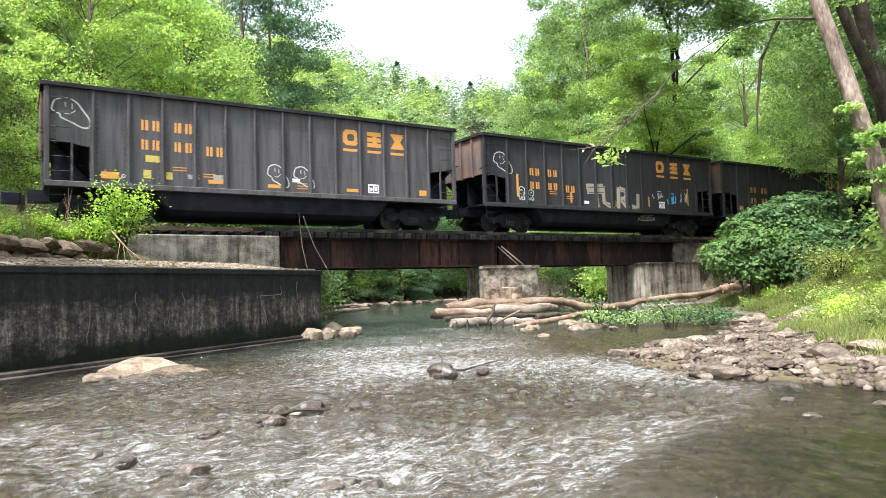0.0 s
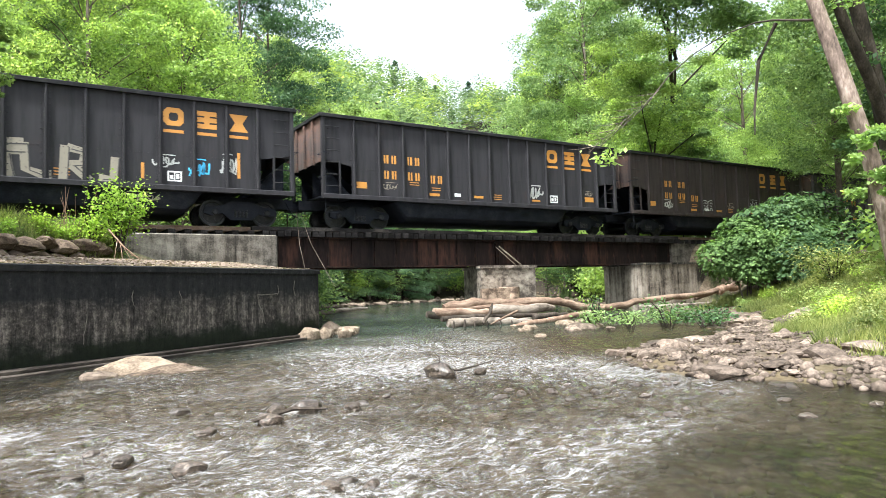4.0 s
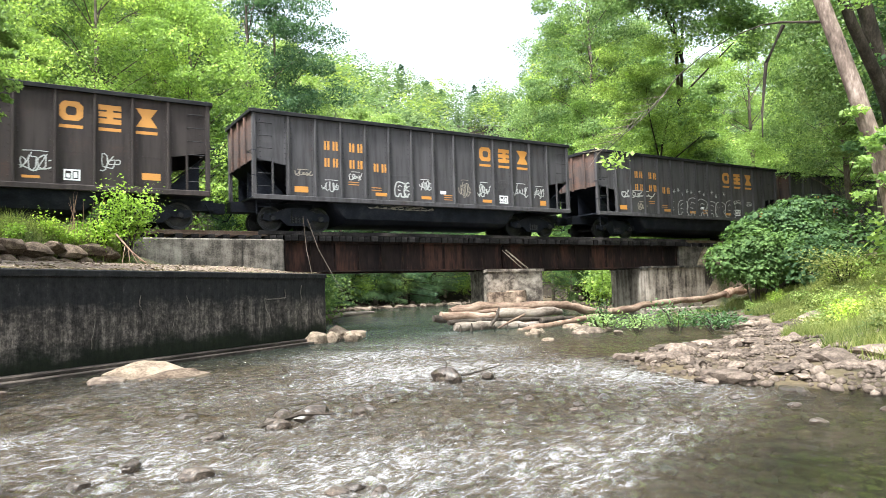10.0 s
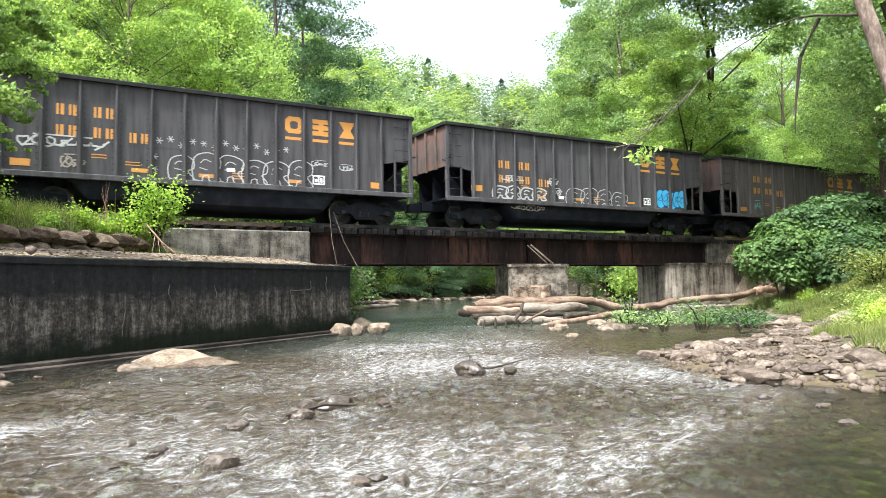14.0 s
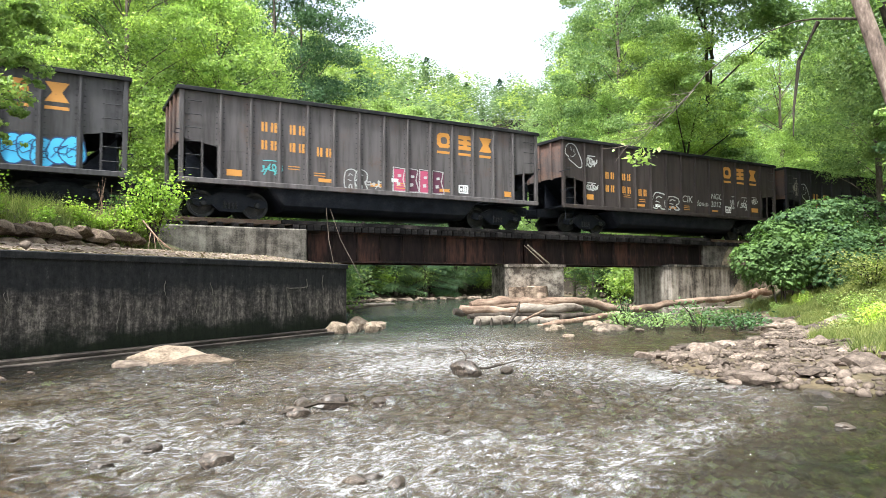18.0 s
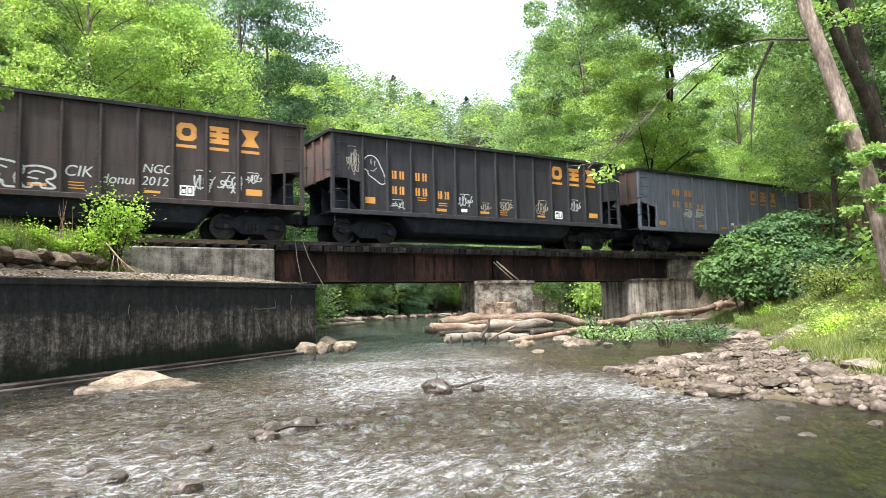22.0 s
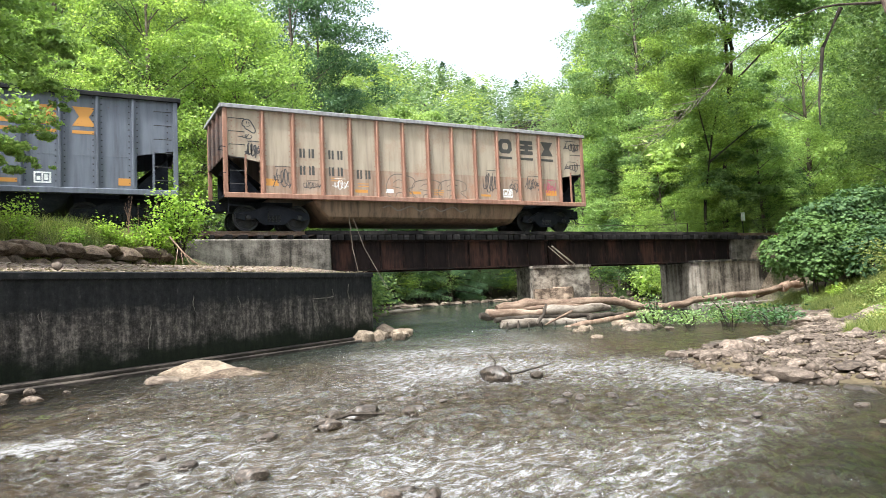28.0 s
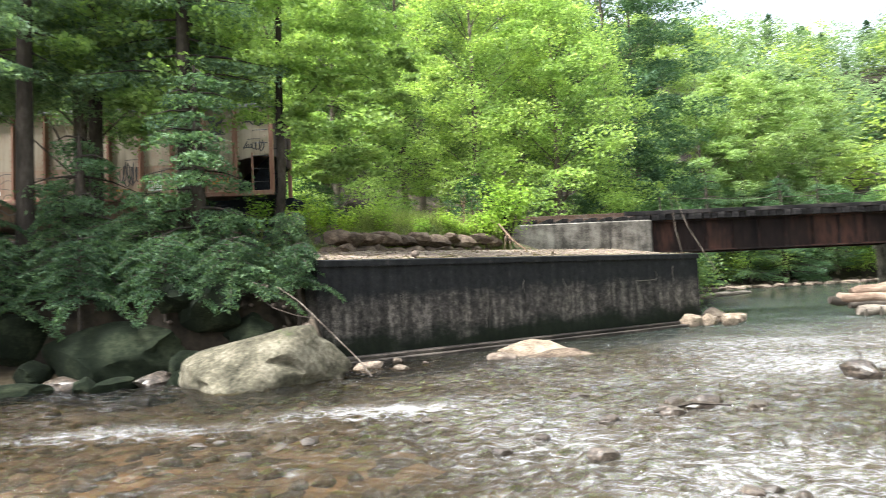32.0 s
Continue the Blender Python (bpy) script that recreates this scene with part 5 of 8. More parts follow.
def coal_car(paint, rib_paint, length, label, mark, tub="black_steel", uprights=False, seed=0, end="end_rust"):
    rng = np.random.default_rng(seed)
    d = body_meshes(length)
    h = length / 2
    car = thing("coal_gondola_car", label, "railway car", group="coal cars of the train")

    def m(key, mat):
        k = (key, mat)
        if k not in d:
            d[k] = d[key].mesh(key, M[mat], key in ("tub",))
        return d[k]

    turn = pose(0, 0, 0, 0, 0, 180)
    for far, f in ((0, pose(0, 0, 0)), (1, turn)):
        part("side_panel", m("side", paint), None, car, at=f)
        part("end_bay_panel", m("bay_l", paint), None, car, at=f)
        part("end_bay_panel", m("bay_r", paint), None, car, at=f)
        part("top_chord", m("chord", "chord_black" if paint != "tan_paint" else "grey_paint"), None, car, at=f)
        part("side_sill", m("sill", rib_paint if paint == "tan_paint" else paint), None, car, at=f)
        if paint == "tan_paint":
            part("lower_side_panel", m("lower", "tan_low"), None, car, "rust-stained lower side sheet", at=f)
        part("seam_rivets", m("seam", paint), None, car, at=f)["kind"] = "stuff"
        part("rivets", m("rivets", {"dark_paint": "dark_paint", "brown_paint": "brown_paint", "tan_paint": "rust_paint"}.get(paint, "dark_paint")), None, car, at=f)["kind"] = "stuff"
        for x in d["ribs"]:
            part("rib", m("rib", rib_paint), None, car, at=f @ pose(x, -HALF_W, 0))
        for sx in (-1, 1):
            part("corner_post", m("post", rib_paint), None, car, at=f @ pose(sx * (h - 0.05), -HALF_W + 0.02, 0))
        part("end_panel", m("end", end), None, car, "rust-bleached end sheet", at=f @ pose(-h, 0, 0))
        part("end_chord", m("endchord", "chord_black" if paint != "tan_paint" else "grey_paint"), None, car, at=f @ pose(-h, 0, 0))
        for y in (-0.85, 0.0, 0.85):
            part("end_rib", m("endrib", end), None, car, at=f @ pose(-h, y, 0))
        part("slope_sheet", m("slope", "black_steel"), None, car, at=f)
        for y in (-1.2, 0.0, 1.2):
            part("gusset", m("gusset", "black_steel"), None, car, at=f @ pose(0, y, 0))
        part("draft_sill", m("stub", "black_steel"), None, car, at=f)
        part("end_deck", m("deck", "black_steel"), None, car, at=f)
        # hand rungs at both ends of the side, stirrup steps below
        for k in range(6):
            part("rung", RUNG_ME, None, car, at=f @ pose(-h + 0.42, -HALF_W, 0.44 * k))
            part("rung", RUNG_ME, None, car, at=f @ pose(h - 0.42, -HALF_W, 0.44 * k))
        part("stirrup_step", STEP_ME, None, car, at=f @ pose(-h + 0.35, -HALF_W - 0.02, SILL - 0.08))
        part("end_ladder_post", m("post_thin", rib_paint) if "post_thin" in d else thin_post(d, m, rib_paint), None, car, at=f @ pose(-h + 0.70, -HALF_W + 0.0, 0))
        part("end_ladder_post", m("post_thin", rib_paint), None, car, at=f @ pose(h - 0.70, -HALF_W + 0.0, 0))
        part("coupler", COUPLER_ME, None, car, at=f @ pose(8.0, 0, 0))
        part("air_hose", HOSE_ME, None, car, at=f @ pose(h + 0.2, 0, 0))
    part("tub", m("tub", tub), None, car)
    part("coal_load", m("load", "coal"), None, car)
    # trucks
    for sx in (-1, 1):
        tx = sx * (h - 1.72)
        tr = part("truck", BOLSTER_ME, None, car, at=pose(tx, 0, 0))
        for sy in (-1, 1):
            part("side_frame", FRAME_ME, None, tr, at=pose(0, sy * 1.0, 0))
            for i in range(4):
                part("spring", SPRING_ME, None, tr, at=pose(-0.18 + 0.12 * i, sy * 1.05, 0))
            for ax in (-0.89, 0.89):
                part("bearing_cap", CAP_ME, None, tr, at=pose(ax, sy * 1.09, 0.46, 0, 0, 180 if sy < 0 else 0))
        for ax in (-0.89, 0.89):
            w = part("wheelset", WHEEL_ME, None, tr, at=pose(ax, 0, 0.455))
            WHEELS.append(w)
    # owner's mark: three plain blocks with a rule under each
    y = -HALF_W - 0.005
    R = d["ribs"]
    col = M["black_letter"] if paint == "tan_paint" else M["orange"]
    long_car = length > 14.8
    lift = 0.07 if long_car else 0.0
    for k, style in enumerate(("ring", "bars", "glass")):
        g = Geo()
        a = R[9 + k] + 0.1 if long_car else R[8 + k] + 0.32
        mark_block(g, a, 3.08 + lift, 0.63, 0.59, y, style)
        mark_block(g, a, 2.85 + lift, 0.63, 0.10, y, "solid")
        part("owner_mark", g, col, car, "bold block mark with a rule beneath")
    for row, (z, hh) in enumerate(((2.50, 0.32), (1.90, 0.32)) if long_car else ((2.95, 0.33), (2.33, 0.32))):
        for k in range(2 if row == 0 else 3):
            g = Geo()
            a = R[mark + k] + (0.22 if long_car else 0.36)
            number_block(g, rng, a, z - 0.06 * (k == 2), hh, y)
            number_block(g, rng, a + 0.33, z - 0.06 * (k == 2), hh, y)
            part("stencil_mark", g, col, car)
    # orange panels, fine rules and the white data panel low on the side
    if uprights:
        rects = [(-5.78, -5.66, 1.52, 2.51), (-2.66, -2.55, 1.38, 1.88), (-0.05, 0.06, 1.38, 1.88), (2.58, 2.67, 1.38, 1.88), (5.58, 5.68, 1.56, 2.43)]
    elif long_car:
        rects = [(-6.29, -5.76, 1.48, 1.72), (-3.0, -2.52, 1.34, 1.45), (-0.84, -0.36, 1.35, 1.45), (2.30, 2.76, 1.35, 1.43), (5.5, 6.05, 1.47, 1.69)]
    else:
        rects = [(-5.72, -5.22, 1.35, 1.56), (-2.55, -2.05, 1.36, 1.49), (-0.55, -0.05, 1.33, 1.45), (2.4, 2.9, 1.33, 1.45), (5.5, 6.0, 1.32, 1.54)]
    for x0, x1, z0, z1 in rects:
        g = Geo()
        flat_quads(g, y, [(x0, x1, z0, z1)])
        part("stencil_panel", g, M["orange"], car, "small worn orange panel")
    for x0, z0, n in ((R[3] + 0.25, 1.56, 2), (0.2 if long_car else 0.5, 1.34, 3), (R[2] + 0.3, 1.72, 2)):
        for k in range(n):
            g = Geo()
            flat_quads(g, y, [(x0, x0 + 0.42, z0 + 0.09 * k, z0 + 0.09 * k + 0.028)])
            part("stencil_line", g, M["orange"], car)
    g = Geo()
    px, pz = (3.36, 1.34) if long_car else (3.28, 1.33)
    flat_quads(g, y, [(px, px + 0.44, pz, pz + 0.045), (px, px + 0.44, pz + 0.285, pz + 0.33), (px, px + 0.045, pz + 0.045, pz + 0.285), (px + 0.395, px + 0.44, pz + 0.045, pz + 0.285), (px + 0.2, px + 0.235, pz + 0.045, pz + 0.285),
                      (px + 0.075, px + 0.17, pz + 0.08, pz + 0.2), (px + 0.265, px + 0.36, pz + 0.08, pz + 0.25)])
    part("data_plate", g, M["sign_white"], car, "small white ruled data panel")
    g = Geo()
    flat_quads(g, y, [(-1.8, -1.5, 1.37, 1.5)] if long_car else [(0.33, 0.6, 1.57, 1.7)])
    part("data_plate", g, M["sign_white"], car, "small plain white plate")
    # grab irons that stand off the end corner
    for zz in (1.75, 2.6):
        for sx in (-1, 1):
            part("grab_iron", GRAB_ME, None, car, at=pose(sx * (h + 0.02), -HALF_W - 0.02, zz, 0, 0, 0 if sx > 0 else 180))
    return car, R, rng


def thin_post(d, m, mat):
    d["post_thin"] = Geo().box(-0.03, 0.03, -0.03, 0.03, SILL, OPEN + 0.25)
    return m("post_thin", mat)


def tag(car, geo, mat, label=""):
    if not isinstance(geo, Geo):
        geo.materials.clear()
        geo.materials.append(M[mat])
    part("sprayed_tag", geo, M[mat], car, label)


SPEC = [
    ("grey_dark_paint", 14.4, "worn grey coal car with two sprayed outline faces"),
    ("dark_paint", 15.1, "grimy black coal car with fat cream graffiti on its side"),
    ("dark_paint", 15.1, "black coal car with one white sprayed tag"),
    ("brown_paint", 15.1, "sooty brown coal car with white tags along the sill"),
    ("grey_dark_paint", 14.4, "worn grey coal car with a row of faded tags"),
    ("grey_dark_paint", 14.4, "worn grey coal car with wide white line graffiti"),
    ("grey_dark_paint", 14.9, "worn grey coal car with white and sky-blue graffiti"),
    ("dusty_paint", 14.4, "dusty grey coal car with a pink and white tag"),
    ("brown_paint", 15.1, "sooty brown coal car with many small white tags"),
    ("dark_paint", 15.1, "black coal car with a white outline figure near its end"),
    ("blue_paint", 14.4, "clean blue-grey coal car with two white tags"),
    ("tan_paint", 15.1, "faded tan coal car with rust-red ribs and black tags"),
]
FIGURE = "white sprayed outline figure"
# hand-sprayed tags, car by car: paint, strokes, line width, and the box in x and z
SCRAWLS = {
    0: [("white_spray", 3, 0.02, (-5.2, -4.9, 1.35, 1.55))],
    1: [("white_spray", 4, 0.05, (2.93, 3.77, 1.75, 2.17)), ("blue_spray", 4, 0.06, (4.02, 4.7, 1.52, 2.1)), ("white_spray", 5, 0.045, (4.98, 5.55, 1.56, 2.35)), ("cream_spray", 6, 0.03, (1.9, 3.3, 0.62, 0.95))],
    2: [("white_spray", 4, 0.075, (2.1, 3.0, 1.42, 2.05)), ("cream_spray", 5, 0.02, (-5.1, -4.4, 1.45, 1.75)), ("cream_spray", 4, 0.02, (5.45, 6.05, 1.72, 1.95))],
    3: [("white_spray", 5, 0.045, (-5.28, -4.42, 1.36, 1.82)), ("white_spray", 4, 0.035, (2.1, 3.19, 1.45, 2.15)), ("white_spray", 3, 0.03, (4.25, 4.95, 1.6, 2.3)), ("cream_spray", 4, 0.02, (0.15, 0.8, 1.5, 1.85))],
    4: [("cream_spray", 4, 0.035, (-5.75, -5.05, 1.9, 2.15)), ("white_spray", 5, 0.035, (-4.75, -3.9, 1.38, 1.84)), ("white_spray", 4, 0.035, (-3.64, -3.08, 1.86, 2.2)), ("white_spray", 5, 0.04, (-0.7, -0.03, 1.64, 2.1)),
        ("cream_spray", 5, 0.03, (1.17, 1.85, 1.38, 2.2)), ("white_spray", 4, 0.045, (2.15, 2.8, 1.5, 2.16)), ("dark_spray", 5, 0.03, (3.15, 3.75, 1.8, 2.3)), ("white_spray", 5, 0.035, (4.02, 4.86, 1.55, 2.22)), ("white_spray", 4, 0.035, (5.12, 5.8, 1.6, 2.15)), ("cream_spray", 9, 0.02, (-2.9, 0.2, 0.86, 1.0))],
    5: [("white_spray", 7, 0.06, (-5.67, -3.11, 1.92, 2.3)), ("cream_spray", 4, 0.05, (-4.53, -3.7, 1.36, 1.76)), ("white_spray", 4, 0.025, (3.19, 3.9, 1.95, 2.18)), ("white_spray", 4, 0.025, (4.2, 4.9, 1.85, 2.1))],
    6: [("white_spray", 5, 0.05, (-2.45, -1.75, 1.9, 2.2)), ("white_spray", 4, 0.05, (-2.2, -1.6, 1.5, 1.8)), ("white_spray", 5, 0.04, (-4.8, -3.6, 1.95, 2.2)), ("cream_spray", 7, 0.025, (-4.4, -2.4, 0.75, 1.05))],
    7: [("teal_spray", 4, 0.045, (-4.7, -3.8, 1.46, 1.95)), ("white_spray", 3, 0.035, (-0.85, 0.05, 1.24, 1.62))],
    8: [("white_spray", 4, 0.06, (-6.24, -5.46, 2.92, 3.45)), ("white_spray", 5, 0.055, (-6.28, -5.44, 1.85, 2.22)), ("white_spray", 4, 0.045, (3.7, 4.5, 1.46, 2.2)), ("white_spray", 4, 0.045, (4.5, 5.4, 1.46, 2.2)), ("white_spray", 4, 0.035, (5.43, 6.05, 1.87, 2.25))],
    9: [("cream_spray", 5, 0.03, (-7.0, -6.4, 2.5, 3.6)), ("white_spray", 5, 0.03, (-5.19, -4.39, 1.3, 1.68)), ("white_spray", 5, 0.045, (-2.02, -1.19, 1.56, 2.1)), ("cream_spray", 5, 0.03, (-0.87, -0.22, 1.45, 1.8)), ("cream_spray", 5, 0.035, (0.13, 1.09, 1.5, 2.0)),
        ("cream_spray", 5, 0.035, (2.19, 3.05, 1.4, 2.1)), ("white_spray", 4, 0.04, (4.21, 5.0, 1.65, 2.25))],
    10: [("white_spray", 5, 0.075, (-3.78, -2.99, 1.8, 2.24)), ("white_spray", 5, 0.085, (-2.83, -2.0, 1.84, 2.27))],
    11: [("dark_spray", 5, 0.05, (-6.9, -6.25, 2.4, 2.95)), ("dark_spray", 3, 0.03, (-7.1, -6.6, 3.02, 3.2)), ("dark_spray", 6, 0.03, (-6.04, -5.19, 1.36, 2.15)), ("dark_spray", 6, 0.02, (-4.95, -4.2, 1.4, 1.7)), ("sign_white", 5, 0.02, (-3.9, -3.2, 1.4, 1.8)), ("dark_spray", 7, 0.03, (2.42, 3.35, 1.4, 2.4)),
         ("dark_spray", 4, 0.025, (3.6, 4.3, 1.5, 2.05)), ("dark_spray", 6, 0.03, (4.46, 5.3, 1.6, 2.25)), ("pink_spray", 6, 0.025, (5.45, 6.15, 1.5, 2.1)), ("dark_spray", 5, 0.04, (6.5, 7.35, 3.35, 3.85)), ("dark_spray", 5, 0.035, (6.55, 7.3, 2.5, 2.95))],
}
GHOSTS = {0: [(-7.05, -6.0, 2.85, 3.72), (-0.58, 0.2, 1.37, 2.15), (0.36, 1.14, 1.37, 2.14)], 1: [(-7.0, -5.98, 2.5, 3.4)], 8: [(-7.4, -6.41, 2.88, 3.93)], 9: [(-6.27, -5.31, 2.25, 3.33)]}
BUBBLES = {1: [(-5.65, -4.85, 1.4, 2.0, 3, 0.04)], 3: [(-2.06, -1.01, 1.42, 2.0, 2, 0.04)], 4: [(-1.7, -0.9, 1.38, 2.08, 2, 0.05)], 5: [(-1.5, 3.2, 1.21, 2.19, 6, 0.035)],
           6: [(-1.32, 2.16, 1.1, 2.0, 4, 0.035), (-5.2, -2.5, 1.26, 1.86, 4, 0.06)], 7: [(-1.53, -0.72, 1.2, 2.0, 2, 0.035)], 8: [(-2.0, -0.13, 1.3, 2.15, 2, 0.06)]}
CARS = []
for i, (pa, ln, lab) in enumerate(SPEC):
    tan = pa == "tan_paint"
    car, R, rng = coal_car(pa, "rust_paint" if tan else pa, ln, lab, 1, "tub_tan" if tan else "black_steel", i == 1, 20 + i)
    CARS.append(car)
    h = ln / 2
    for x0, x1, z0, z1 in GHOSTS.get(i, ()):
        tag(car, ghost(x0, x1, z0, z1), "white_spray", FIGURE)
    for x0, x1, z0, z1, n, w in BUBBLES.get(i, ()):
        tag(car, bubbles(rng, x0, x1, z0, z1, n, w), "white_spray", "white sprayed bubble outlines")
    for paint, n, w, (x0, x1, z0, z1) in SCRAWLS.get(i, ()):
        tag(car, scribble(rng, x0, x1, z0, z1, n, w, -1.428 if z1 < 1.05 else -HALF_W - 0.0062), paint)
    if i == 0:
        for x0, x1, z0, z1 in ((-4.46, -4.03, 1.94, 2.16), (-4.53, -4.3, 1.42, 1.69), (-4.0, -3.66, 1.42, 1.65), (-3.19, -2.84, 1.47, 1.62), (-2.4, -2.05, 1.47, 1.66)):
            g = Geo()
            flat_quads(g, -HALF_W - 0.006, [(x0, x1, z0, z1)])
            tag(car, g, "yellow_smear" if x1 < -3.6 else "cream_spray", "patch of old yellow paint")
    elif i == 1:
        # wide cream block figures: fat bent bars with shaded edges
        for k, shape in enumerate((((-0.55, 0.95), (0.55, 1.0)), ((-0.5, 0.72), (0.5, 0.76)), ((0.1, 0.7), (0.22, 0.0)), ((0.0, 1.0), (0.05, 0.25), (0.45, 0.1), (0.7, 0.12)), ((0.1, 0.0), (0.15, 1.0)), ((0.2, 0.95), (0.65, 0.85), (0.6, 0.5), (0.25, 0.45)), ((0.3, 0.45), (0.8, 0.0)), ((0.35, 0.1), (0.75, 0.1), (0.8, 0.75)))):
            g, e = Geo(), Geo()
            base = (-1.1, -1.1, -1.1, -0.55, 0.35, 0.35, 0.35, 1.05)[k]
            line = [(base + a, 1.22 + 1.02 * b) for a, b in shape]
            stroke(g, line, 0.25, -HALF_W - 0.004 - 0.0006 * k)
            stroke(e, [(a + 0.11, b - 0.05) for a, b in line], 0.035, -HALF_W - 0.0095)
            tag(car, g, "cream_spray", "fat faded cream sprayed bar")
            tag(car, e, "dark_spray")
    elif i == 5:
        for k in range(15):
            g = Geo()
            x, z = (-1.75 + k * 0.34, 2.42 + 0.1 * math.sin(k * 2.3)) if k < 13 else (-1.88, 1.9 - 0.4 * (k - 13))
            for a in range(3):
                stroke(g, [(x - 0.11 * math.cos(a * 1.05), z - 0.11 * math.sin(a * 1.05)), (x + 0.11 * math.cos(a * 1.05), z + 0.11 * math.sin(a * 1.05))], 0.022, -HALF_W - 0.005 - a * 0.0004)
            tag(car, g, "white_spray", "white sprayed star")
    elif i == 6:
        # a bank of rounded sky-blue bubbles with dark outlines
        for k in range(5):
            cx, cz, rr = 4.5 + 0.38 * k, 1.68 + 0.08 * math.sin(k * 2.2), 0.36 - 0.04 * (k % 2)
            ring = [(cx + rr * (1 + 0.12 * math.sin(3 * a + k)) * math.cos(a), cz + rr * 1.25 * math.sin(a)) for a in np.linspace(0, 6.2832, 19)]
            g = Geo()
            g.add([(a, -HALF_W - 0.004 - 0.0012 * k, b) for a, b in ring[:-1]], [tuple(range(18))])
            tag(car, g, "blue_spray", "sky-blue sprayed bubble")
            g = Geo()
            stroke(g, ring, 0.04, -HALF_W - 0.0046 - 0.0012 * k)
            tag(car, g, "navy_spray")
            tag(car, scribble(rng, cx - 0.2, cx + 0.2, cz - 0.28, cz + 0.28, 1, 0.03, -HALF_W - 0.013), "navy_spray")
    elif i == 7:
        for k in range(4):
            a, b = 0.42 + k * 0.56, 0.38 + k * 0.56
            g = Geo()
            flat_quads(g, -HALF_W - 0.004, [(a, a + 0.5, 1.25, 2.08)])
            tag(car, g, ("pink_spray", "plum_spray", "pink_spray", "plum_spray")[k], "dark pink sprayed block")
            g = Geo()
            stroke(g, [(b, 1.22), (b + 0.02, 2.14), (b + 0.5, 2.1), (b + 0.42, 1.7), (b + 0.55, 1.25), (b, 1.22)], 0.045, -HALF_W - 0.008)
            stroke(g, [(b + 0.16, 1.5), (b + 0.3, 1.52)], 0.12, -HALF_W - 0.0084)
            stroke(g, [(b + 0.2, 1.82), (b + 0.34, 1.84)], 0.1, -HALF_W - 0.0088)
            tag(car, g, "white_spray", "white sprayed outline")
    elif i == 8:
        for word, x, z, sz in (("CIK", 0.06, 1.72, 0.48), ("donut", 1.05, 1.58, 0.42), ("NGC", 2.22, 2.0, 0.40), ("2012", 2.2, 1.6, 0.40)):
            tag(car, lettering(word, x, z, sz), "white_spray", "white sprayed word")
    elif i == 11:
        # long faded outline that runs down over the tub
        tag(car, bubbles(rng, -1.8, 1.6, 1.2, 2.1, 3, 0.03), "faded_black", "long faded grey outline")
        g = Geo()
        stroke(g, rounded([(-1.9 + 0.3 * k, 0.82 + 0.1 * math.sin(k * 2.1)) for k in range(13)], 4), 0.05, -1.428)
        tag(car, g, "faded_black")
        tag(car, ghost(-6.95, -6.5, 3.25, 3.7, 0.04), "dark_spray", "black sprayed outline")

# how far the train has run, by the second
RUN_T = [0.0, 6.0, 9.0, 13.0, 19.0, 23.0, 28.0, 30.0, 32.0]
RUN_M = [-15.87, 19.08, 36.72, 61.9, 101.1, 126.58, 158.3, 170.6, 182.6]


def run_at(t):
    """A smooth curve through the table of runs."""
    n = len(RUN_T)
    k = max(0, min(n - 2, sum(1 for a in RUN_T if a <= t) - 1))

    def slope(i):
        i0, i1 = max(0, i - 1), min(n - 1, i + 1)
        return (RUN_M[i1] - RUN_M[i0]) / (RUN_T[i1] - RUN_T[i0])
    w = RUN_T[k + 1] - RUN_T[k]
    u = (t - RUN_T[k]) / w
    return ((2 * u ** 3 - 3 * u ** 2 + 1) * RUN_M[k] + (u ** 3 - 2 * u ** 2 + u) * w * slope(k) + (3 * u ** 2 - 2 * u ** 3) * RUN_M[k + 1] + (u ** 3 - u ** 2) * w * slope(k + 1))


def motions():
    """The train runs, its wheels roll, and the stream drifts."""
    steps = [i * 0.5 for i in range(65)]
    for i, car in enumerate(CARS):
        walk(car, [(t, pose(16.18 * i - 8.09 - run_at(t), TRACK_Y, RAIL_Z)) for t in steps])
    fine = [i * 0.1 for i in range(321)]
    roll = [math.degrees((run_at(t) - RUN_M[0]) / 0.455) for t in fine]
    for k, w in enumerate(WHEELS):
        x = w.matrix_basis.translation.x
        walk(w, [(t, pose(x, 0, 0.455, 0, -a, 0)) for t, a in zip(fine, roll)])
    walk(water, [(t, pose(-0.045 * t, -0.11 * t, 0)) for t in (0.0, 8.0, 16.0, 24.0, 32.0)])


# ---- trees ----
TREE_MESH = {}


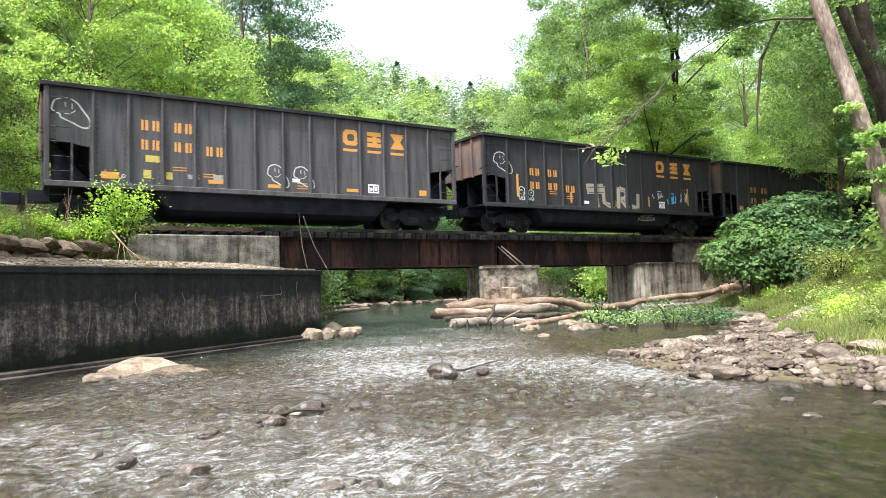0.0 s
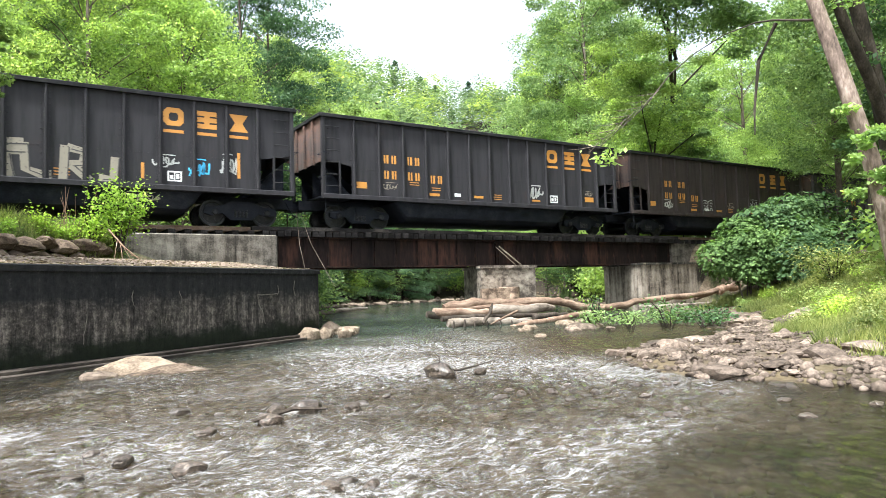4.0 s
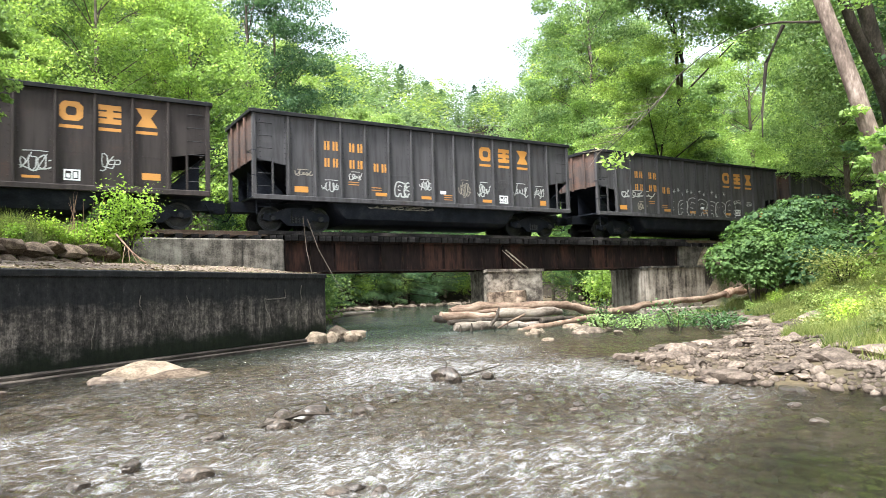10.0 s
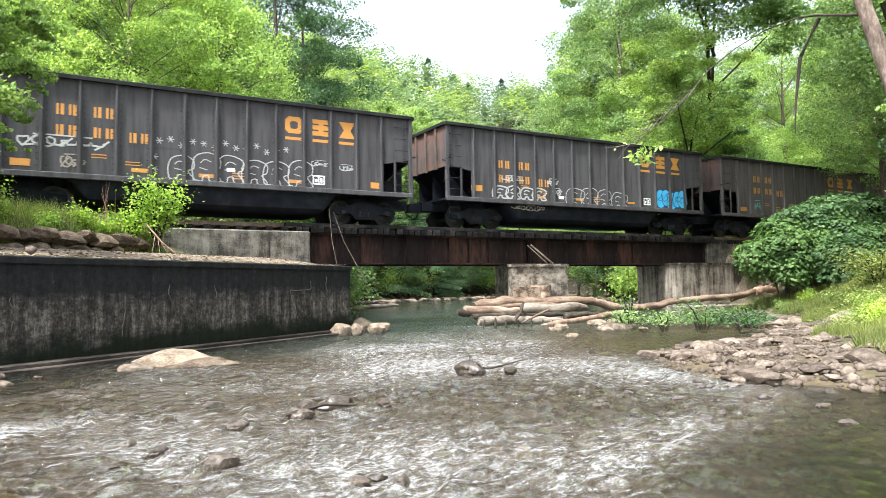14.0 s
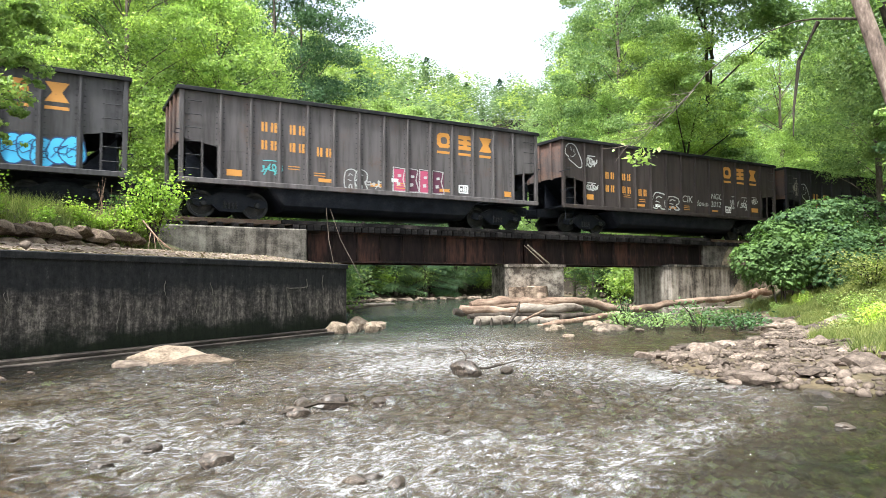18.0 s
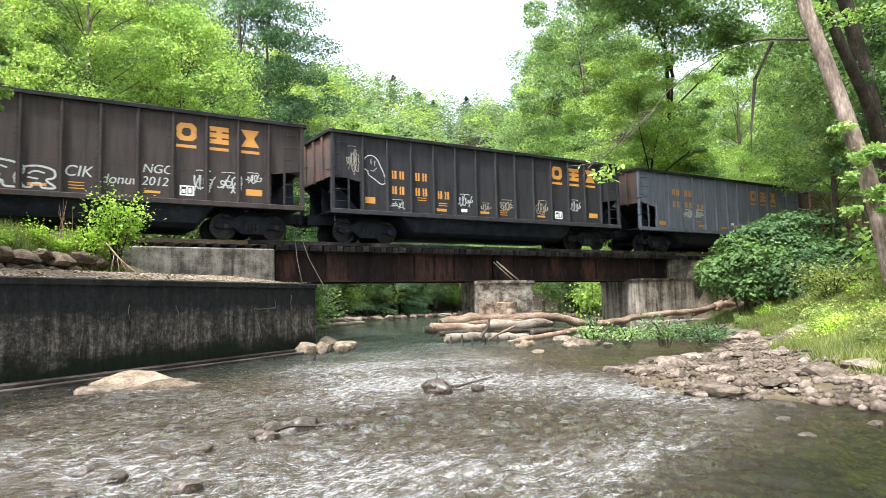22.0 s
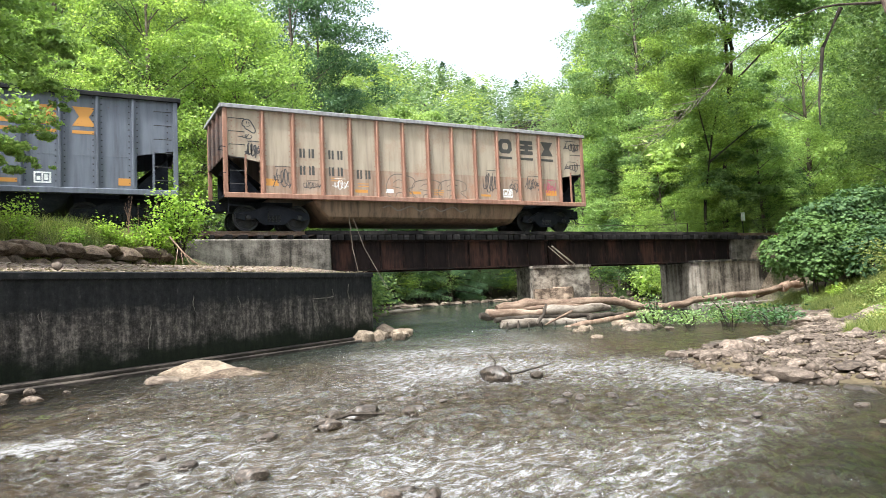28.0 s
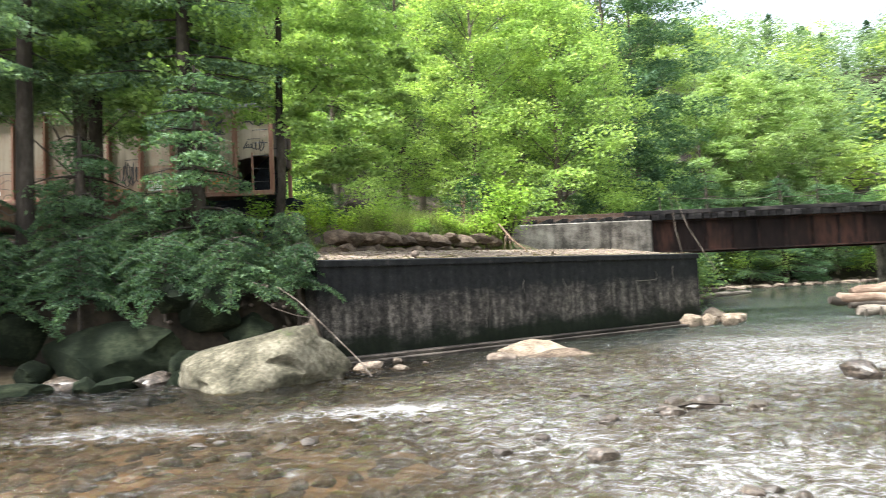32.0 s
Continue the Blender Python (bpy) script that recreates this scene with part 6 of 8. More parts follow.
def crown_points(rng, n, height, radius, base, lobes=62):
    """Leaf places: clumps round the ends of limbs, thicker outside than inside."""
    cs = []
    for k in range(lobes):
        a = k * 2.4 + rng.uniform(-0.4, 0.4)
        u = (k + 0.5) / lobes
        z = base + (height - base) * (0.08 + 0.88 * u)
        rr = radius * (0.35 + 0.6 * math.sin(math.pi * min(1, 0.18 + u * 0.82)) ** 0.8) * rng.uniform(0.55, 1.0)
        if u > 0.9:
            rr *= 0.35
        cs.append((rr * math.cos(a), rr * math.sin(a), z, radius * rng.uniform(0.13, 0.27)))
    cs = np.array(cs)
    pick = rng.integers(0, lobes, n)
    d = rng.normal(size=(n, 3))
    d /= np.linalg.norm(d, axis=1)[:, None]
    rad = cs[pick, 3] * (rng.uniform(0.2, 1.0, n) ** 0.38) * (1 + 0.25 * rng.normal(size=n) * 0.6)
    p = cs[pick, :3] + d * rad[:, None] * np.array([1.3, 1.3, 0.62])
    # layered sprays: squeeze leaves into flat shelves
    shelf = np.round(p[:, 2] / 0.55) * 0.55
    p[:, 2] = p[:, 2] * 0.8 + shelf * 0.2 - 0.05 * np.hypot(p[:, 0], p[:, 1]) * 0.4
    return p, cs


def tree_kind(kind):
    if kind in TREE_MESH:
        return TREE_MESH[kind]
    name, seed, height_m, radius, base, n, leaf, mat, up = kind
    rng = np.random.default_rng(seed)
    p, cs = crown_points(rng, int(n * 1.45), height_m, radius, base)
    crown = leaves("crown", p, leaf * 0.8, M[mat], rng, up)
    g = Geo()
    g.tube([(0, 0, -0.5), (0.05, 0.02, height_m * 0.3), (0.15, -0.1, height_m * 0.6), (0.1, 0.1, height_m * 0.93)], [0.19, 0.15, 0.09, 0.02], 9)
    for x, y, z, r in cs[::2]:
        z0 = max(base * 0.8, z - r * 1.6 - 0.6)
        g.tube([(0.08, 0, z0), (x * 0.5, y * 0.5, (z0 + z) / 2 + 0.2), (x, y, z)], [0.032, 0.022, 0.006], 5)
    TREE_MESH[kind] = (crown, g.mesh("trunk", M["bark"], True))
    return TREE_MESH[kind]


def plant_tree(kind, x, y, scale, turn, label, z=None, group="woodland trees"):
    crown, trunk = tree_kind(kind)
    t = thing("tree", label, "tree", pose(x, y, (ground_at(x, y) if z is None else z) - 0.1, 0, 0, turn) @ Matrix.Diagonal((scale, scale, scale * 1.0, 1)), group=group)
    part("trunk", trunk, None, t)
    part("crown", crown, None, t)
    return t


OAK = ("oak", 1, 17.0, 4.6, 3.0, 30000, 0.168, "leaf", 0.45)
MAPLE = ("maple", 2, 15.0, 4.2, 1.8, 29000, 0.16, "leaf_light", 0.45)
POPLAR = ("poplar", 3, 21.0, 3.9, 4.0, 30000, 0.172, "leaf", 0.4)
LINDEN = ("linden", 4, 12.0, 3.8, 0.8, 27000, 0.155, "leaf_light", 0.5)
YELLOW = ("locust", 5, 13.0, 3.9, 1.0, 20000, 0.24, "leaf_pale", 0.5)
BLUE = ("cucumber", 7, 20.0, 3.8, 1.5, 29000, 0.172, "leaf_blue", 0.45)
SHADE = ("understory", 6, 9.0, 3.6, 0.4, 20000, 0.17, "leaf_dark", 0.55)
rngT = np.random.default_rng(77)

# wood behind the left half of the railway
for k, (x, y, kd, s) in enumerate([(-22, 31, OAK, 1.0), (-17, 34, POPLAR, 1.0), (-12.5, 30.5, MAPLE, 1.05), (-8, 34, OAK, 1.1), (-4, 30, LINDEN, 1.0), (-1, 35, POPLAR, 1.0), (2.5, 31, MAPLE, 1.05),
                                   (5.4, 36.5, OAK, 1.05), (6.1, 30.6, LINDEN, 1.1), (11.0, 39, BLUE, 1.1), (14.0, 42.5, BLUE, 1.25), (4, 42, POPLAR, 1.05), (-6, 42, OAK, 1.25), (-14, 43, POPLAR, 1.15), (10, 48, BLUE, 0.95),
                                   # oaks at (-14.8, 12.2) and (-18, 13.5) are added to shade the boulder bank
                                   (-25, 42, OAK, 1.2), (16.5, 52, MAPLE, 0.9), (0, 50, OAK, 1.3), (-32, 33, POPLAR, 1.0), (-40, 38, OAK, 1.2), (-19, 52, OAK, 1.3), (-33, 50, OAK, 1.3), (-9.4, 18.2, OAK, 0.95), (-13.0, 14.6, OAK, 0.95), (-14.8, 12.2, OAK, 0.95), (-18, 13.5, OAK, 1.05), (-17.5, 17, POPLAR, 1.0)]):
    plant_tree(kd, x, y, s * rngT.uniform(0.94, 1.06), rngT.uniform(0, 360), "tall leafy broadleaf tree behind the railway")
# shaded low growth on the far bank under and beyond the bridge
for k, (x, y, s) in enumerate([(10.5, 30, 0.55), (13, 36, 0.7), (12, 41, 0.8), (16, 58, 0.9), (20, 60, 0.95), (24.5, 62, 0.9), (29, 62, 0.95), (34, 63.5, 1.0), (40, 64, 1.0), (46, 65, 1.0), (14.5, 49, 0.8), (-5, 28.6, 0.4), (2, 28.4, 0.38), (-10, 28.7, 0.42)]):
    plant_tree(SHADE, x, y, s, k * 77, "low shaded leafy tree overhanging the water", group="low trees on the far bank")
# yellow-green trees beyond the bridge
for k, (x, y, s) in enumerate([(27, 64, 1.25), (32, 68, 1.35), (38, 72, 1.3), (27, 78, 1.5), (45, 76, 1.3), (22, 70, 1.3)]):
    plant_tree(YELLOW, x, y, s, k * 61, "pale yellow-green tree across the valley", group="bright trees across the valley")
# wood on the right bank, both sides of the railway
for k, (x, y, kd, s) in enumerate([(34.3, 34, POPLAR, 1.3), (37.2, 40.5, POPLAR, 1.2), (39.4, 36.6, OAK, 1.5), (38.0, 38.5, MAPLE, 1.45), (37, 33.5, OAK, 1.05), (33.5, 34.5, MAPLE, 1.05), (33.5, 40, OAK, 1.0), (41, 36, POPLAR, 1.0), (45, 29, MAPLE, 1.1), (50, 36, OAK, 1.15), (44, 44, OAK, 1.1),
                                   (38.5, 48, MAPLE, 0.95), (53, 28, POPLAR, 1.1), (60, 34, OAK, 1.25), (40, 20, OAK, 1.0), (46, 19.5, MAPLE, 1.1), (36, 16.5, POPLAR, 0.9), (52, 14, OAK, 1.2), (43, 10, MAPLE, 1.1), (34, 8.5, OAK, 1.0),
                                   # trees from (23, 2.5) to (27, -6) are added out of view to darken reflections
                                   (30, 2, OAK, 1.1), (62, 22, OAK, 1.3), (38, -4, OAK, 1.2), (28, -10, MAPLE, 1.2), (55, 48, POPLAR, 1.1), (49, 56, MAPLE, 1.0), (23, 2.5, OAK, 0.9), (26, 6.5, OAK, 0.9), (27, 0, MAPLE, 1.0), (21.5, -4, OAK, 1.0), (27, -6, OAK, 1.0), (29.5, 10.8, OAK, 1.25), (31.5, 13.8, POPLAR, 1.15)]):
    plant_tree(kd, x, y, s * rngT.uniform(0.94, 1.06), rngT.uniform(0, 360), "tall leafy tree on the far side of the stream")
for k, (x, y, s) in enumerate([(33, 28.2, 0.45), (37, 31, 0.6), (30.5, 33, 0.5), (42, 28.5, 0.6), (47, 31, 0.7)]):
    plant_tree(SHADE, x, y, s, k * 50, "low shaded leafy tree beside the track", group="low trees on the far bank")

for k, (x, y, s) in enumerate([(31.0, 28.6, 0.55), (34.6, 28.0, 0.6), (38.6, 28.2, 0.7), (43.5, 28.0, 0.75), (49, 28.4, 0.8), (33.0, 31.5, 0.85), (41, 31.5, 0.9)]):
    plant_tree(LINDEN, x, y, s, k * 83, "bright young leafy tree beside the track", group="young trees beside the track")

# far woods on the valley sides
def far_woods(n, xr, yr, seed, label, keep, per, leaf, tones=("leaf_far", "leaf_far_yellow", "leaf_far_green", "leaf_far_blue")):
    rng = np.random.default_rng(seed)
    cen = []
    while len(cen) < n:
        x, y = rng.uniform(*xr), rng.uniform(*yr)
        if keep(x, y):
            cen.append((x, y, ground_at(x, y), rng.uniform(3.2, 6.2)))
    cen = np.array(cen)
    kind = rng.choice(len(tones), n, p=np.array([0.34, 0.2, 0.3, 0.16])[:len(tones)] / np.sum(np.array([0.34, 0.2, 0.3, 0.16])[:len(tones)]))
    for q, tone in enumerate(tones):
        c = cen[kind == q]
        m = len(c)
        idx = np.repeat(np.arange(m), per)
        d = rng.normal(size=(m * per, 3))
        d /= np.linalg.norm(d, axis=1)[:, None]
        if "blue" in tone:
            # pointed conifers
            u = rng.random(m * per) ** 0.7
            rad = (1 - u) ** 0.6 * 0.95 * c[idx, 3] * rng.uniform(0.5, 1.0, m * per) * (0.75 + 0.25 * np.sin(u * 34 + idx))
            p = np.stack([d[:, 0] * rad, d[:, 1] * rad, u * c[idx, 3] * 1.75 - 0.6 * c[idx, 3]], 1)
        else:
            d[:, 2] = np.abs(d[:, 2]) * 1.5 - 0.35
            lump = 1 + 0.24 * np.sin(d[:, 0] * 5 + idx) * np.cos(d[:, 1] * 6 + idx * 2) + 0.1 * np.sin(d[:, 2] * 11 + idx)
            p = d * (c[idx, 3] * lump * rng.uniform(0.74, 1.04, m * per))[:, None]
            p[:, 2] *= 1.15
        p += np.stack([c[idx, 0], c[idx, 1], c[idx, 2] + c[idx, 3] * 1.5], 1)
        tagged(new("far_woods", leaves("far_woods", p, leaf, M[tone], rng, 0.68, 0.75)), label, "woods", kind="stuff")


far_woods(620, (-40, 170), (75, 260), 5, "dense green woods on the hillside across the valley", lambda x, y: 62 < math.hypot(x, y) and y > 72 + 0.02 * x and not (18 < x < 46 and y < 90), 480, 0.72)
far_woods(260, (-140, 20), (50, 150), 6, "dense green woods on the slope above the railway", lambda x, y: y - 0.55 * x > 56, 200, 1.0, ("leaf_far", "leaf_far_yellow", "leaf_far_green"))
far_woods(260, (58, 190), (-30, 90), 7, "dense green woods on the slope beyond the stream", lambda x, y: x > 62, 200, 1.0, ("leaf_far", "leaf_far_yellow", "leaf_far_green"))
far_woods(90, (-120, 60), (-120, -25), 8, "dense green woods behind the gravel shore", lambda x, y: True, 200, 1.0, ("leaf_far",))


# leaning trees on the right bank
def lean_tree(pts, radii, label, limbs, leaf_at, seed, mat="leaf", leafn=2600, leaf=0.17):
    rng = np.random.default_rng(seed)
    t = thing("tree", label, "tree", group="leaning trees on the bank")
    part("trunk", Geo().tube(pts, radii, 12), M["flaky_bark" if "flaking" in label else "bark_dark"], t, "", True)
    for lp, lr in limbs:
        part("limb", Geo().tube(lp, lr, 7), M["bark_dark"], t, "", True)
    cs = []
    for (cx, cy, cz, r, n) in leaf_at:
        # each clump is a handful of flat sprays round its middle
        m = max(3, int(r * 7))
        mid = rng.normal(size=(m, 3)) * np.array([0.55, 0.55, 0.36]) * r
        pick = rng.integers(0, m, n)
        d = rng.normal(size=(n, 3))
        d /= np.linalg.norm(d, axis=1)[:, None]
        own = r * rng.uniform(0.22, 0.46, m)
        p = np.array([cx, cy, cz]) + mid[pick] + d * (own[pick] * rng.uniform(0.1, 1.0, n) ** 0.5)[:, None] * np.array([1.3, 1.3, 0.5])
        cs.append(p)
    if cs:
        part("crown", leaves("crown", np.concatenate(cs), leaf, M[mat], rng, 0.5), None, t)
    return t


lean_tree([(18.6, 8.0, 1.6), (18.3, 8.2, 3.8), (18.0, 8.7, 6.4), (17.75, 9.25, 8.9), (17.4, 9.8, 12.5)], [0.25, 0.22, 0.20, 0.18, 0.13], "tall leaning tree with flaking pale bark",
          [([(17.6, 9.5, 10.5), (15.5, 11, 11.2), (13.2, 12.6, 11.0)], [0.09, 0.06, 0.03]), ([(17.1, 9.9, 8.2), (16.7, 10.2, 7.2), (16.55, 10.3, 5.9), (16.5, 10.3, 5.2)], [0.06, 0.05, 0.03, 0.015])],
          [(17.6, 10.6, 12.5, 1.6, 2000), (18.6, 8.6, 9.6, 1.2, 900), (17.3, 8.0, 4.5, 0.55, 260), (17.9, 8.0, 3.6, 0.7, 380), (18.4, 8.1, 5.0, 0.8, 420), (16.9, 7.9, 3.9, 0.45, 160)], 31, "leaf_light", 0, 0.14)
lean_tree([(22.6, 9.5, 2.6), (21.3, 9.2, 5.6), (20.0, 9.0, 6.9), (18.9, 9.05, 8.3), (17.9, 9.3, 11.0)], [0.20, 0.18, 0.16, 0.14, 0.10], "dark leaning tree behind the pale one", [], [(19.5, 9.5, 13, 2.0, 1500)], 32)
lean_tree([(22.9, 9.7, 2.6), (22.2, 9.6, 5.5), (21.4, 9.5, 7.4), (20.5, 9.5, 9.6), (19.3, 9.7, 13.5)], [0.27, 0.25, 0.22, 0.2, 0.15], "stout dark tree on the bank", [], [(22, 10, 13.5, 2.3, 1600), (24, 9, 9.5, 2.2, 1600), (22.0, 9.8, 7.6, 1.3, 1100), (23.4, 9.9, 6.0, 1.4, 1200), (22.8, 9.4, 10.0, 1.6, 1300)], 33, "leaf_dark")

lean_tree([(17.2, 5.6, 1.7), (17.1, 5.9, 3.4), (16.9, 6.4, 5.2)], [0.05, 0.035, 0.015], "young sapling with bright leaf sprays",
          [([(17.1, 5.9, 3.2), (16.9, 6.9, 3.7)], [0.015, 0.006]), ([(17.05, 6.0, 3.8), (16.6, 7.2, 4.3)], [0.015, 0.006])], [(16.9, 7.0, 3.6, 0.7, 260), (16.6, 7.3, 4.4, 0.7, 260), (17.0, 6.8, 2.8, 0.6, 200), (16.9, 6.6, 5.2, 0.8, 280)], 36, "leaf_light", 0, 0.14)

lean_tree([(33.0, 28.2, 2.8), (32.6, 27.6, 6.0), (31.6, 26.0, 9.5), (30.4, 24.0, 12.0)], [0.10, 0.08, 0.06, 0.03], "leafy tree that spreads its crown over the track",
          [([(31.8, 26.4, 8.8), (29.0, 24.6, 10.6), (26.5, 22.6, 11.4)], [0.05, 0.035, 0.012]), ([(32.0, 26.6, 8.2), (33.4, 24.6, 10.0)], [0.06, 0.03])],
          [(27.2, 23.6, 11.4, 1.9, 5600), (30.0, 25.2, 11.4, 2.2, 6800), (33.0, 26.5, 10.4, 2.2, 6800), (30.0, 27.6, 9.4, 1.8, 5000), (34.5, 28.0, 8.6, 1.9, 5000), (25.6, 22.5, 12.4, 1.7, 4200), (28.5, 24.0, 13.2, 2.1, 5400), (32.2, 27.0, 6.4, 1.5, 3600), (33.6, 27.4, 5.4, 1.3, 2600)], 38, "leaf_light", 0, 0.135)
# clumps above z 15 are added out of view to shade the train
lean_tree([(35.5, 28.6, 2.8), (35.2, 28.2, 8.0), (33.6, 26.0, 13.0), (30.5, 23.2, 17.0)], [0.13, 0.115, 0.09, 0.05], "tall tree with high boughs added out of view to shade the track",
          [([(34.0, 26.5, 12.0), (29.5, 23.0, 15.4), (25.0, 21.4, 16.8), (21.5, 20.6, 17.4)], [0.12, 0.09, 0.06, 0.02]), ([(32.6, 25.0, 14.4), (28.0, 23.0, 17.5), (25.0, 22.6, 18.6)], [0.1, 0.06, 0.02]), ([(33.8, 26.2, 12.8), (34.0, 22.6, 15.0)], [0.07, 0.03])],
          [(21.3, 20.6, 17.2, 2.2, 3600), (23.6, 20.8, 16.6, 2.3, 4200), (26.0, 21.0, 16.0, 2.4, 4200), (28.4, 21.0, 16.2, 2.5, 4200), (30.8, 21.0, 16.0, 2.6, 4200), (33.2, 21.5, 15.4, 2.6, 4200), (24.8, 22.6, 18.3, 2.2, 3000), (28.0, 22.6, 18.0, 2.4, 3200), (22.6, 19.2, 18.6, 2.2, 3000), (31.5, 18.8, 17.8, 2.5, 3200), (34.6, 27.6, 7.2, 1.7, 4200), (36.3, 27.8, 9.4, 1.9, 4600), (34.2, 26.8, 10.8, 1.9, 4600), (35.0, 27.0, 13.0, 2.0, 4600), (36.0, 27.6, 6.0, 1.4, 3000)], 39, "leaf", 0, 0.19)
# thin dead branch that reaches out from the pale trunk, a leaf spray at its tip
hb = thing("hanging_branch", "bare grey branch with a small leaf spray at its tip", "branch")
rngB = np.random.default_rng(4)
part("stem", Geo().tube([(17.92, 9.2, 8.2), (16.76, 9.78, 8.18), (16.2, 9.92, 8.06), (15.1, 10.1, 7.6), (14.2, 10.3, 7.05), (13.4, 10.45, 6.45), (12.75, 10.5, 5.8), (12.35, 10.5, 5.45), (11.9, 10.55, 5.1), (11.5, 10.55, 4.83), (11.06, 10.58, 4.49), (10.58, 10.64, 4.27)],
                        [0.04, 0.03, 0.02, 0.014, 0.012, 0.015, 0.014, 0.012, 0.01, 0.008, 0.006, 0.003], 6), M["bark_dark"], hb)
for k in range(16):
    t0 = Vector((13.0 - 0.15 * k, 10.5, 6.0 - 0.105 * k))
    side = 1 if k % 2 else -1
    ln = 0.45 + 0.35 * rngB.random()
    mid = t0 + Vector((-0.45 * ln, 0.1 * side, ln * (0.10 * side - 0.2)))
    tip = t0 + Vector((-ln, 0.25 * side, ln * (0.3 * side - 0.45)))
    part("twig", Geo().tube([t0, mid, tip], [0.009, 0.006, 0.002], 4), M["bark"], hb)
    part("twig", Geo().tube([mid, mid + Vector((-0.22, -0.1 * side, -0.16 * side))], [0.005, 0.002], 4), M["bark"], hb)
pp = np.array([11.2, 10.55, 4.22]) + rngB.normal(size=(80, 3)) * np.array([0.2, 0.15, 0.13])
part("leaf_spray", leaves("leaf_spray", pp, 0.13, M["leaf_light"], rngB, 0.5), None, hb)["kind"] = "stuff"


# hemlocks and shrubs at the downstream end of the left bank
def hemlock(x, y, hgt, seed, label, base=1.5, mat="needles_light", scale=1.0):
    rng = np.random.default_rng(seed)
    t = thing("hemlock_tree", label, "tree", pose(x, y, ground_at(x, y) - 0.1) @ Matrix.Diagonal((scale, scale, scale, 1)), group="hemlocks on the bank")
    part("trunk", Geo().tube([(0, 0, -0.3), (0.03, 0.02, hgt * 0.5), (0, 0, hgt)], [0.20, 0.15, 0.03], 9), M["bark_dark"], t, "", True)
    pts = []
    z = base
    while z < hgt:
        for k in range(3):
            a = rng.uniform(0, 6.28)
            ln = (1.0 - 0.75 * (z - base) / (hgt - base)) * rng.uniform(1.6, 2.9)
            tip = Vector((ln * math.cos(a), ln * math.sin(a), z - 0.22 * ln))
            part("limb", Geo().tube([(0, 0, z), tip * 0.5 + Vector((0, 0, z * 0.5 + 0.08)), tip], [0.03, 0.018, 0.005], 4), M["bark_dark"], t)
            n = int(260 * ln)
            u = rng.uniform(0.15, 1.0, n)
            side = rng.normal(size=n) * 0.30 * (1.1 - 0.4 * u)
            px = u * tip.x - math.sin(a) * side
            py = u * tip.y + math.cos(a) * side
            pz = z + (tip.z - z) * u - 0.3 * np.abs(side) - 0.28 * rng.random(n) ** 2
            pts.append(np.stack([px, py, pz], 1))
        z += 0.42
    part("needles", leaves("needles", np.concatenate(pts), 0.105, M[mat], rng, 0.4, 0.4), None, t)
    return t


for k, (x, y, hh) in enumerate([(-8.6, 14.3, 13), (-8.4, 17.0, 14), (-5.7, 15.6, 12), (-11.5, 15.5, 13), (-13.5, 18.5, 14), (-10.5, 20.5, 13)]):
    hemlock(x, y, hh, 50 + k, "dark drooping hemlock on the shaded bank", 5.0)
for k, (x, y, sc) in enumerate([(22.0, 57.6, 1.5), (25.6, 59.4, 1.6), (29.6, 60.6, 1.5), (33.6, 61.6, 1.6), (37.8, 62.6, 1.5), (19.0, 55.8, 1.4)]):
    hemlock(x, y, 6.5, 150 + k, "dark hemlock drooping over the far shore", 0.7, "leaf_blue", sc)
for k, (x, y, hh) in enumerate([(-5.1, 14.6, 5.0), (-7.6, 14.6, 3.6)]):
    hemlock(x, y, hh, 57 + k, "dense dark young hemlock on the bank", 0.6, "leaf_blue")
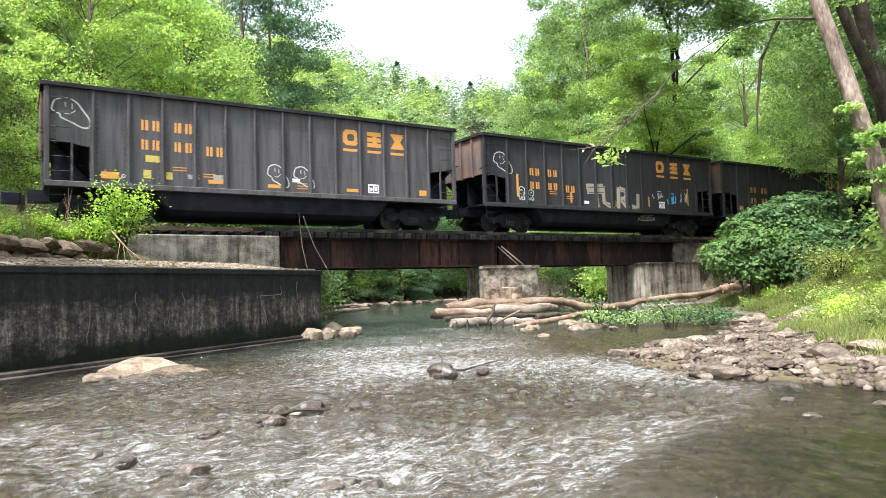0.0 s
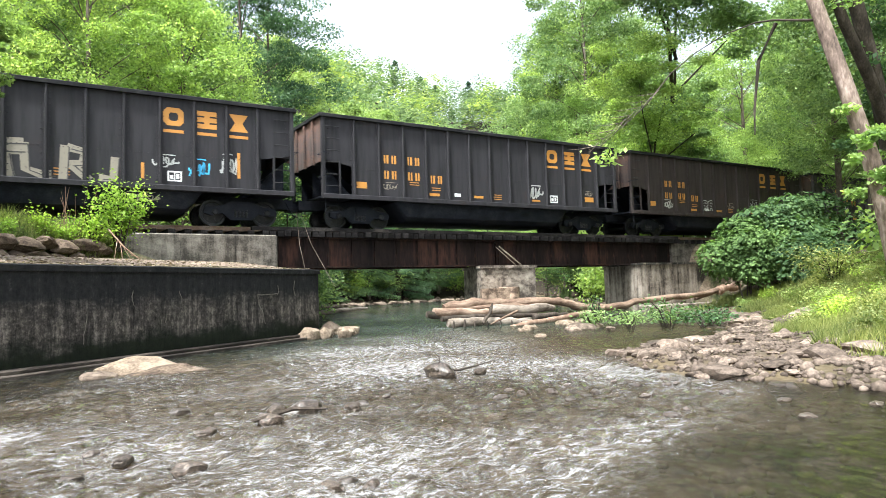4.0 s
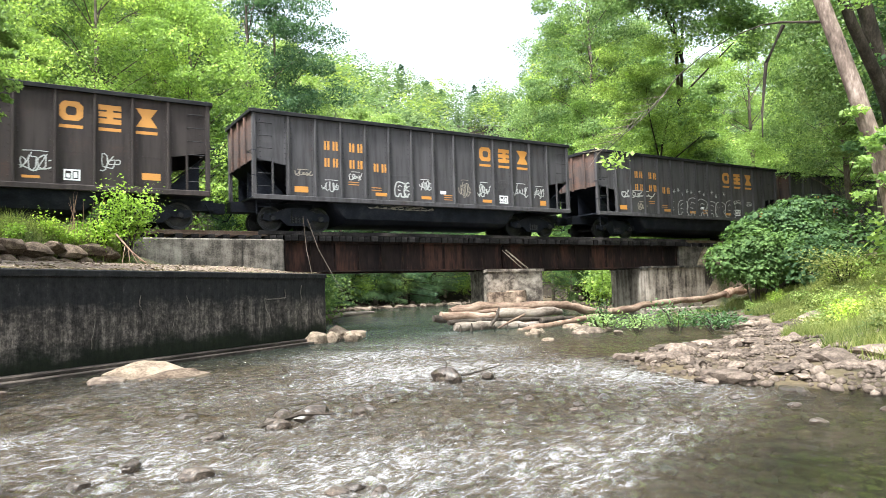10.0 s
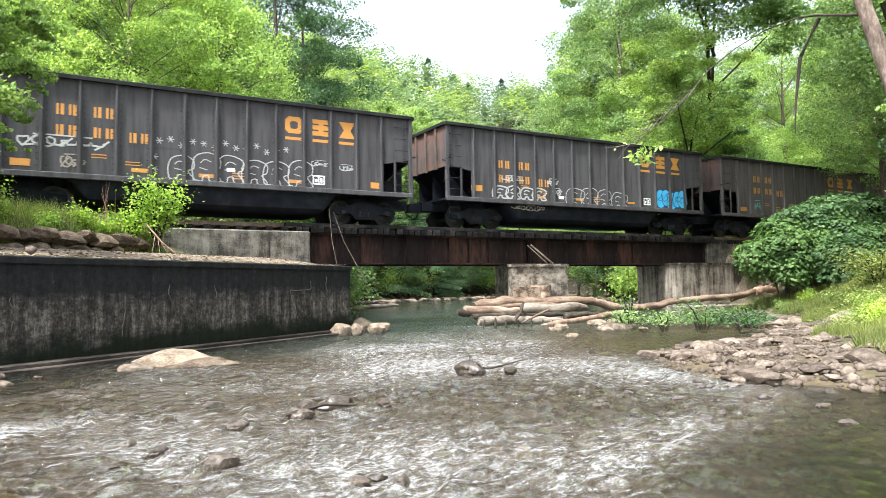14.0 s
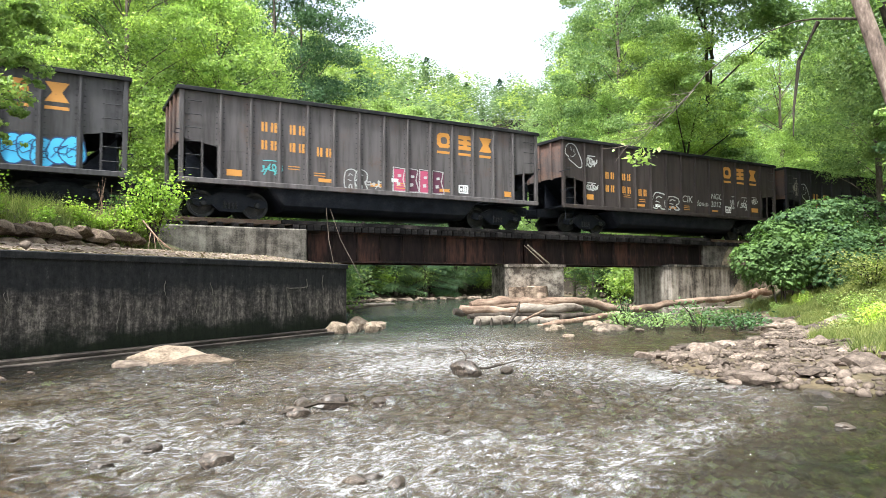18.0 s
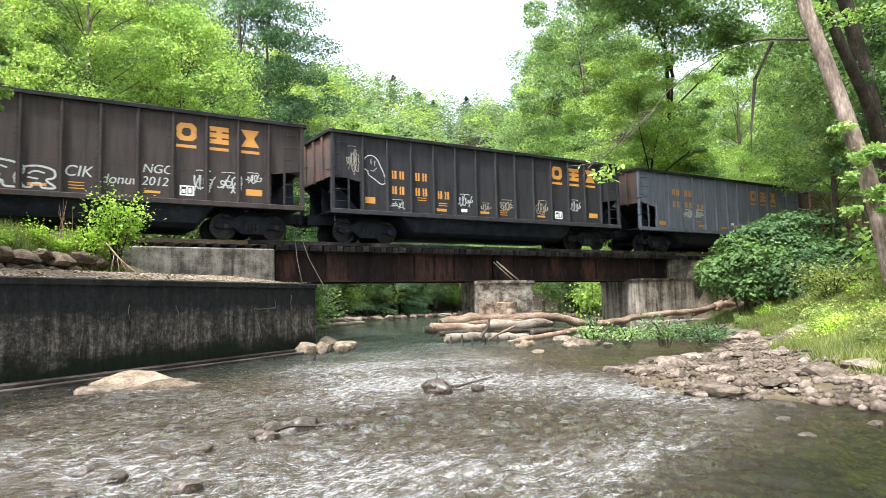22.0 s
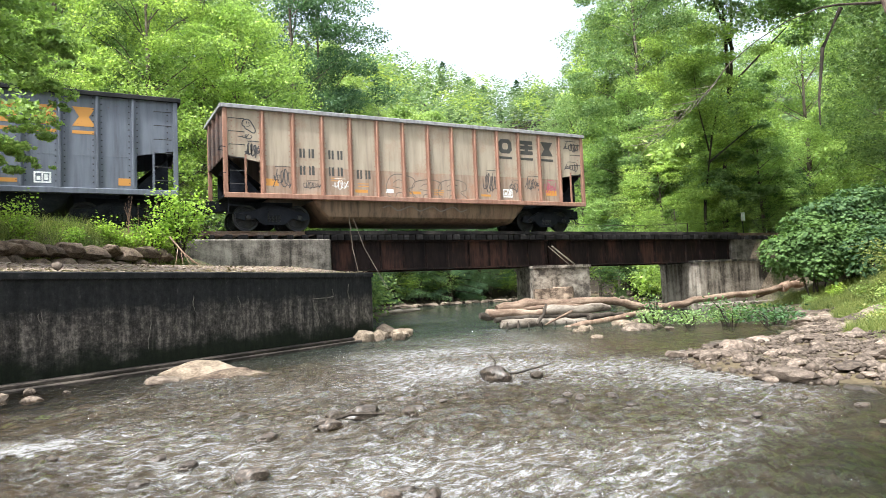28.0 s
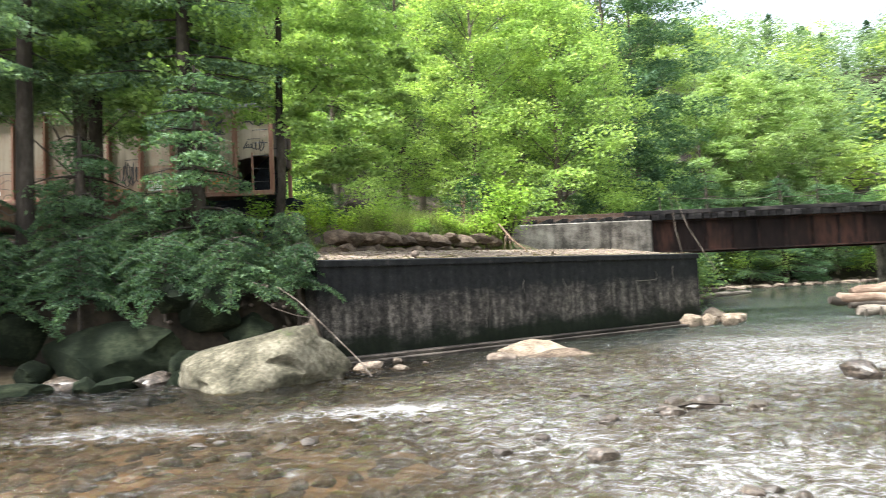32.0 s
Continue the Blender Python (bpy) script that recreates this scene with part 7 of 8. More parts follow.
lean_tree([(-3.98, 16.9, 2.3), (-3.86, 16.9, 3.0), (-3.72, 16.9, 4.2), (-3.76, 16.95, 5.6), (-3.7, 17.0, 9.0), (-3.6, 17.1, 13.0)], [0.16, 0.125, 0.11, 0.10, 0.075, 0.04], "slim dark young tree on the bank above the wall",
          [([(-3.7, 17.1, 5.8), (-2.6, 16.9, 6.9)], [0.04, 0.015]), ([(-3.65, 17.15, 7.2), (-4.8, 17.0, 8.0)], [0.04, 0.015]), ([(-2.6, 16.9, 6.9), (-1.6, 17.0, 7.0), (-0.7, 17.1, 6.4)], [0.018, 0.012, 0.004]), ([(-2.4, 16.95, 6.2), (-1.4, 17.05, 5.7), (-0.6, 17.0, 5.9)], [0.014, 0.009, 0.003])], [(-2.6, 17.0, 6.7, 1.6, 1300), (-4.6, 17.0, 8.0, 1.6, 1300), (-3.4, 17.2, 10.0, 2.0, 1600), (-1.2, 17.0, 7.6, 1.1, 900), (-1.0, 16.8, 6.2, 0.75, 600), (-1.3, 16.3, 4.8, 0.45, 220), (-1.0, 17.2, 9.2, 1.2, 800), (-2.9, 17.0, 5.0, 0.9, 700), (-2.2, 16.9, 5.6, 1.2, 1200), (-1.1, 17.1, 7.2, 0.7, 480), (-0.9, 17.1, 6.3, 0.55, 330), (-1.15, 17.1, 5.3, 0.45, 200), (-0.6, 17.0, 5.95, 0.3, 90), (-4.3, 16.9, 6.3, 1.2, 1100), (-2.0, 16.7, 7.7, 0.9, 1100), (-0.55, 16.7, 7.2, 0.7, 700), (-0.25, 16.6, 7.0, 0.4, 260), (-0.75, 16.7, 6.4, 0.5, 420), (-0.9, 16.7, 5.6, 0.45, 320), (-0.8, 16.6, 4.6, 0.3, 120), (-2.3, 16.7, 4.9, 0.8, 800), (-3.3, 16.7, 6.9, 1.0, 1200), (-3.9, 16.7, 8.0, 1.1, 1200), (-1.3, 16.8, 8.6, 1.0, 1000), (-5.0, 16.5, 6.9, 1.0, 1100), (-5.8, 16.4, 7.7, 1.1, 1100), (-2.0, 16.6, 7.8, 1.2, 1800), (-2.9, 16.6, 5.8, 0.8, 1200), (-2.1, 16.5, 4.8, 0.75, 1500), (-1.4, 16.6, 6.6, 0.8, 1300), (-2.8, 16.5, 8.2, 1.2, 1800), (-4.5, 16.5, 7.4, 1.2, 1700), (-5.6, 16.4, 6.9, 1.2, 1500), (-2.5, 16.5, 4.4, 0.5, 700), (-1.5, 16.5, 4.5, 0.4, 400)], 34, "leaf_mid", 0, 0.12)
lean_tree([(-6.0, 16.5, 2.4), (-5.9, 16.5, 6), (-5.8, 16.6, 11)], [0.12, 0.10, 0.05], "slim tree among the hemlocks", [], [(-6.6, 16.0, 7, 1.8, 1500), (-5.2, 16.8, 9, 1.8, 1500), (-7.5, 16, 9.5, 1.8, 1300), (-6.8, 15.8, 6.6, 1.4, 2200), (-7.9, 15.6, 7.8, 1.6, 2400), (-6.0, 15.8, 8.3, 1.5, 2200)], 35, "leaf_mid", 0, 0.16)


def shrub(x, y, z, r, hgt, n, leaf, mat, label, seed, stems=7, flat=1.0, name="shrub"):
    rng = np.random.default_rng(seed)
    t = thing(name, label, "shrub", pose(x, y, z))
    tips = []
    for k in range(stems):
        a = 6.28 * k / stems + rng.uniform(-0.3, 0.3)
        tip = Vector((r * 0.75 * math.cos(a) * rng.uniform(0.4, 1), r * 0.75 * math.sin(a) * rng.uniform(0.4, 1), hgt * rng.uniform(0.6, 0.95)))
        part("stem", Geo().tube([(0.05 * math.cos(a), 0.05 * math.sin(a), -0.15), tip * 0.55 + Vector((0, 0, 0.1)), tip], [0.03, 0.02, 0.006] if name != "weed_clump" else [0.008, 0.006, 0.003], 5), M["bark_dark" if name != "weed_clump" else "grass"], t)
        tips.append(tip)
    tips = np.array([tuple(q) for q in tips])
    pick = rng.integers(0, stems, n)
    u = rng.uniform(0.35, 1.05, n)[:, None]
    d = rng.normal(size=(n, 3)) * np.array([r * 0.26, r * 0.26, hgt * 0.14 * flat])
    p = tips[pick] * u + d
    p[:, 2] = np.maximum(p[:, 2], 0.02)
    part("foliage", leaves("foliage", p, leaf, M[mat], rng, 0.55, 0.7), None, t)
    return t


# bright shrub and weeds on the railway bench
shrub(2.45, 20.9, 2.85, 0.85, 1.75, 2400, 0.095, "leaf_yellow", "bright green leafy shrub beside the abutment", 61, 11)
shrub(1.75, 20.6, 2.8, 0.5, 1.0, 900, 0.09, "leaf_yellow", "small bright green shrub on the bench", 62)
for k, (x, y) in enumerate([(1.0, 20.4), (-0.3, 19.6), (-1.3, 18.8), (-2.4, 18.4), (0.2, 20.8), (-3.2, 17.9), (-1.0, 20.0), (1.2, 21.3)]):
    shrub(x, y, 2.9, 0.42, (0.5 + 0.16 * (k % 3)) * (1.5 if x < -1.1 else 1.0), 620, 0.07, "leaf_yellow", "clump of bright green weeds on the bench", 63 + k, 9, name="weed_clump")
# leafy growth on the far bank, seen under the bridge
for k, (x, y, r, hh) in enumerate([(12.6, 33.5, 2.2, 3.0), (13.8, 37.5, 2.4, 3.2), (15.4, 43, 2.6, 3.4), (31.5, 33.0, 2.0, 2.6), (35.5, 37.5, 2.2, 2.8), (29.8, 29.6, 1.5, 2.2), (40, 43, 2.6, 3.2)]):
    shrub(x, y, ground_at(x, y), r, hh, 1500, 0.2, "leaf_light" if k % 3 else "leaf", "drooping leafy shrub on the bank beyond the bridge", 140 + k, 10)
# brighter leaf colours stand in for sunlight on these shore shrubs
for k, (x, y) in enumerate([(12.8, 34.6), (14.4, 39.0), (16.2, 43.5), (18.2, 49.0), (20.3, 56.0), (24.0, 58.6), (28.0, 60.2), (32.5, 61.4), (37.5, 62.6), (42.5, 63.6)]):
    shrub(x, y, 0.55, 1.7 + 0.1 * k, 2.2 + 0.15 * k, 2600, 0.13, ("leaf_yellow", "leaf_light", "leaf_pale")[k % 3], "leafy branches hanging low over the far shore", 160 + k, 12, 0.7)
# large-leaved shrub against the right abutment
def dome_shrub(x, y, z, domes, leaf, mat, label, seed):
    """Broad leaves laid like shingles over overlapping domes, with stems inside."""
    rng = np.random.default_rng(seed)
    t = thing("shrub", label, "shrub", pose(x, y, z))
    pts, way = [], []
    for k, (cx, cy, cz, rx, rz, n) in enumerate(domes):
        part("stem", Geo().tube([(0.1 * k - 0.3, 0, -1.6), (cx * 0.6, cy * 0.6, cz * 0.55), (cx, cy, cz + rz * 0.5)], [0.04, 0.028, 0.01], 5), M["bark_dark"], t)
        d = rng.normal(size=(n, 3))
        d /= np.linalg.norm(d, axis=1)[:, None]
        lump = 1 + 0.13 * np.sin(d[:, 0] * 6 + k) * np.sin(d[:, 2] * 7 + 2 * k) + 0.08 * np.sin(d[:, 1] * 13 + k)
        r = lump * rng.uniform(0.55, 1.0, n) ** 0.3
        p = np.stack([cx + d[:, 0] * rx * r, cy + d[:, 1] * rx * r, cz + d[:, 2] * rz * r], 1)
        # ragged hem of hanging sprays
        p[:, 2] -= 0.35 * rng.random(n) ** 3 * (d[:, 2] < 0)
        pts.append(p)
        f = d * 0.7 + np.array([0, 0, 0.75])
        way.append(f / np.linalg.norm(f, axis=1)[:, None])
    part("foliage", leaves("foliage", np.concatenate(pts), leaf, M[mat], rng, 0.72, 0.82, 0.25, np.concatenate(way)), None, t)
    return t


dome_shrub(26.2, 17.0, 1.5, [(0, 0, 1.15, 1.3, 1.0, 3600), (-0.95, 0.6, 0.9, 1.0, 0.75, 2000), (1.05, -0.75, 1.1, 1.2, 0.9, 2600), (-0.2, -0.3, 0.4, 1.1, 0.6, 1300), (0.7, 0.7, 2.0, 1.1, 0.6, 1900)], 0.14, "leaf_heart", "dense broad-leaved green shrub overhanging the wing wall", 80)
# shaded leaf colour darkens the two shrubs behind
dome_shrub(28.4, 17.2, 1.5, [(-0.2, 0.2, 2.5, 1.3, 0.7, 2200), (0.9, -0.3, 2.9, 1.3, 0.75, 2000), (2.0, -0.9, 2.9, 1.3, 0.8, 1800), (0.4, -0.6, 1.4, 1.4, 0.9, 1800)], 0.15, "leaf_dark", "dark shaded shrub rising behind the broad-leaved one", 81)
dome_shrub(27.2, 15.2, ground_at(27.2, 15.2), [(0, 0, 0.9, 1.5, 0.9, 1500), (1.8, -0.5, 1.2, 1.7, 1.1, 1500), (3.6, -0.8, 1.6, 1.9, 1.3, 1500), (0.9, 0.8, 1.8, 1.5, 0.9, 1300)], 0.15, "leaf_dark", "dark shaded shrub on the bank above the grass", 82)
shrub(24.0, 12.3, ground_at(24.0, 12.3), 1.6, 1.2, 3000, 0.09, "grass", "low pale green growth on the slope", 83, 12)
shrub(20.2, 8.6, ground_at(20.2, 8.6), 1.3, 2.0, 900, 0.2, "leaf_light", "young leafy saplings at the foot of the trees", 84, 9)
shrub(18.8, 7.0, ground_at(18.8, 7.0), 1.0, 2.2, 700, 0.2, "leaf_light", "young leafy sapling on the bank", 85, 8)
# feathery growth that droops over the boulders
def feather_shrub(x, y, z, reach, hgt, seed, label, sprays=30):
    rng = np.random.default_rng(seed)
    t = thing("shrub", label, "shrub", pose(x, y, z), group="feathery shrubs on the bank")
    part("stem", Geo().tube([(0, 0, -1.4), (0.03, 0.02, hgt * 0.5), (0, 0, hgt)], [0.05, 0.035, 0.01], 6), M["bark_dark"], t)
    pts = []
    for k in range(sprays):
        a = k * 2.4 + rng.uniform(-0.4, 0.4)
        u = (k + 0.5) / sprays
        z0 = hgt * (0.1 + 0.85 * u)
        ln = reach * (1.0 - 0.55 * u) * rng.uniform(0.5, 1.1)
        dx, dy = math.cos(a), math.sin(a)
        arc = [(dx * ln * s1, dy * ln * s1, z0 + ln * (0.45 * s1 - 0.75 * s1 * s1)) for s1 in (0.0, 0.35, 0.7, 1.0)]
        part("limb", Geo().tube(arc, [0.014, 0.011, 0.007, 0.003], 4), M["bark_dark"], t)
        n = int(460 * ln)
        s = rng.uniform(0.2, 1.03, n)
        # side twigs, evenly set, each with its fringe
        tw = np.round(rng.uniform(-1, 1, n) * 3) / 3
        side = tw * 0.34 * (1.15 - 0.75 * s) * rng.uniform(0.2, 1.0, n)
        fwd = s + 0.14 * np.abs(side)
        px = dx * ln * fwd - dy * side + rng.normal(size=n) * 0.02
        py = dy * ln * fwd + dx * side + rng.normal(size=n) * 0.02
        pz = z0 + ln * (0.45 * s - 0.75 * s * s) - 0.35 * np.abs(side) - 0.05 * rng.random(n)
        pts.append(np.stack([px, py, pz], 1))
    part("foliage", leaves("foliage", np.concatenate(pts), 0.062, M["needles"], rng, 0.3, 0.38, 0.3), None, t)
    return t


for k, (x, y, z, r, hh) in enumerate([(-2.75, 13.3, 1.5, 1.0, 1.0), (-3.9, 12.9, 1.4, 1.3, 1.25), (-5.2, 12.9, 1.3, 1.5, 1.45), (-6.7, 12.7, 1.25, 1.5, 1.5), (-8.3, 12.5, 1.2, 1.6, 1.6), (-9.9, 12.5, 1.2, 1.7, 1.7),
                                      (-4.5, 14.2, 1.8, 1.4, 1.6), (-6.0, 14.1, 1.9, 1.5, 1.9), (-7.6, 13.9, 1.8, 1.6, 2.0), (-9.4, 13.9, 1.8, 1.6, 2.0), (-3.2, 14.8, 2.1, 1.0, 1.2), (-11.8, 13.0, 1.4, 1.8, 2.0)]):
    feather_shrub(x, y, z, r, hh, 90 + k, "feathery grey-green shrub drooping over the boulders")
# leafy fallen branch in the pool by the right abutment
for k, (x, y, r, hh, n) in enumerate([(16.2, 14.6, 1.0, 0.5, 260), (16.9, 13.7, 1.1, 0.75, 330), (17.6, 12.9, 1.2, 0.45, 300), (15.6, 15.6, 0.8, 0.55, 200), (18.3, 13.2, 0.9, 0.6, 220), (16.0, 15.9, 0.5, 1.0, 110), (17.4, 14.3, 0.7, 0.35, 160)]):
    shrub(x, y, 0.0, r, hh * 1.15, int(n * 1.6), 0.10, "leaf_dark" if k % 3 else "leaf", "fallen leafy branch lying in the shallow pool", 101 + k, 6 + k % 3, 0.7, "fallen_branch")


# grass
def grass(name, n, place, seed, hgt, label, mat="grass"):
    rng = np.random.default_rng(seed)
    xy = place(rng, n)
    z = height(xy[:, 0], xy[:, 1])
    a = rng.uniform(0, 6.28, n)
    hh = hgt * rng.uniform(0.5, 1.25, n)
    lean = rng.normal(size=(n, 2)) * 0.35
    w = 0.005 + 0.006 * rng.random(n)
    b0 = np.stack([xy[:, 0] - w * np.cos(a), xy[:, 1] - w * np.sin(a), z], 1)
    b1 = np.stack([xy[:, 0] + w * np.cos(a), xy[:, 1] + w * np.sin(a), z], 1)
    tp = np.stack([xy[:, 0] + lean[:, 0] * hh, xy[:, 1] + lean[:, 1] * hh, z + hh], 1)
    v = np.stack([b0, b1, tp], 1).reshape(-1, 3)
    ob = new(name, mesh_np(name, v, np.arange(3 * n).reshape(n, 3), M[mat], 3))
    return tagged(ob, label, "grass", kind="stuff")


def right_slope(rng, n):
    p = np.stack([rng.uniform(10.5, 27, n * 4), rng.uniform(1.5, 19, n * 4)], 1)
    r = -to_line(p[:, 0], p[:, 1], RIGHT_PTS)
    sd = -to_line(p[:, 0], p[:, 1], FOOT_PTS)
    ok = (r > 0.8) & (sd > 0.1 + 0.4 * np.sin(p[:, 1] * 1.9)) & (sd < 9) & (np.sin(p[:, 0] * 2.1) * np.sin(p[:, 1] * 1.7 + p[:, 0]) + 0.6 * np.sin(p[:, 0] * 4.3 + p[:, 1] * 3.1) + rng.normal(size=len(r)) * 0.35 > -0.35)
    return p[ok][:n]


def left_bench(rng, n):
    p = np.stack([rng.uniform(-5, 2.6, n * 4), rng.uniform(16, 22.6, n * 4)], 1)
    l = to_line(p[:, 0], p[:, 1], LEFT_PTS)
    return p[(l > 3.4) & (l < 6.5)][:n]


# taller weeds scattered over the grass slope
rngW = np.random.default_rng(44)
for k in range(150):
    x, y = rngW.uniform(11.0, 26.0), rngW.uniform(4.5, 17.5)
    sd = -float(to_line(np.array([x]), np.array([y]), FOOT_PTS)[0])
    if 0.2 < sd < 6.5:
        shrub(x, y, ground_at(x, y), 0.4 + 0.2 * (k % 3), 0.25 + 0.12 * (k % 4), 420, 0.06, ("grass", "leaf_light", "grass", "leaf_yellow", "grass")[k % 5], "clump of tall green weeds on the grass slope", 200 + k, 9, name="weed_clump")
for k, (x, y) in enumerate([(-2.0, 19.3), (-0.7, 20.5), (0.5, 20.2), (-3.0, 18.7), (-1.8, 20.2), (1.3, 20.9), (-3.8, 18.4), (-4.6, 18.0)]):
    shrub(x, y, 2.95, 0.4, (0.55 + 0.16 * (k % 3)) * (1.6 if x < -1.1 else 1.0), 560, 0.075, "leaf_yellow", "clump of bright green weeds on the bench", 240 + k, 9, name="weed_clump")
grass("bank_grass", 170000, right_slope, 1, 0.27, "tall pale green grass on the bank")
grass("bench_grass", 24000, left_bench, 2, 0.42, "bright grass on the railway bench")


# ---- stones ----
ROCKS = [rock_mesh("cobble", k + 1, M["rock_grey"], 2, 0.5 + 0.1 * (k % 3), 0.36, 0.62) for k in range(7)]
TANS = [rock_mesh("stone", k + 21, M["rock_tan"], 3, 0.55) for k in range(4)]
CREAMS = [rock_mesh("stone", k + 31, M["rock_cream"], 3, 0.55, 0.3, 0.7) for k in range(3)]
WETS = [rock_mesh("wet_stone", k + 41, M["rock_wet"], 3, 0.55, 0.26, 0.85) for k in range(4)]


def stone(me, x, y, z, sx, sy, sz, turn, label, group="", name="stone"):
    ob = new(name, me)
    ob.matrix_basis = pose(x, y, z, 0, 0, turn) @ Matrix.Diagonal((sx, sy, sz, 1))
    return tagged(ob, label, "stone", group)


rngS = np.random.default_rng(9)
cnt = 0
while cnt < 298:
    x, y = rngS.uniform(7.6, 21), rngS.uniform(3.0, 13.4)
    r = -float(to_line(np.array([x]), np.array([y]), RIGHT_PTS)[0])
    if not (-0.3 < r < 4.2) or -float(to_line(np.array([x]), np.array([y]), FOOT_PTS)[0]) > 0.35:
        continue
    s = 0.085 * math.exp(abs(rngS.normal()) * 0.62)
    s = min(s, 0.36)
    z = max(ground_at(x, y), -0.08)
    stone(ROCKS[cnt % 7] if r > 0.05 else WETS[cnt % 4], x, y, z + s * 0.16, s * rngS.uniform(1.0, 1.35), s * rngS.uniform(0.65, 0.95), s * rngS.uniform(0.45, 0.95), rngS.uniform(0, 360), "pinkish grey river cobble on the gravel bar", "cobbles of the gravel bar", "cobble")
    cnt += 1


def pebbles(name, n, test, seed, label, size=0.07, mat="rock_grey"):
    rng = np.random.default_rng(seed)
    base = np.array([v.co[:] for v in rock_mesh("pebble", 3, M["rock_grey"], 1, 0.62, 0.34, 0.6).vertices])
    fs = np.array([p.vertices[:] for p in bpy.data.meshes["pebble"].polygons])
    xy = test(rng, n)
    n = len(xy)
    z = height(xy[:, 0], xy[:, 1])
    a = rng.uniform(0, 6.28, n)
    s = size * rng.uniform(0.5, 1.6, n)
    ca, sa = np.cos(a)[:, None], np.sin(a)[:, None]
    bx = base[None, :, 0] * ca - base[None, :, 1] * sa
    by = base[None, :, 0] * sa + base[None, :, 1] * ca
    v = np.stack([bx * s[:, None] + xy[:, 0:1], by * s[:, None] + xy[:, 1:2], base[None, :, 2] * s[:, None] + (z + s * 0.25)[:, None]], -1)
    f = fs[None] + (np.arange(n) * len(base))[:, None, None]
    ob = new(name, mesh_np(name, v.reshape(-1, 3), f.reshape(-1, 3), M[mat], 3))
    return tagged(ob, label, "pebbles", kind="stuff")


def bar_xy(rng, n):
    p = np.stack([rng.uniform(7, 24, n * 4), rng.uniform(-1, 20, n * 4)], 1)
    r = -to_line(p[:, 0], p[:, 1], RIGHT_PTS)
    sd = -to_line(p[:, 0], p[:, 1], FOOT_PTS)
    return p[(rng.random(len(r)) < smooth01(-0.35, 1.0, r)) & (sd < 1.0) & (r < 6)][:n]


def bed_xy(rng, n):
    return np.stack([rng.uniform(-6, 10, n), rng.uniform(2.5, 16, n)], 1)


def far_xy(rng, n):
    p = np.stack([rng.uniform(10, 60, n * 5), rng.uniform(26, 68, n * 5)], 1)
    r = -to_line(p[:, 0], p[:, 1], RIGHT_PTS)
    l = to_line(p[:, 0], p[:, 1], LEFT_PTS)
    return p[((r > -0.8) & (r < 5)) | ((l > -1.2) & (l < 1.0))][:n]


pebbles("gravel", 8000, bar_xy, 1, "loose pinkish brown gravel on the bar", 0.05)
pebbles("bed_stones", 1500, bed_xy, 2, "small brown stones on the stream bed", 0.10)
pebbles("far_gravel", 1500, far_xy, 3, "pale stones along the far shore", 0.24, "rock_tan")

# pale stones and a drift log along the far shore under the bridge
for k in range(28):
    x = 17.6 + 1.05 * k
    y = float(np.interp(x, [17.6, 20.5, 32.0, 46.0], [50.0, 54.4, 59.2, 62.0])) + 0.4 * math.sin(k * 2.7)
    stone(TANS[k % 4], x, y, 0.08, 0.5 + 0.25 * (k % 3), 0.4 + 0.12 * (k % 2), 0.42, k * 61, "pale stone on the far shore under the bridge", "pale stones on the far shore")
# single stones in the stream
stone(rock_mesh("slab_stone", 21, M["rock_cream"], 4, 0.55), 1.98, 13.7, -0.02, 0.92, 0.6, 0.62, -10, "large pale tan slab of stone in the water beside the wall", name="slab_stone")
stone(rock_mesh("stone", 25, M["bank_stone"], 3, 0.5, 0.3, 0.6), 2.25, 13.32, -0.02, 0.78, 0.36, 0.36, -14, "grey-brown ledge under the pale slab")
stone(TANS[1], 1.25, 13.35, -0.04, 0.42, 0.34, 0.3, 30, "low pale stone beside the slab")
for k, (x, y, s) in enumerate([(13.65, 16.5, 0.28), (14.2, 16.9, 0.2), (16.4, 17.8, 0.34), (16.9, 17.6, 0.3), (15.9, 17.2, 0.2), (11.95, 13.95, 0.17), (13.1, 16.2, 0.16)]):
    stone(CREAMS[k % 3], x, y, 0.03, s, s * 0.8, s * 0.95, k * 67, "pale stone in the water below the log pile", "pale stones below the logs")
stone(WETS[0], 1.15, 5.62, 0.03, 0.15, 0.12, 0.12, 20, "wet dark stone breaking the ripples")
stone(WETS[1], 2.85, 7.55, 0.04, 0.22, 0.16, 0.17, 0, "wet brown stone in the riffle")
stone(WETS[2], 2.5, 7.6, 0.04, 0.13, 0.11, 0.16, 40, "wet brown stone in the riffle")
stone(WETS[3], 3.35, 7.35, 0.01, 0.16, 0.12, 0.12, 70, "low wet stone in the riffle")
stone(WETS[0], 2.3, 7.2, 0.04, 0.14, 0.2, 0.12, 10, "low wet stone in the riffle")
stone(WETS[1], 5.62, 9.0, 0.09, 0.27, 0.2, 0.26, 110, "dark rounded stone with a twig in the stream")
stone(WETS[2], 6.2, 8.75, 0.06, 0.13, 0.1, 0.13, 10, "small dark stone in the stream")
stone(WETS[3], 1.6, 7.05, 0.01, 0.14, 0.1, 0.10, 35, "low wet stone in the riffle")
stone(WETS[0], 0.35, 6.0, 0.0, 0.10, 0.08, 0.07, 35, "low wet stone in the riffle")
stone(WETS[1], 2.15, 4.4, 0.0, 0.10, 0.07, 0.08, 35, "low wet stone near the shore")
stone(WETS[3], 0.75, 6.25, 0.03, 0.1, 0.08, 0.1, 35, "low wet stone in the riffle")
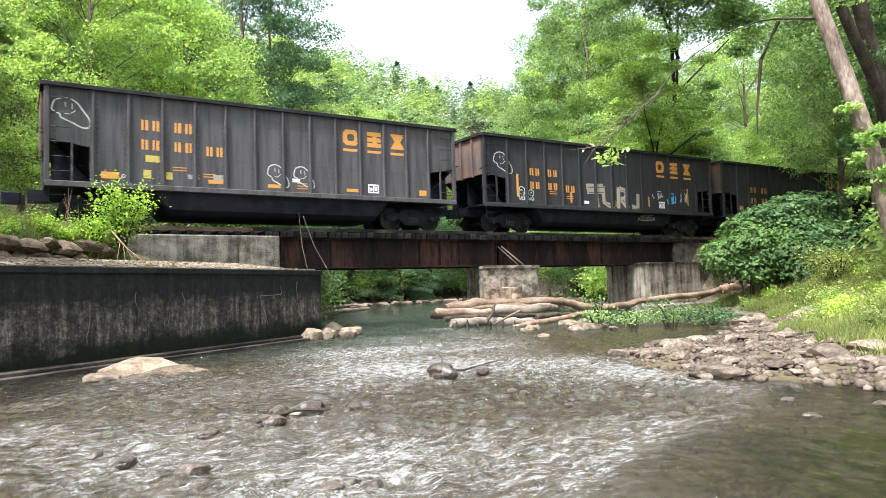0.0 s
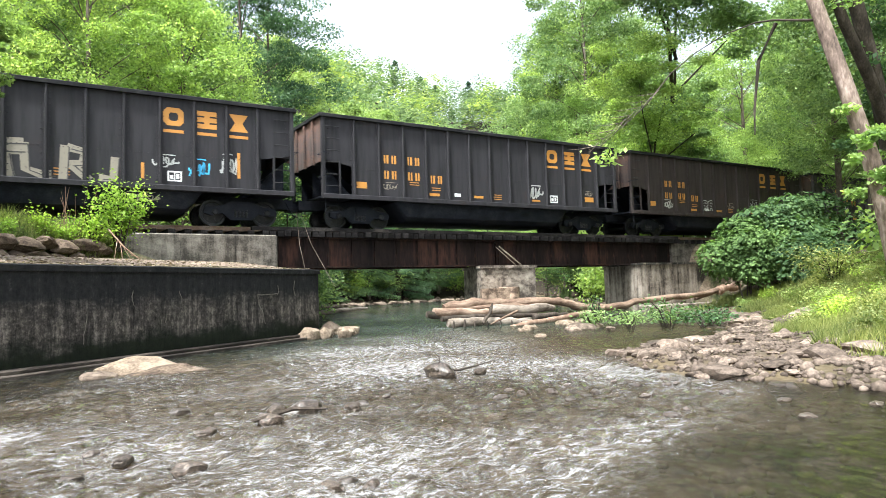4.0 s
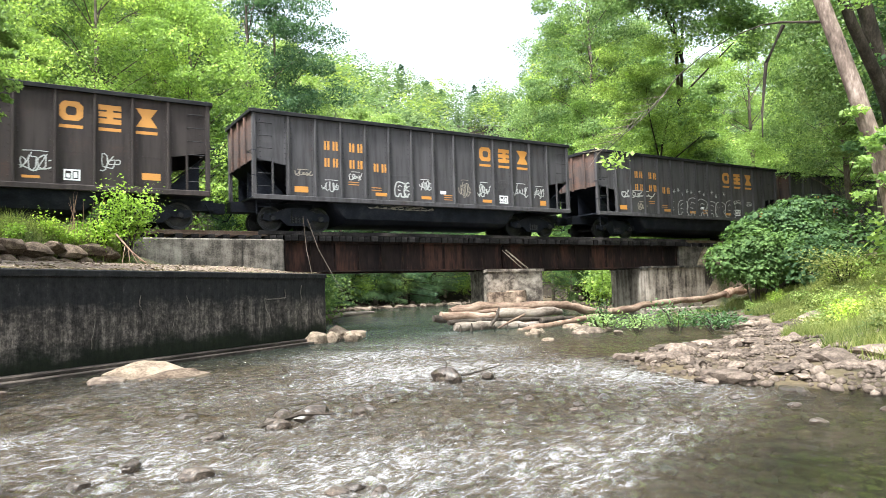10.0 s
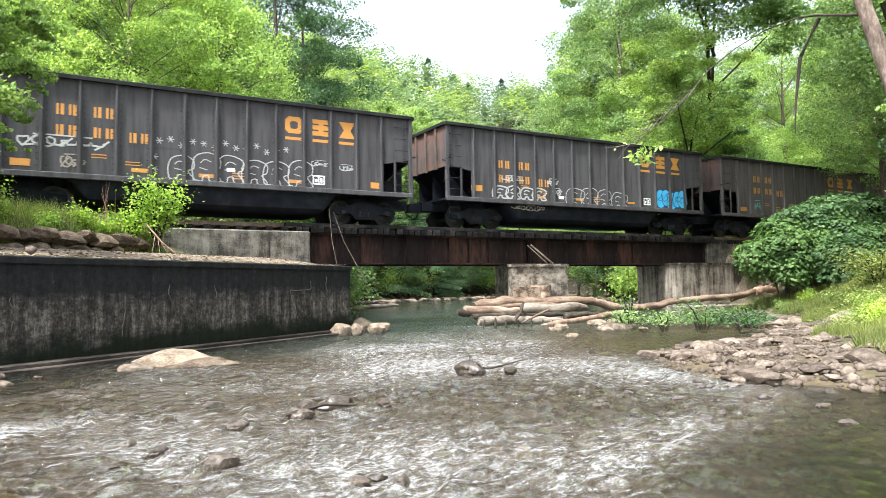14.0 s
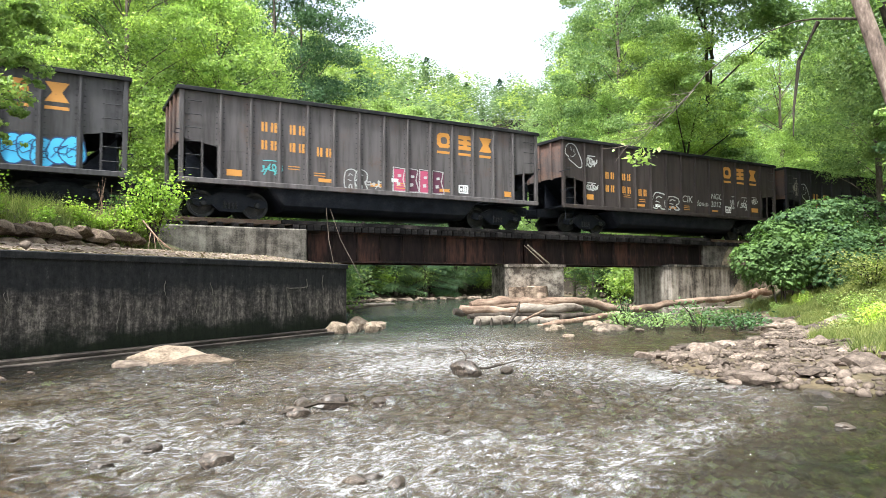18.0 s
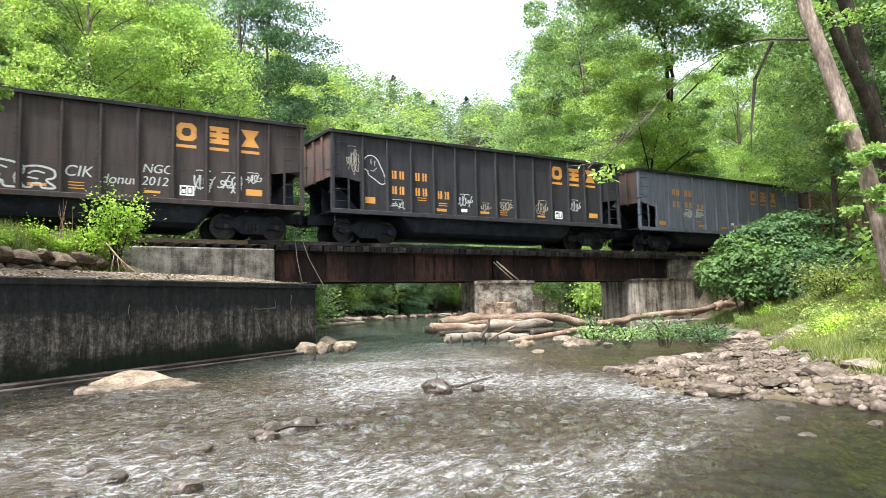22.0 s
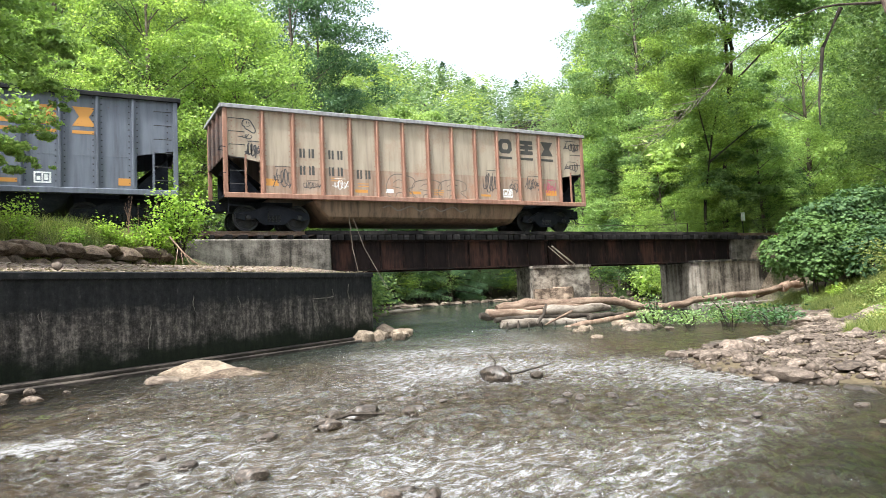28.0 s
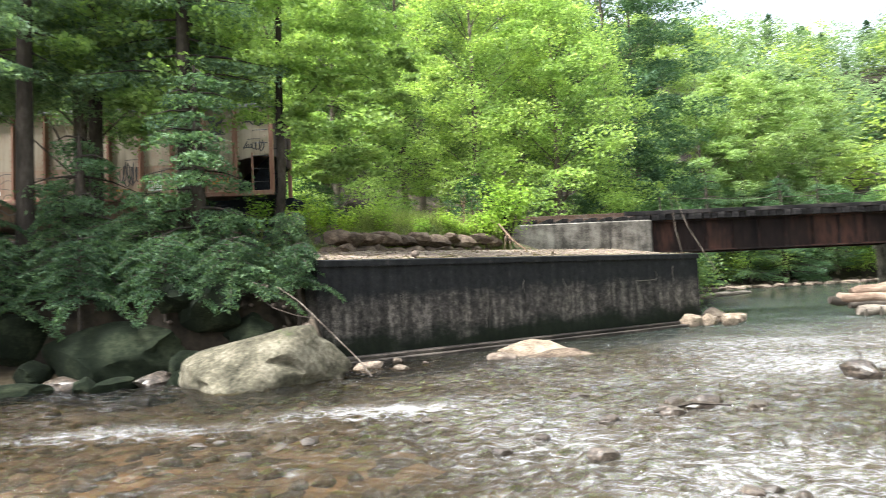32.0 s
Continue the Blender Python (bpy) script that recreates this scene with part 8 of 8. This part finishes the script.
for k, (x, y, s) in enumerate([(7.35, 19.0, 0.40), (7.85, 19.15, 0.34), (8.85, 19.75, 0.36), (8.3, 18.7, 0.26), (8.6, 20.4, 0.5), (8.1, 19.5, 0.3), (9.3, 20.1, 0.22)]):
    stone(CREAMS[k % 3], x, y, 0.12, s, s * 0.8, s * 1.15, k * 53, "pale cream stone at the foot of the wall corner", "pale stones at the wall corner")
for k, (x, y, s) in enumerate([(-0.75, 12.35, 0.16), (-0.3, 12.9, 0.1), (15.0, 15.4, 0.45), (15.7, 15.6, 0.38), (14.3, 15.2, 0.3), (15.1, 14.4, 0.2), (19.0, 12.2, 0.45), (20.1, 12.8, 0.42), (18.2, 11.4, 0.36), (21.2, 14.0, 0.42), (17.6, 10.0, 0.4), (18.8, 10.6, 0.7)]):
    stone(TANS[k % 4], x, y, max(0.02, ground_at(x, y) + 0.02), s, s * 0.8, s * 0.8, k * 71, "pale tan stone at the water's edge", "pale stones at the edge")
for k, (x, y, s) in enumerate([(9.5, 6.6, 0.27), (9.6, 8.2, 0.26), (11.0, 8.7, 0.25), (9.2, 5.6, 0.26), (12.5, 8.6, 0.3), (13.5, 8.0, 0.28), (10.4, 5.0, 0.3), (11.8, 6.2, 0.32)]):
    stone(ROCKS[k % 7], x, y, ground_at(x, y) + 0.06, s, s * 0.75, s * 0.6, k * 47, "flat brown slab on the gravel bar", "slabs of the gravel bar")
for k, (x, y, s1) in enumerate([(1.67, 8.6, 0.10), (0.58, 6.88, 0.07), (0.77, 6.5, 0.06), (1.9, 4.55, 0.09), (2.05, 4.62, 0.06), (-2.6, 6.84, 0.07), (-2.03, 6.32, 0.09), (-1.47, 6.81, 0.10), (-0.3, 7.56, 0.06), (5.16, 6.81, 0.08), (-2.41, 6.99, 0.05), (2.95, 7.75, 0.1), (2.6, 7.95, 0.08), (3.6, 7.6, 0.08), (2.0, 8.1, 0.05), (4.1, 7.9, 0.05)]):
    stone(WETS[k % 4], x, y, 0.0, s1 * 1.3, s1, s1 * 0.9, k * 37, "small dark wet stone in the riffle", "small stones of the riffle")
stone(TANS[2], -1.41, 12.75, 0.02, 0.3, 0.2, 0.22, 20, "pink-grey stone at the foot of the wall")
stone(TANS[0], -0.85, 13.4, 0.04, 0.12, 0.1, 0.12, 50, "small whitish stone at the foot of the wall")
# small stones that break the surface in front of the bar
rngQ = np.random.default_rng(23)
for k in range(26):
    x, y = rngQ.uniform(5.2, 8.0), rngQ.uniform(3.6, 8.6)
    s1 = rngQ.uniform(0.04, 0.09)
    stone(WETS[k % 4], x, y, 0.0, s1 * 1.3, s1, s1, k * 49, "small wet stone just breaking the surface", "small stones off the bar")
# boulders downstream of the wall
big = rock_mesh("boulder", 61, M["boulder_moss"], 5, 0.62, 0.24, 0.80)
for v in big.vertices:
    v.co.z *= 0.86 + 0.30 * v.co.x
stone(big, -3.05, 11.5, 0.12, 1.48, 1.15, 1.5, 6, "large grey lichened boulder at the stream edge", name="boulder")
stone(rock_mesh("boulder", 63, M["mossy"], 4, 0.7, 0.2, 0.62), -6.05, 12.55, 0.42, 1.4, 0.95, 1.2, 5, "mossy boulder with the hemlock shade in its colour", name="boulder")
# extra stones in the same shade-dark colour, added to fill the hollow
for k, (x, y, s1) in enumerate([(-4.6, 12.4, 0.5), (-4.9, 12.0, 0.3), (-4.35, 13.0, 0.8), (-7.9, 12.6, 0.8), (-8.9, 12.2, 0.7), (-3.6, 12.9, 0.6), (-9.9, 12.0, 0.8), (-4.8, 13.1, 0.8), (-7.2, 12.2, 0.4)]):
    stone(rock_mesh("boulder", 120 + k, M["mossy"], 3, 0.7), x, y, ground_at(x, y) + 0.12, s1, s1 * 0.85, s1 * 0.9, k * 60, "mossy stone, shade-dark in colour, added to fill the bank hollow", "mossy stones", "boulder")
# shore stones mostly take the shade-dark colour too
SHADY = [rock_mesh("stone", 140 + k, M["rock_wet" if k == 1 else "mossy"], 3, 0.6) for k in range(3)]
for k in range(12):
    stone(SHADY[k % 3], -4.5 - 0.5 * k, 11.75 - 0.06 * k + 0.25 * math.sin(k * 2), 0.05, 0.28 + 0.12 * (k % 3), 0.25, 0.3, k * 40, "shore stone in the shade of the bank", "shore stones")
# dry-laid stones that hold the bench
u, k = 0.0, 0
while u < 1.0:
    for row in range(2):
        ln = 0.30 + 0.28 * abs(math.sin(k * 2.1 + row * 1.3))
        x, y = -2.6 + 4.7 * u + 0.2 * row, 16.95 + 3.85 * u + 0.16 * row
        me = rock_mesh("bank_stone", 70 + k * 2 + row, M["bank_stone"], 3, 0.5, 0.3, 0.66)
        stone(me, x, y, 2.46 + 0.36 * row + 0.05 * math.sin(k * 3), ln, 0.34, 0.32 + 0.12 * abs(math.sin(k * 1.3 + row)), 36 + 14 * math.sin(k * 1.9), "rough brown block of the dry-laid bank", "stones of the dry-laid bank", "bank_stone")
    u += 0.07 + 0.035 * abs(math.sin(k * 1.7))
    k += 1


# ---- driftwood ----
def log(pts, r, label, name="log", mat="log_brown"):
    # finer stations with knots and dents between the given bends
    jr = random.Random(int(pts[0][0] * 97 + pts[-1][1] * 31))
    fine, rad = [], []
    for i in range(len(pts) - 1):
        a, b = Vector(pts[i]), Vector(pts[i + 1])
        steps = 4 if r > 0.09 else 2
        for q in range(steps):
            fine.append(a.lerp(b, q / steps) + Vector((0, jr.uniform(-0.2, 0.2) * r, jr.uniform(-0.2, 0.2) * r)))
    fine.append(Vector(pts[-1]))
    n = len(fine)
    rad = [r * (1.0 - 0.35 * i / (n - 1)) * jr.uniform(0.86, 1.12) for i in range(n)]
    rad[0] *= 0.75
    rad[-1] *= 0.6
    ob = part(name, Geo().tube(fine, rad, 10), M[mat], None, "", True)
    return tagged(ob, label, "log", "driftwood at the pier")


log([(13.1, 20.6, 0.70), (14.4, 20.65, 0.78), (16.0, 20.6, 0.75), (17.5, 20.6, 0.76), (18.6, 20.55, 0.70), (19.7, 20.5, 0.46), (20.7, 20.5, 0.36), (22.2, 20.55, 0.38), (23.3, 20.6, 0.54), (25.9, 20.7, 0.66), (28.3, 20.9, 0.75), (30.0, 21.0, 0.9)], 0.2, "long crooked weathered log across the pile and along the wing wall")
log([(12.5, 20.3, 0.52), (13.65, 20.3, 0.47), (15.1, 20.25, 0.46)], 0.2, "brown log lying on the pile")
log([(15.0, 20.3, 0.5), (16.4, 20.3, 0.49), (18.1, 20.25, 0.47)], 0.25, "thick pale log without bark", mat="log_pale")
log([(12.9, 20.05, 0.14), (14.0, 20.0, 0.12), (15.3, 19.95, 0.06), (16.6, 19.9, 0.04)], 0.2, "whitish log lying in the water", mat="log_pale")
log([(12.7, 20.15, 0.3), (14.2, 20.2, 0.3), (16.2, 20.15, 0.26), (18.0, 20.1, 0.24)], 0.12, "dark wet log in the middle of the pile", mat="bark_dark")
log([(13.8, 20.5, 0.62), (15.6, 20.45, 0.66), (17.8, 20.5, 0.6)], 0.11, "thin brown log on the pile")
log([(12.2, 20.3, 0.46), (12.7, 20.3, 0.42), (13.3, 20.2, 0.32)], 0.15, "broken dark log end", mat="bark_dark")
log([(16.8, 20.0, 0.18), (17.6, 20.0, 0.22), (18.6, 19.9, 0.2)], 0.13, "dark log under the pile", mat="bark_dark")
log([(14.6, 18.6, -0.06), (16.3, 19.1, 0.04), (17.9, 19.4, 0.12), (19.3, 19.7, 0.24), (20.9, 20.2, 0.4)], 0.13, "thin pale log slanting out of the water", mat="drift")
log([(29.6, 21.0, 0.84), (30.5, 21.1, 0.98), (31.2, 21.15, 0.95), (32.0, 21.3, 1.1)], 0.23, "shattered root end of a log", mat="drift")
log([(13.0, 33.6, 0.2), (15.0, 34.8, 0.3), (17.6, 36.2, 0.35)], 0.16, "pale drift log on the far shore", mat="log_pale")
log([(28.0, 21.1, 0.5), (30.0, 21.0, 0.95), (31.8, 21.2, 1.3)], 0.1, "grey branch propped on the wing wall")
rngL = np.random.default_rng(12)
for k in range(8):
    x = 12.95 + 0.5 * k + rngL.uniform(-0.1, 0.1)
    log([(x, 19.72, -0.12), (x + rngL.uniform(-0.06, 0.06), 19.76 + rngL.uniform(-0.03, 0.03), 0.26 + rngL.uniform(-0.06, 0.04) - 0.025 * k)], 0.05 + 0.03 * rngL.random(), "dark stub of a stake under the logs", "stake", "bark_dark")
log([(15.4, 19.2, 0.5), (14.9, 19.3, 0.3), (14.3, 19.4, 0.05)], 0.05, "thin broken branch on the pile", "branch")
for k in range(1):
    a0, b0 = rngL.uniform(-0.5, 0.5), rngL.uniform(-0.4, 0.4)
    x = 14.0 + k * 0.75
    log([(x, 19.6 + b0, 0.1), (x + 0.5, 19.8 + a0, 0.4 + 0.1 * rngL.random()), (x + 1.0 + a0, 20.1, 0.6 + 0.2 * rngL.random())], 0.045 + 0.03 * rngL.random(), "small dark drift branch", "branch", "bark_dark")
tw = thing("twig_snag", "dark forked twig caught on the stone", "twig")
part("twig", Geo().tube([(5.5, 8.9, 0.12), (5.9, 8.85, 0.1), (6.5, 8.7, 0.22)], [0.022, 0.018, 0.008], 5), M["bark_dark"], tw)
part("twig", Geo().tube([(5.55, 8.95, 0.1), (5.62, 9.0, 0.3), (5.5, 9.0, 0.42)], [0.012, 0.01, 0.004], 5), M["bark_dark"], tw)
part("twig", Geo().tube([(2.1, 7.1, 0.06), (2.6, 7.3, 0.1), (3.0, 7.25, 0.06)], [0.02, 0.025, 0.01], 5), M["bark_dark"], tw)

# dead brush and the fallen stick by the shrub
db = thing("dead_brush", "bare grey twigs standing in the weeds", "brush")
for k in range(9):
    a = k * 0.7
    part("twig", Geo().tube([(0.9 + 0.05 * k, 20.6, 2.9), (0.9 + 0.12 * math.cos(a) + 0.08 * k, 20.6, 3.7), (0.85 + 0.3 * math.cos(a) + 0.1 * k, 20.6 + 0.2 * math.sin(a), 4.3 + 0.2 * math.sin(k))], [0.012, 0.009, 0.003], 4), M["drift"], db)
fs = thing("fallen_branch", "pale dead branch leaning down from the shrub", "branch")
part("stem", Geo().tube([(2.1, 20.4, 3.3), (2.45, 20.1, 2.8), (2.9, 19.8, 2.35)], [0.03, 0.024, 0.012], 5), M["drift"], fs)
for k in range(5):
    part("twig", Geo().tube([(2.3 + 0.08 * k, 20.2 - 0.06 * k, 2.95 - 0.1 * k), (2.2 + 0.2 * k, 19.9, 2.45)], [0.012, 0.005], 4), M["drift"], fs)
# stick that leans from the boulder to the water
ls = thing("leaning_stick", "long thin bleached stick leaning on the boulder", "stick")
part("stick", Geo().tube([(-1.2, 11.3, 0.03), (-1.42, 11.45, 0.30), (-2.1, 11.9, 0.93), (-2.54, 12.3, 1.31), (-3.0, 12.6, 1.6)], [0.012, 0.013, 0.012, 0.011, 0.007], 5), M["bark"], ls)
part("fork", Geo().tube([(-2.1, 11.95, 0.98), (-2.6, 12.1, 1.08), (-3.0, 12.25, 1.22), (-3.4, 12.4, 1.5)], [0.008, 0.011, 0.010, 0.006], 5), M["bark_dark"], ls)

# sagging wire on short posts along the far side of the deck
wl = thing("wire_line", "thin sagging wire on short posts along the bridge", "wire", kind="structure")
for k in range(3):
    part("post", Geo().tube([(9.0 + 9.8 * k, 25.5, RAIL_Z - 0.3), (9.0 + 9.8 * k, 25.5, RAIL_Z + 0.75)], 0.03, 6), M["bark_dark"], wl)
part("wire", Geo().tube([(9.0 + 1.96 * i, 25.5, RAIL_Z + 0.72 - 0.16 * (1 - ((i % 5) / 2.5 - 1) ** 2)) for i in range(11)], 0.012, 5), M["bark_dark"], wl)

# small white track-side sign beyond the bridge
sg = thing("trackside_sign", "small white sign on a thin post beside the track", "sign", pose(34.5, 26.6, 3.3))
part("post", Geo().tube([(0, 0, 0), (0, 0, 1.9)], 0.03, 6), M["wheel_steel"], sg)
part("plate", Geo().chamfer(-0.17, 0.17, -0.045, -0.03, 1.5, 2.0, 0.006), M["sign_white"], sg)

motions()
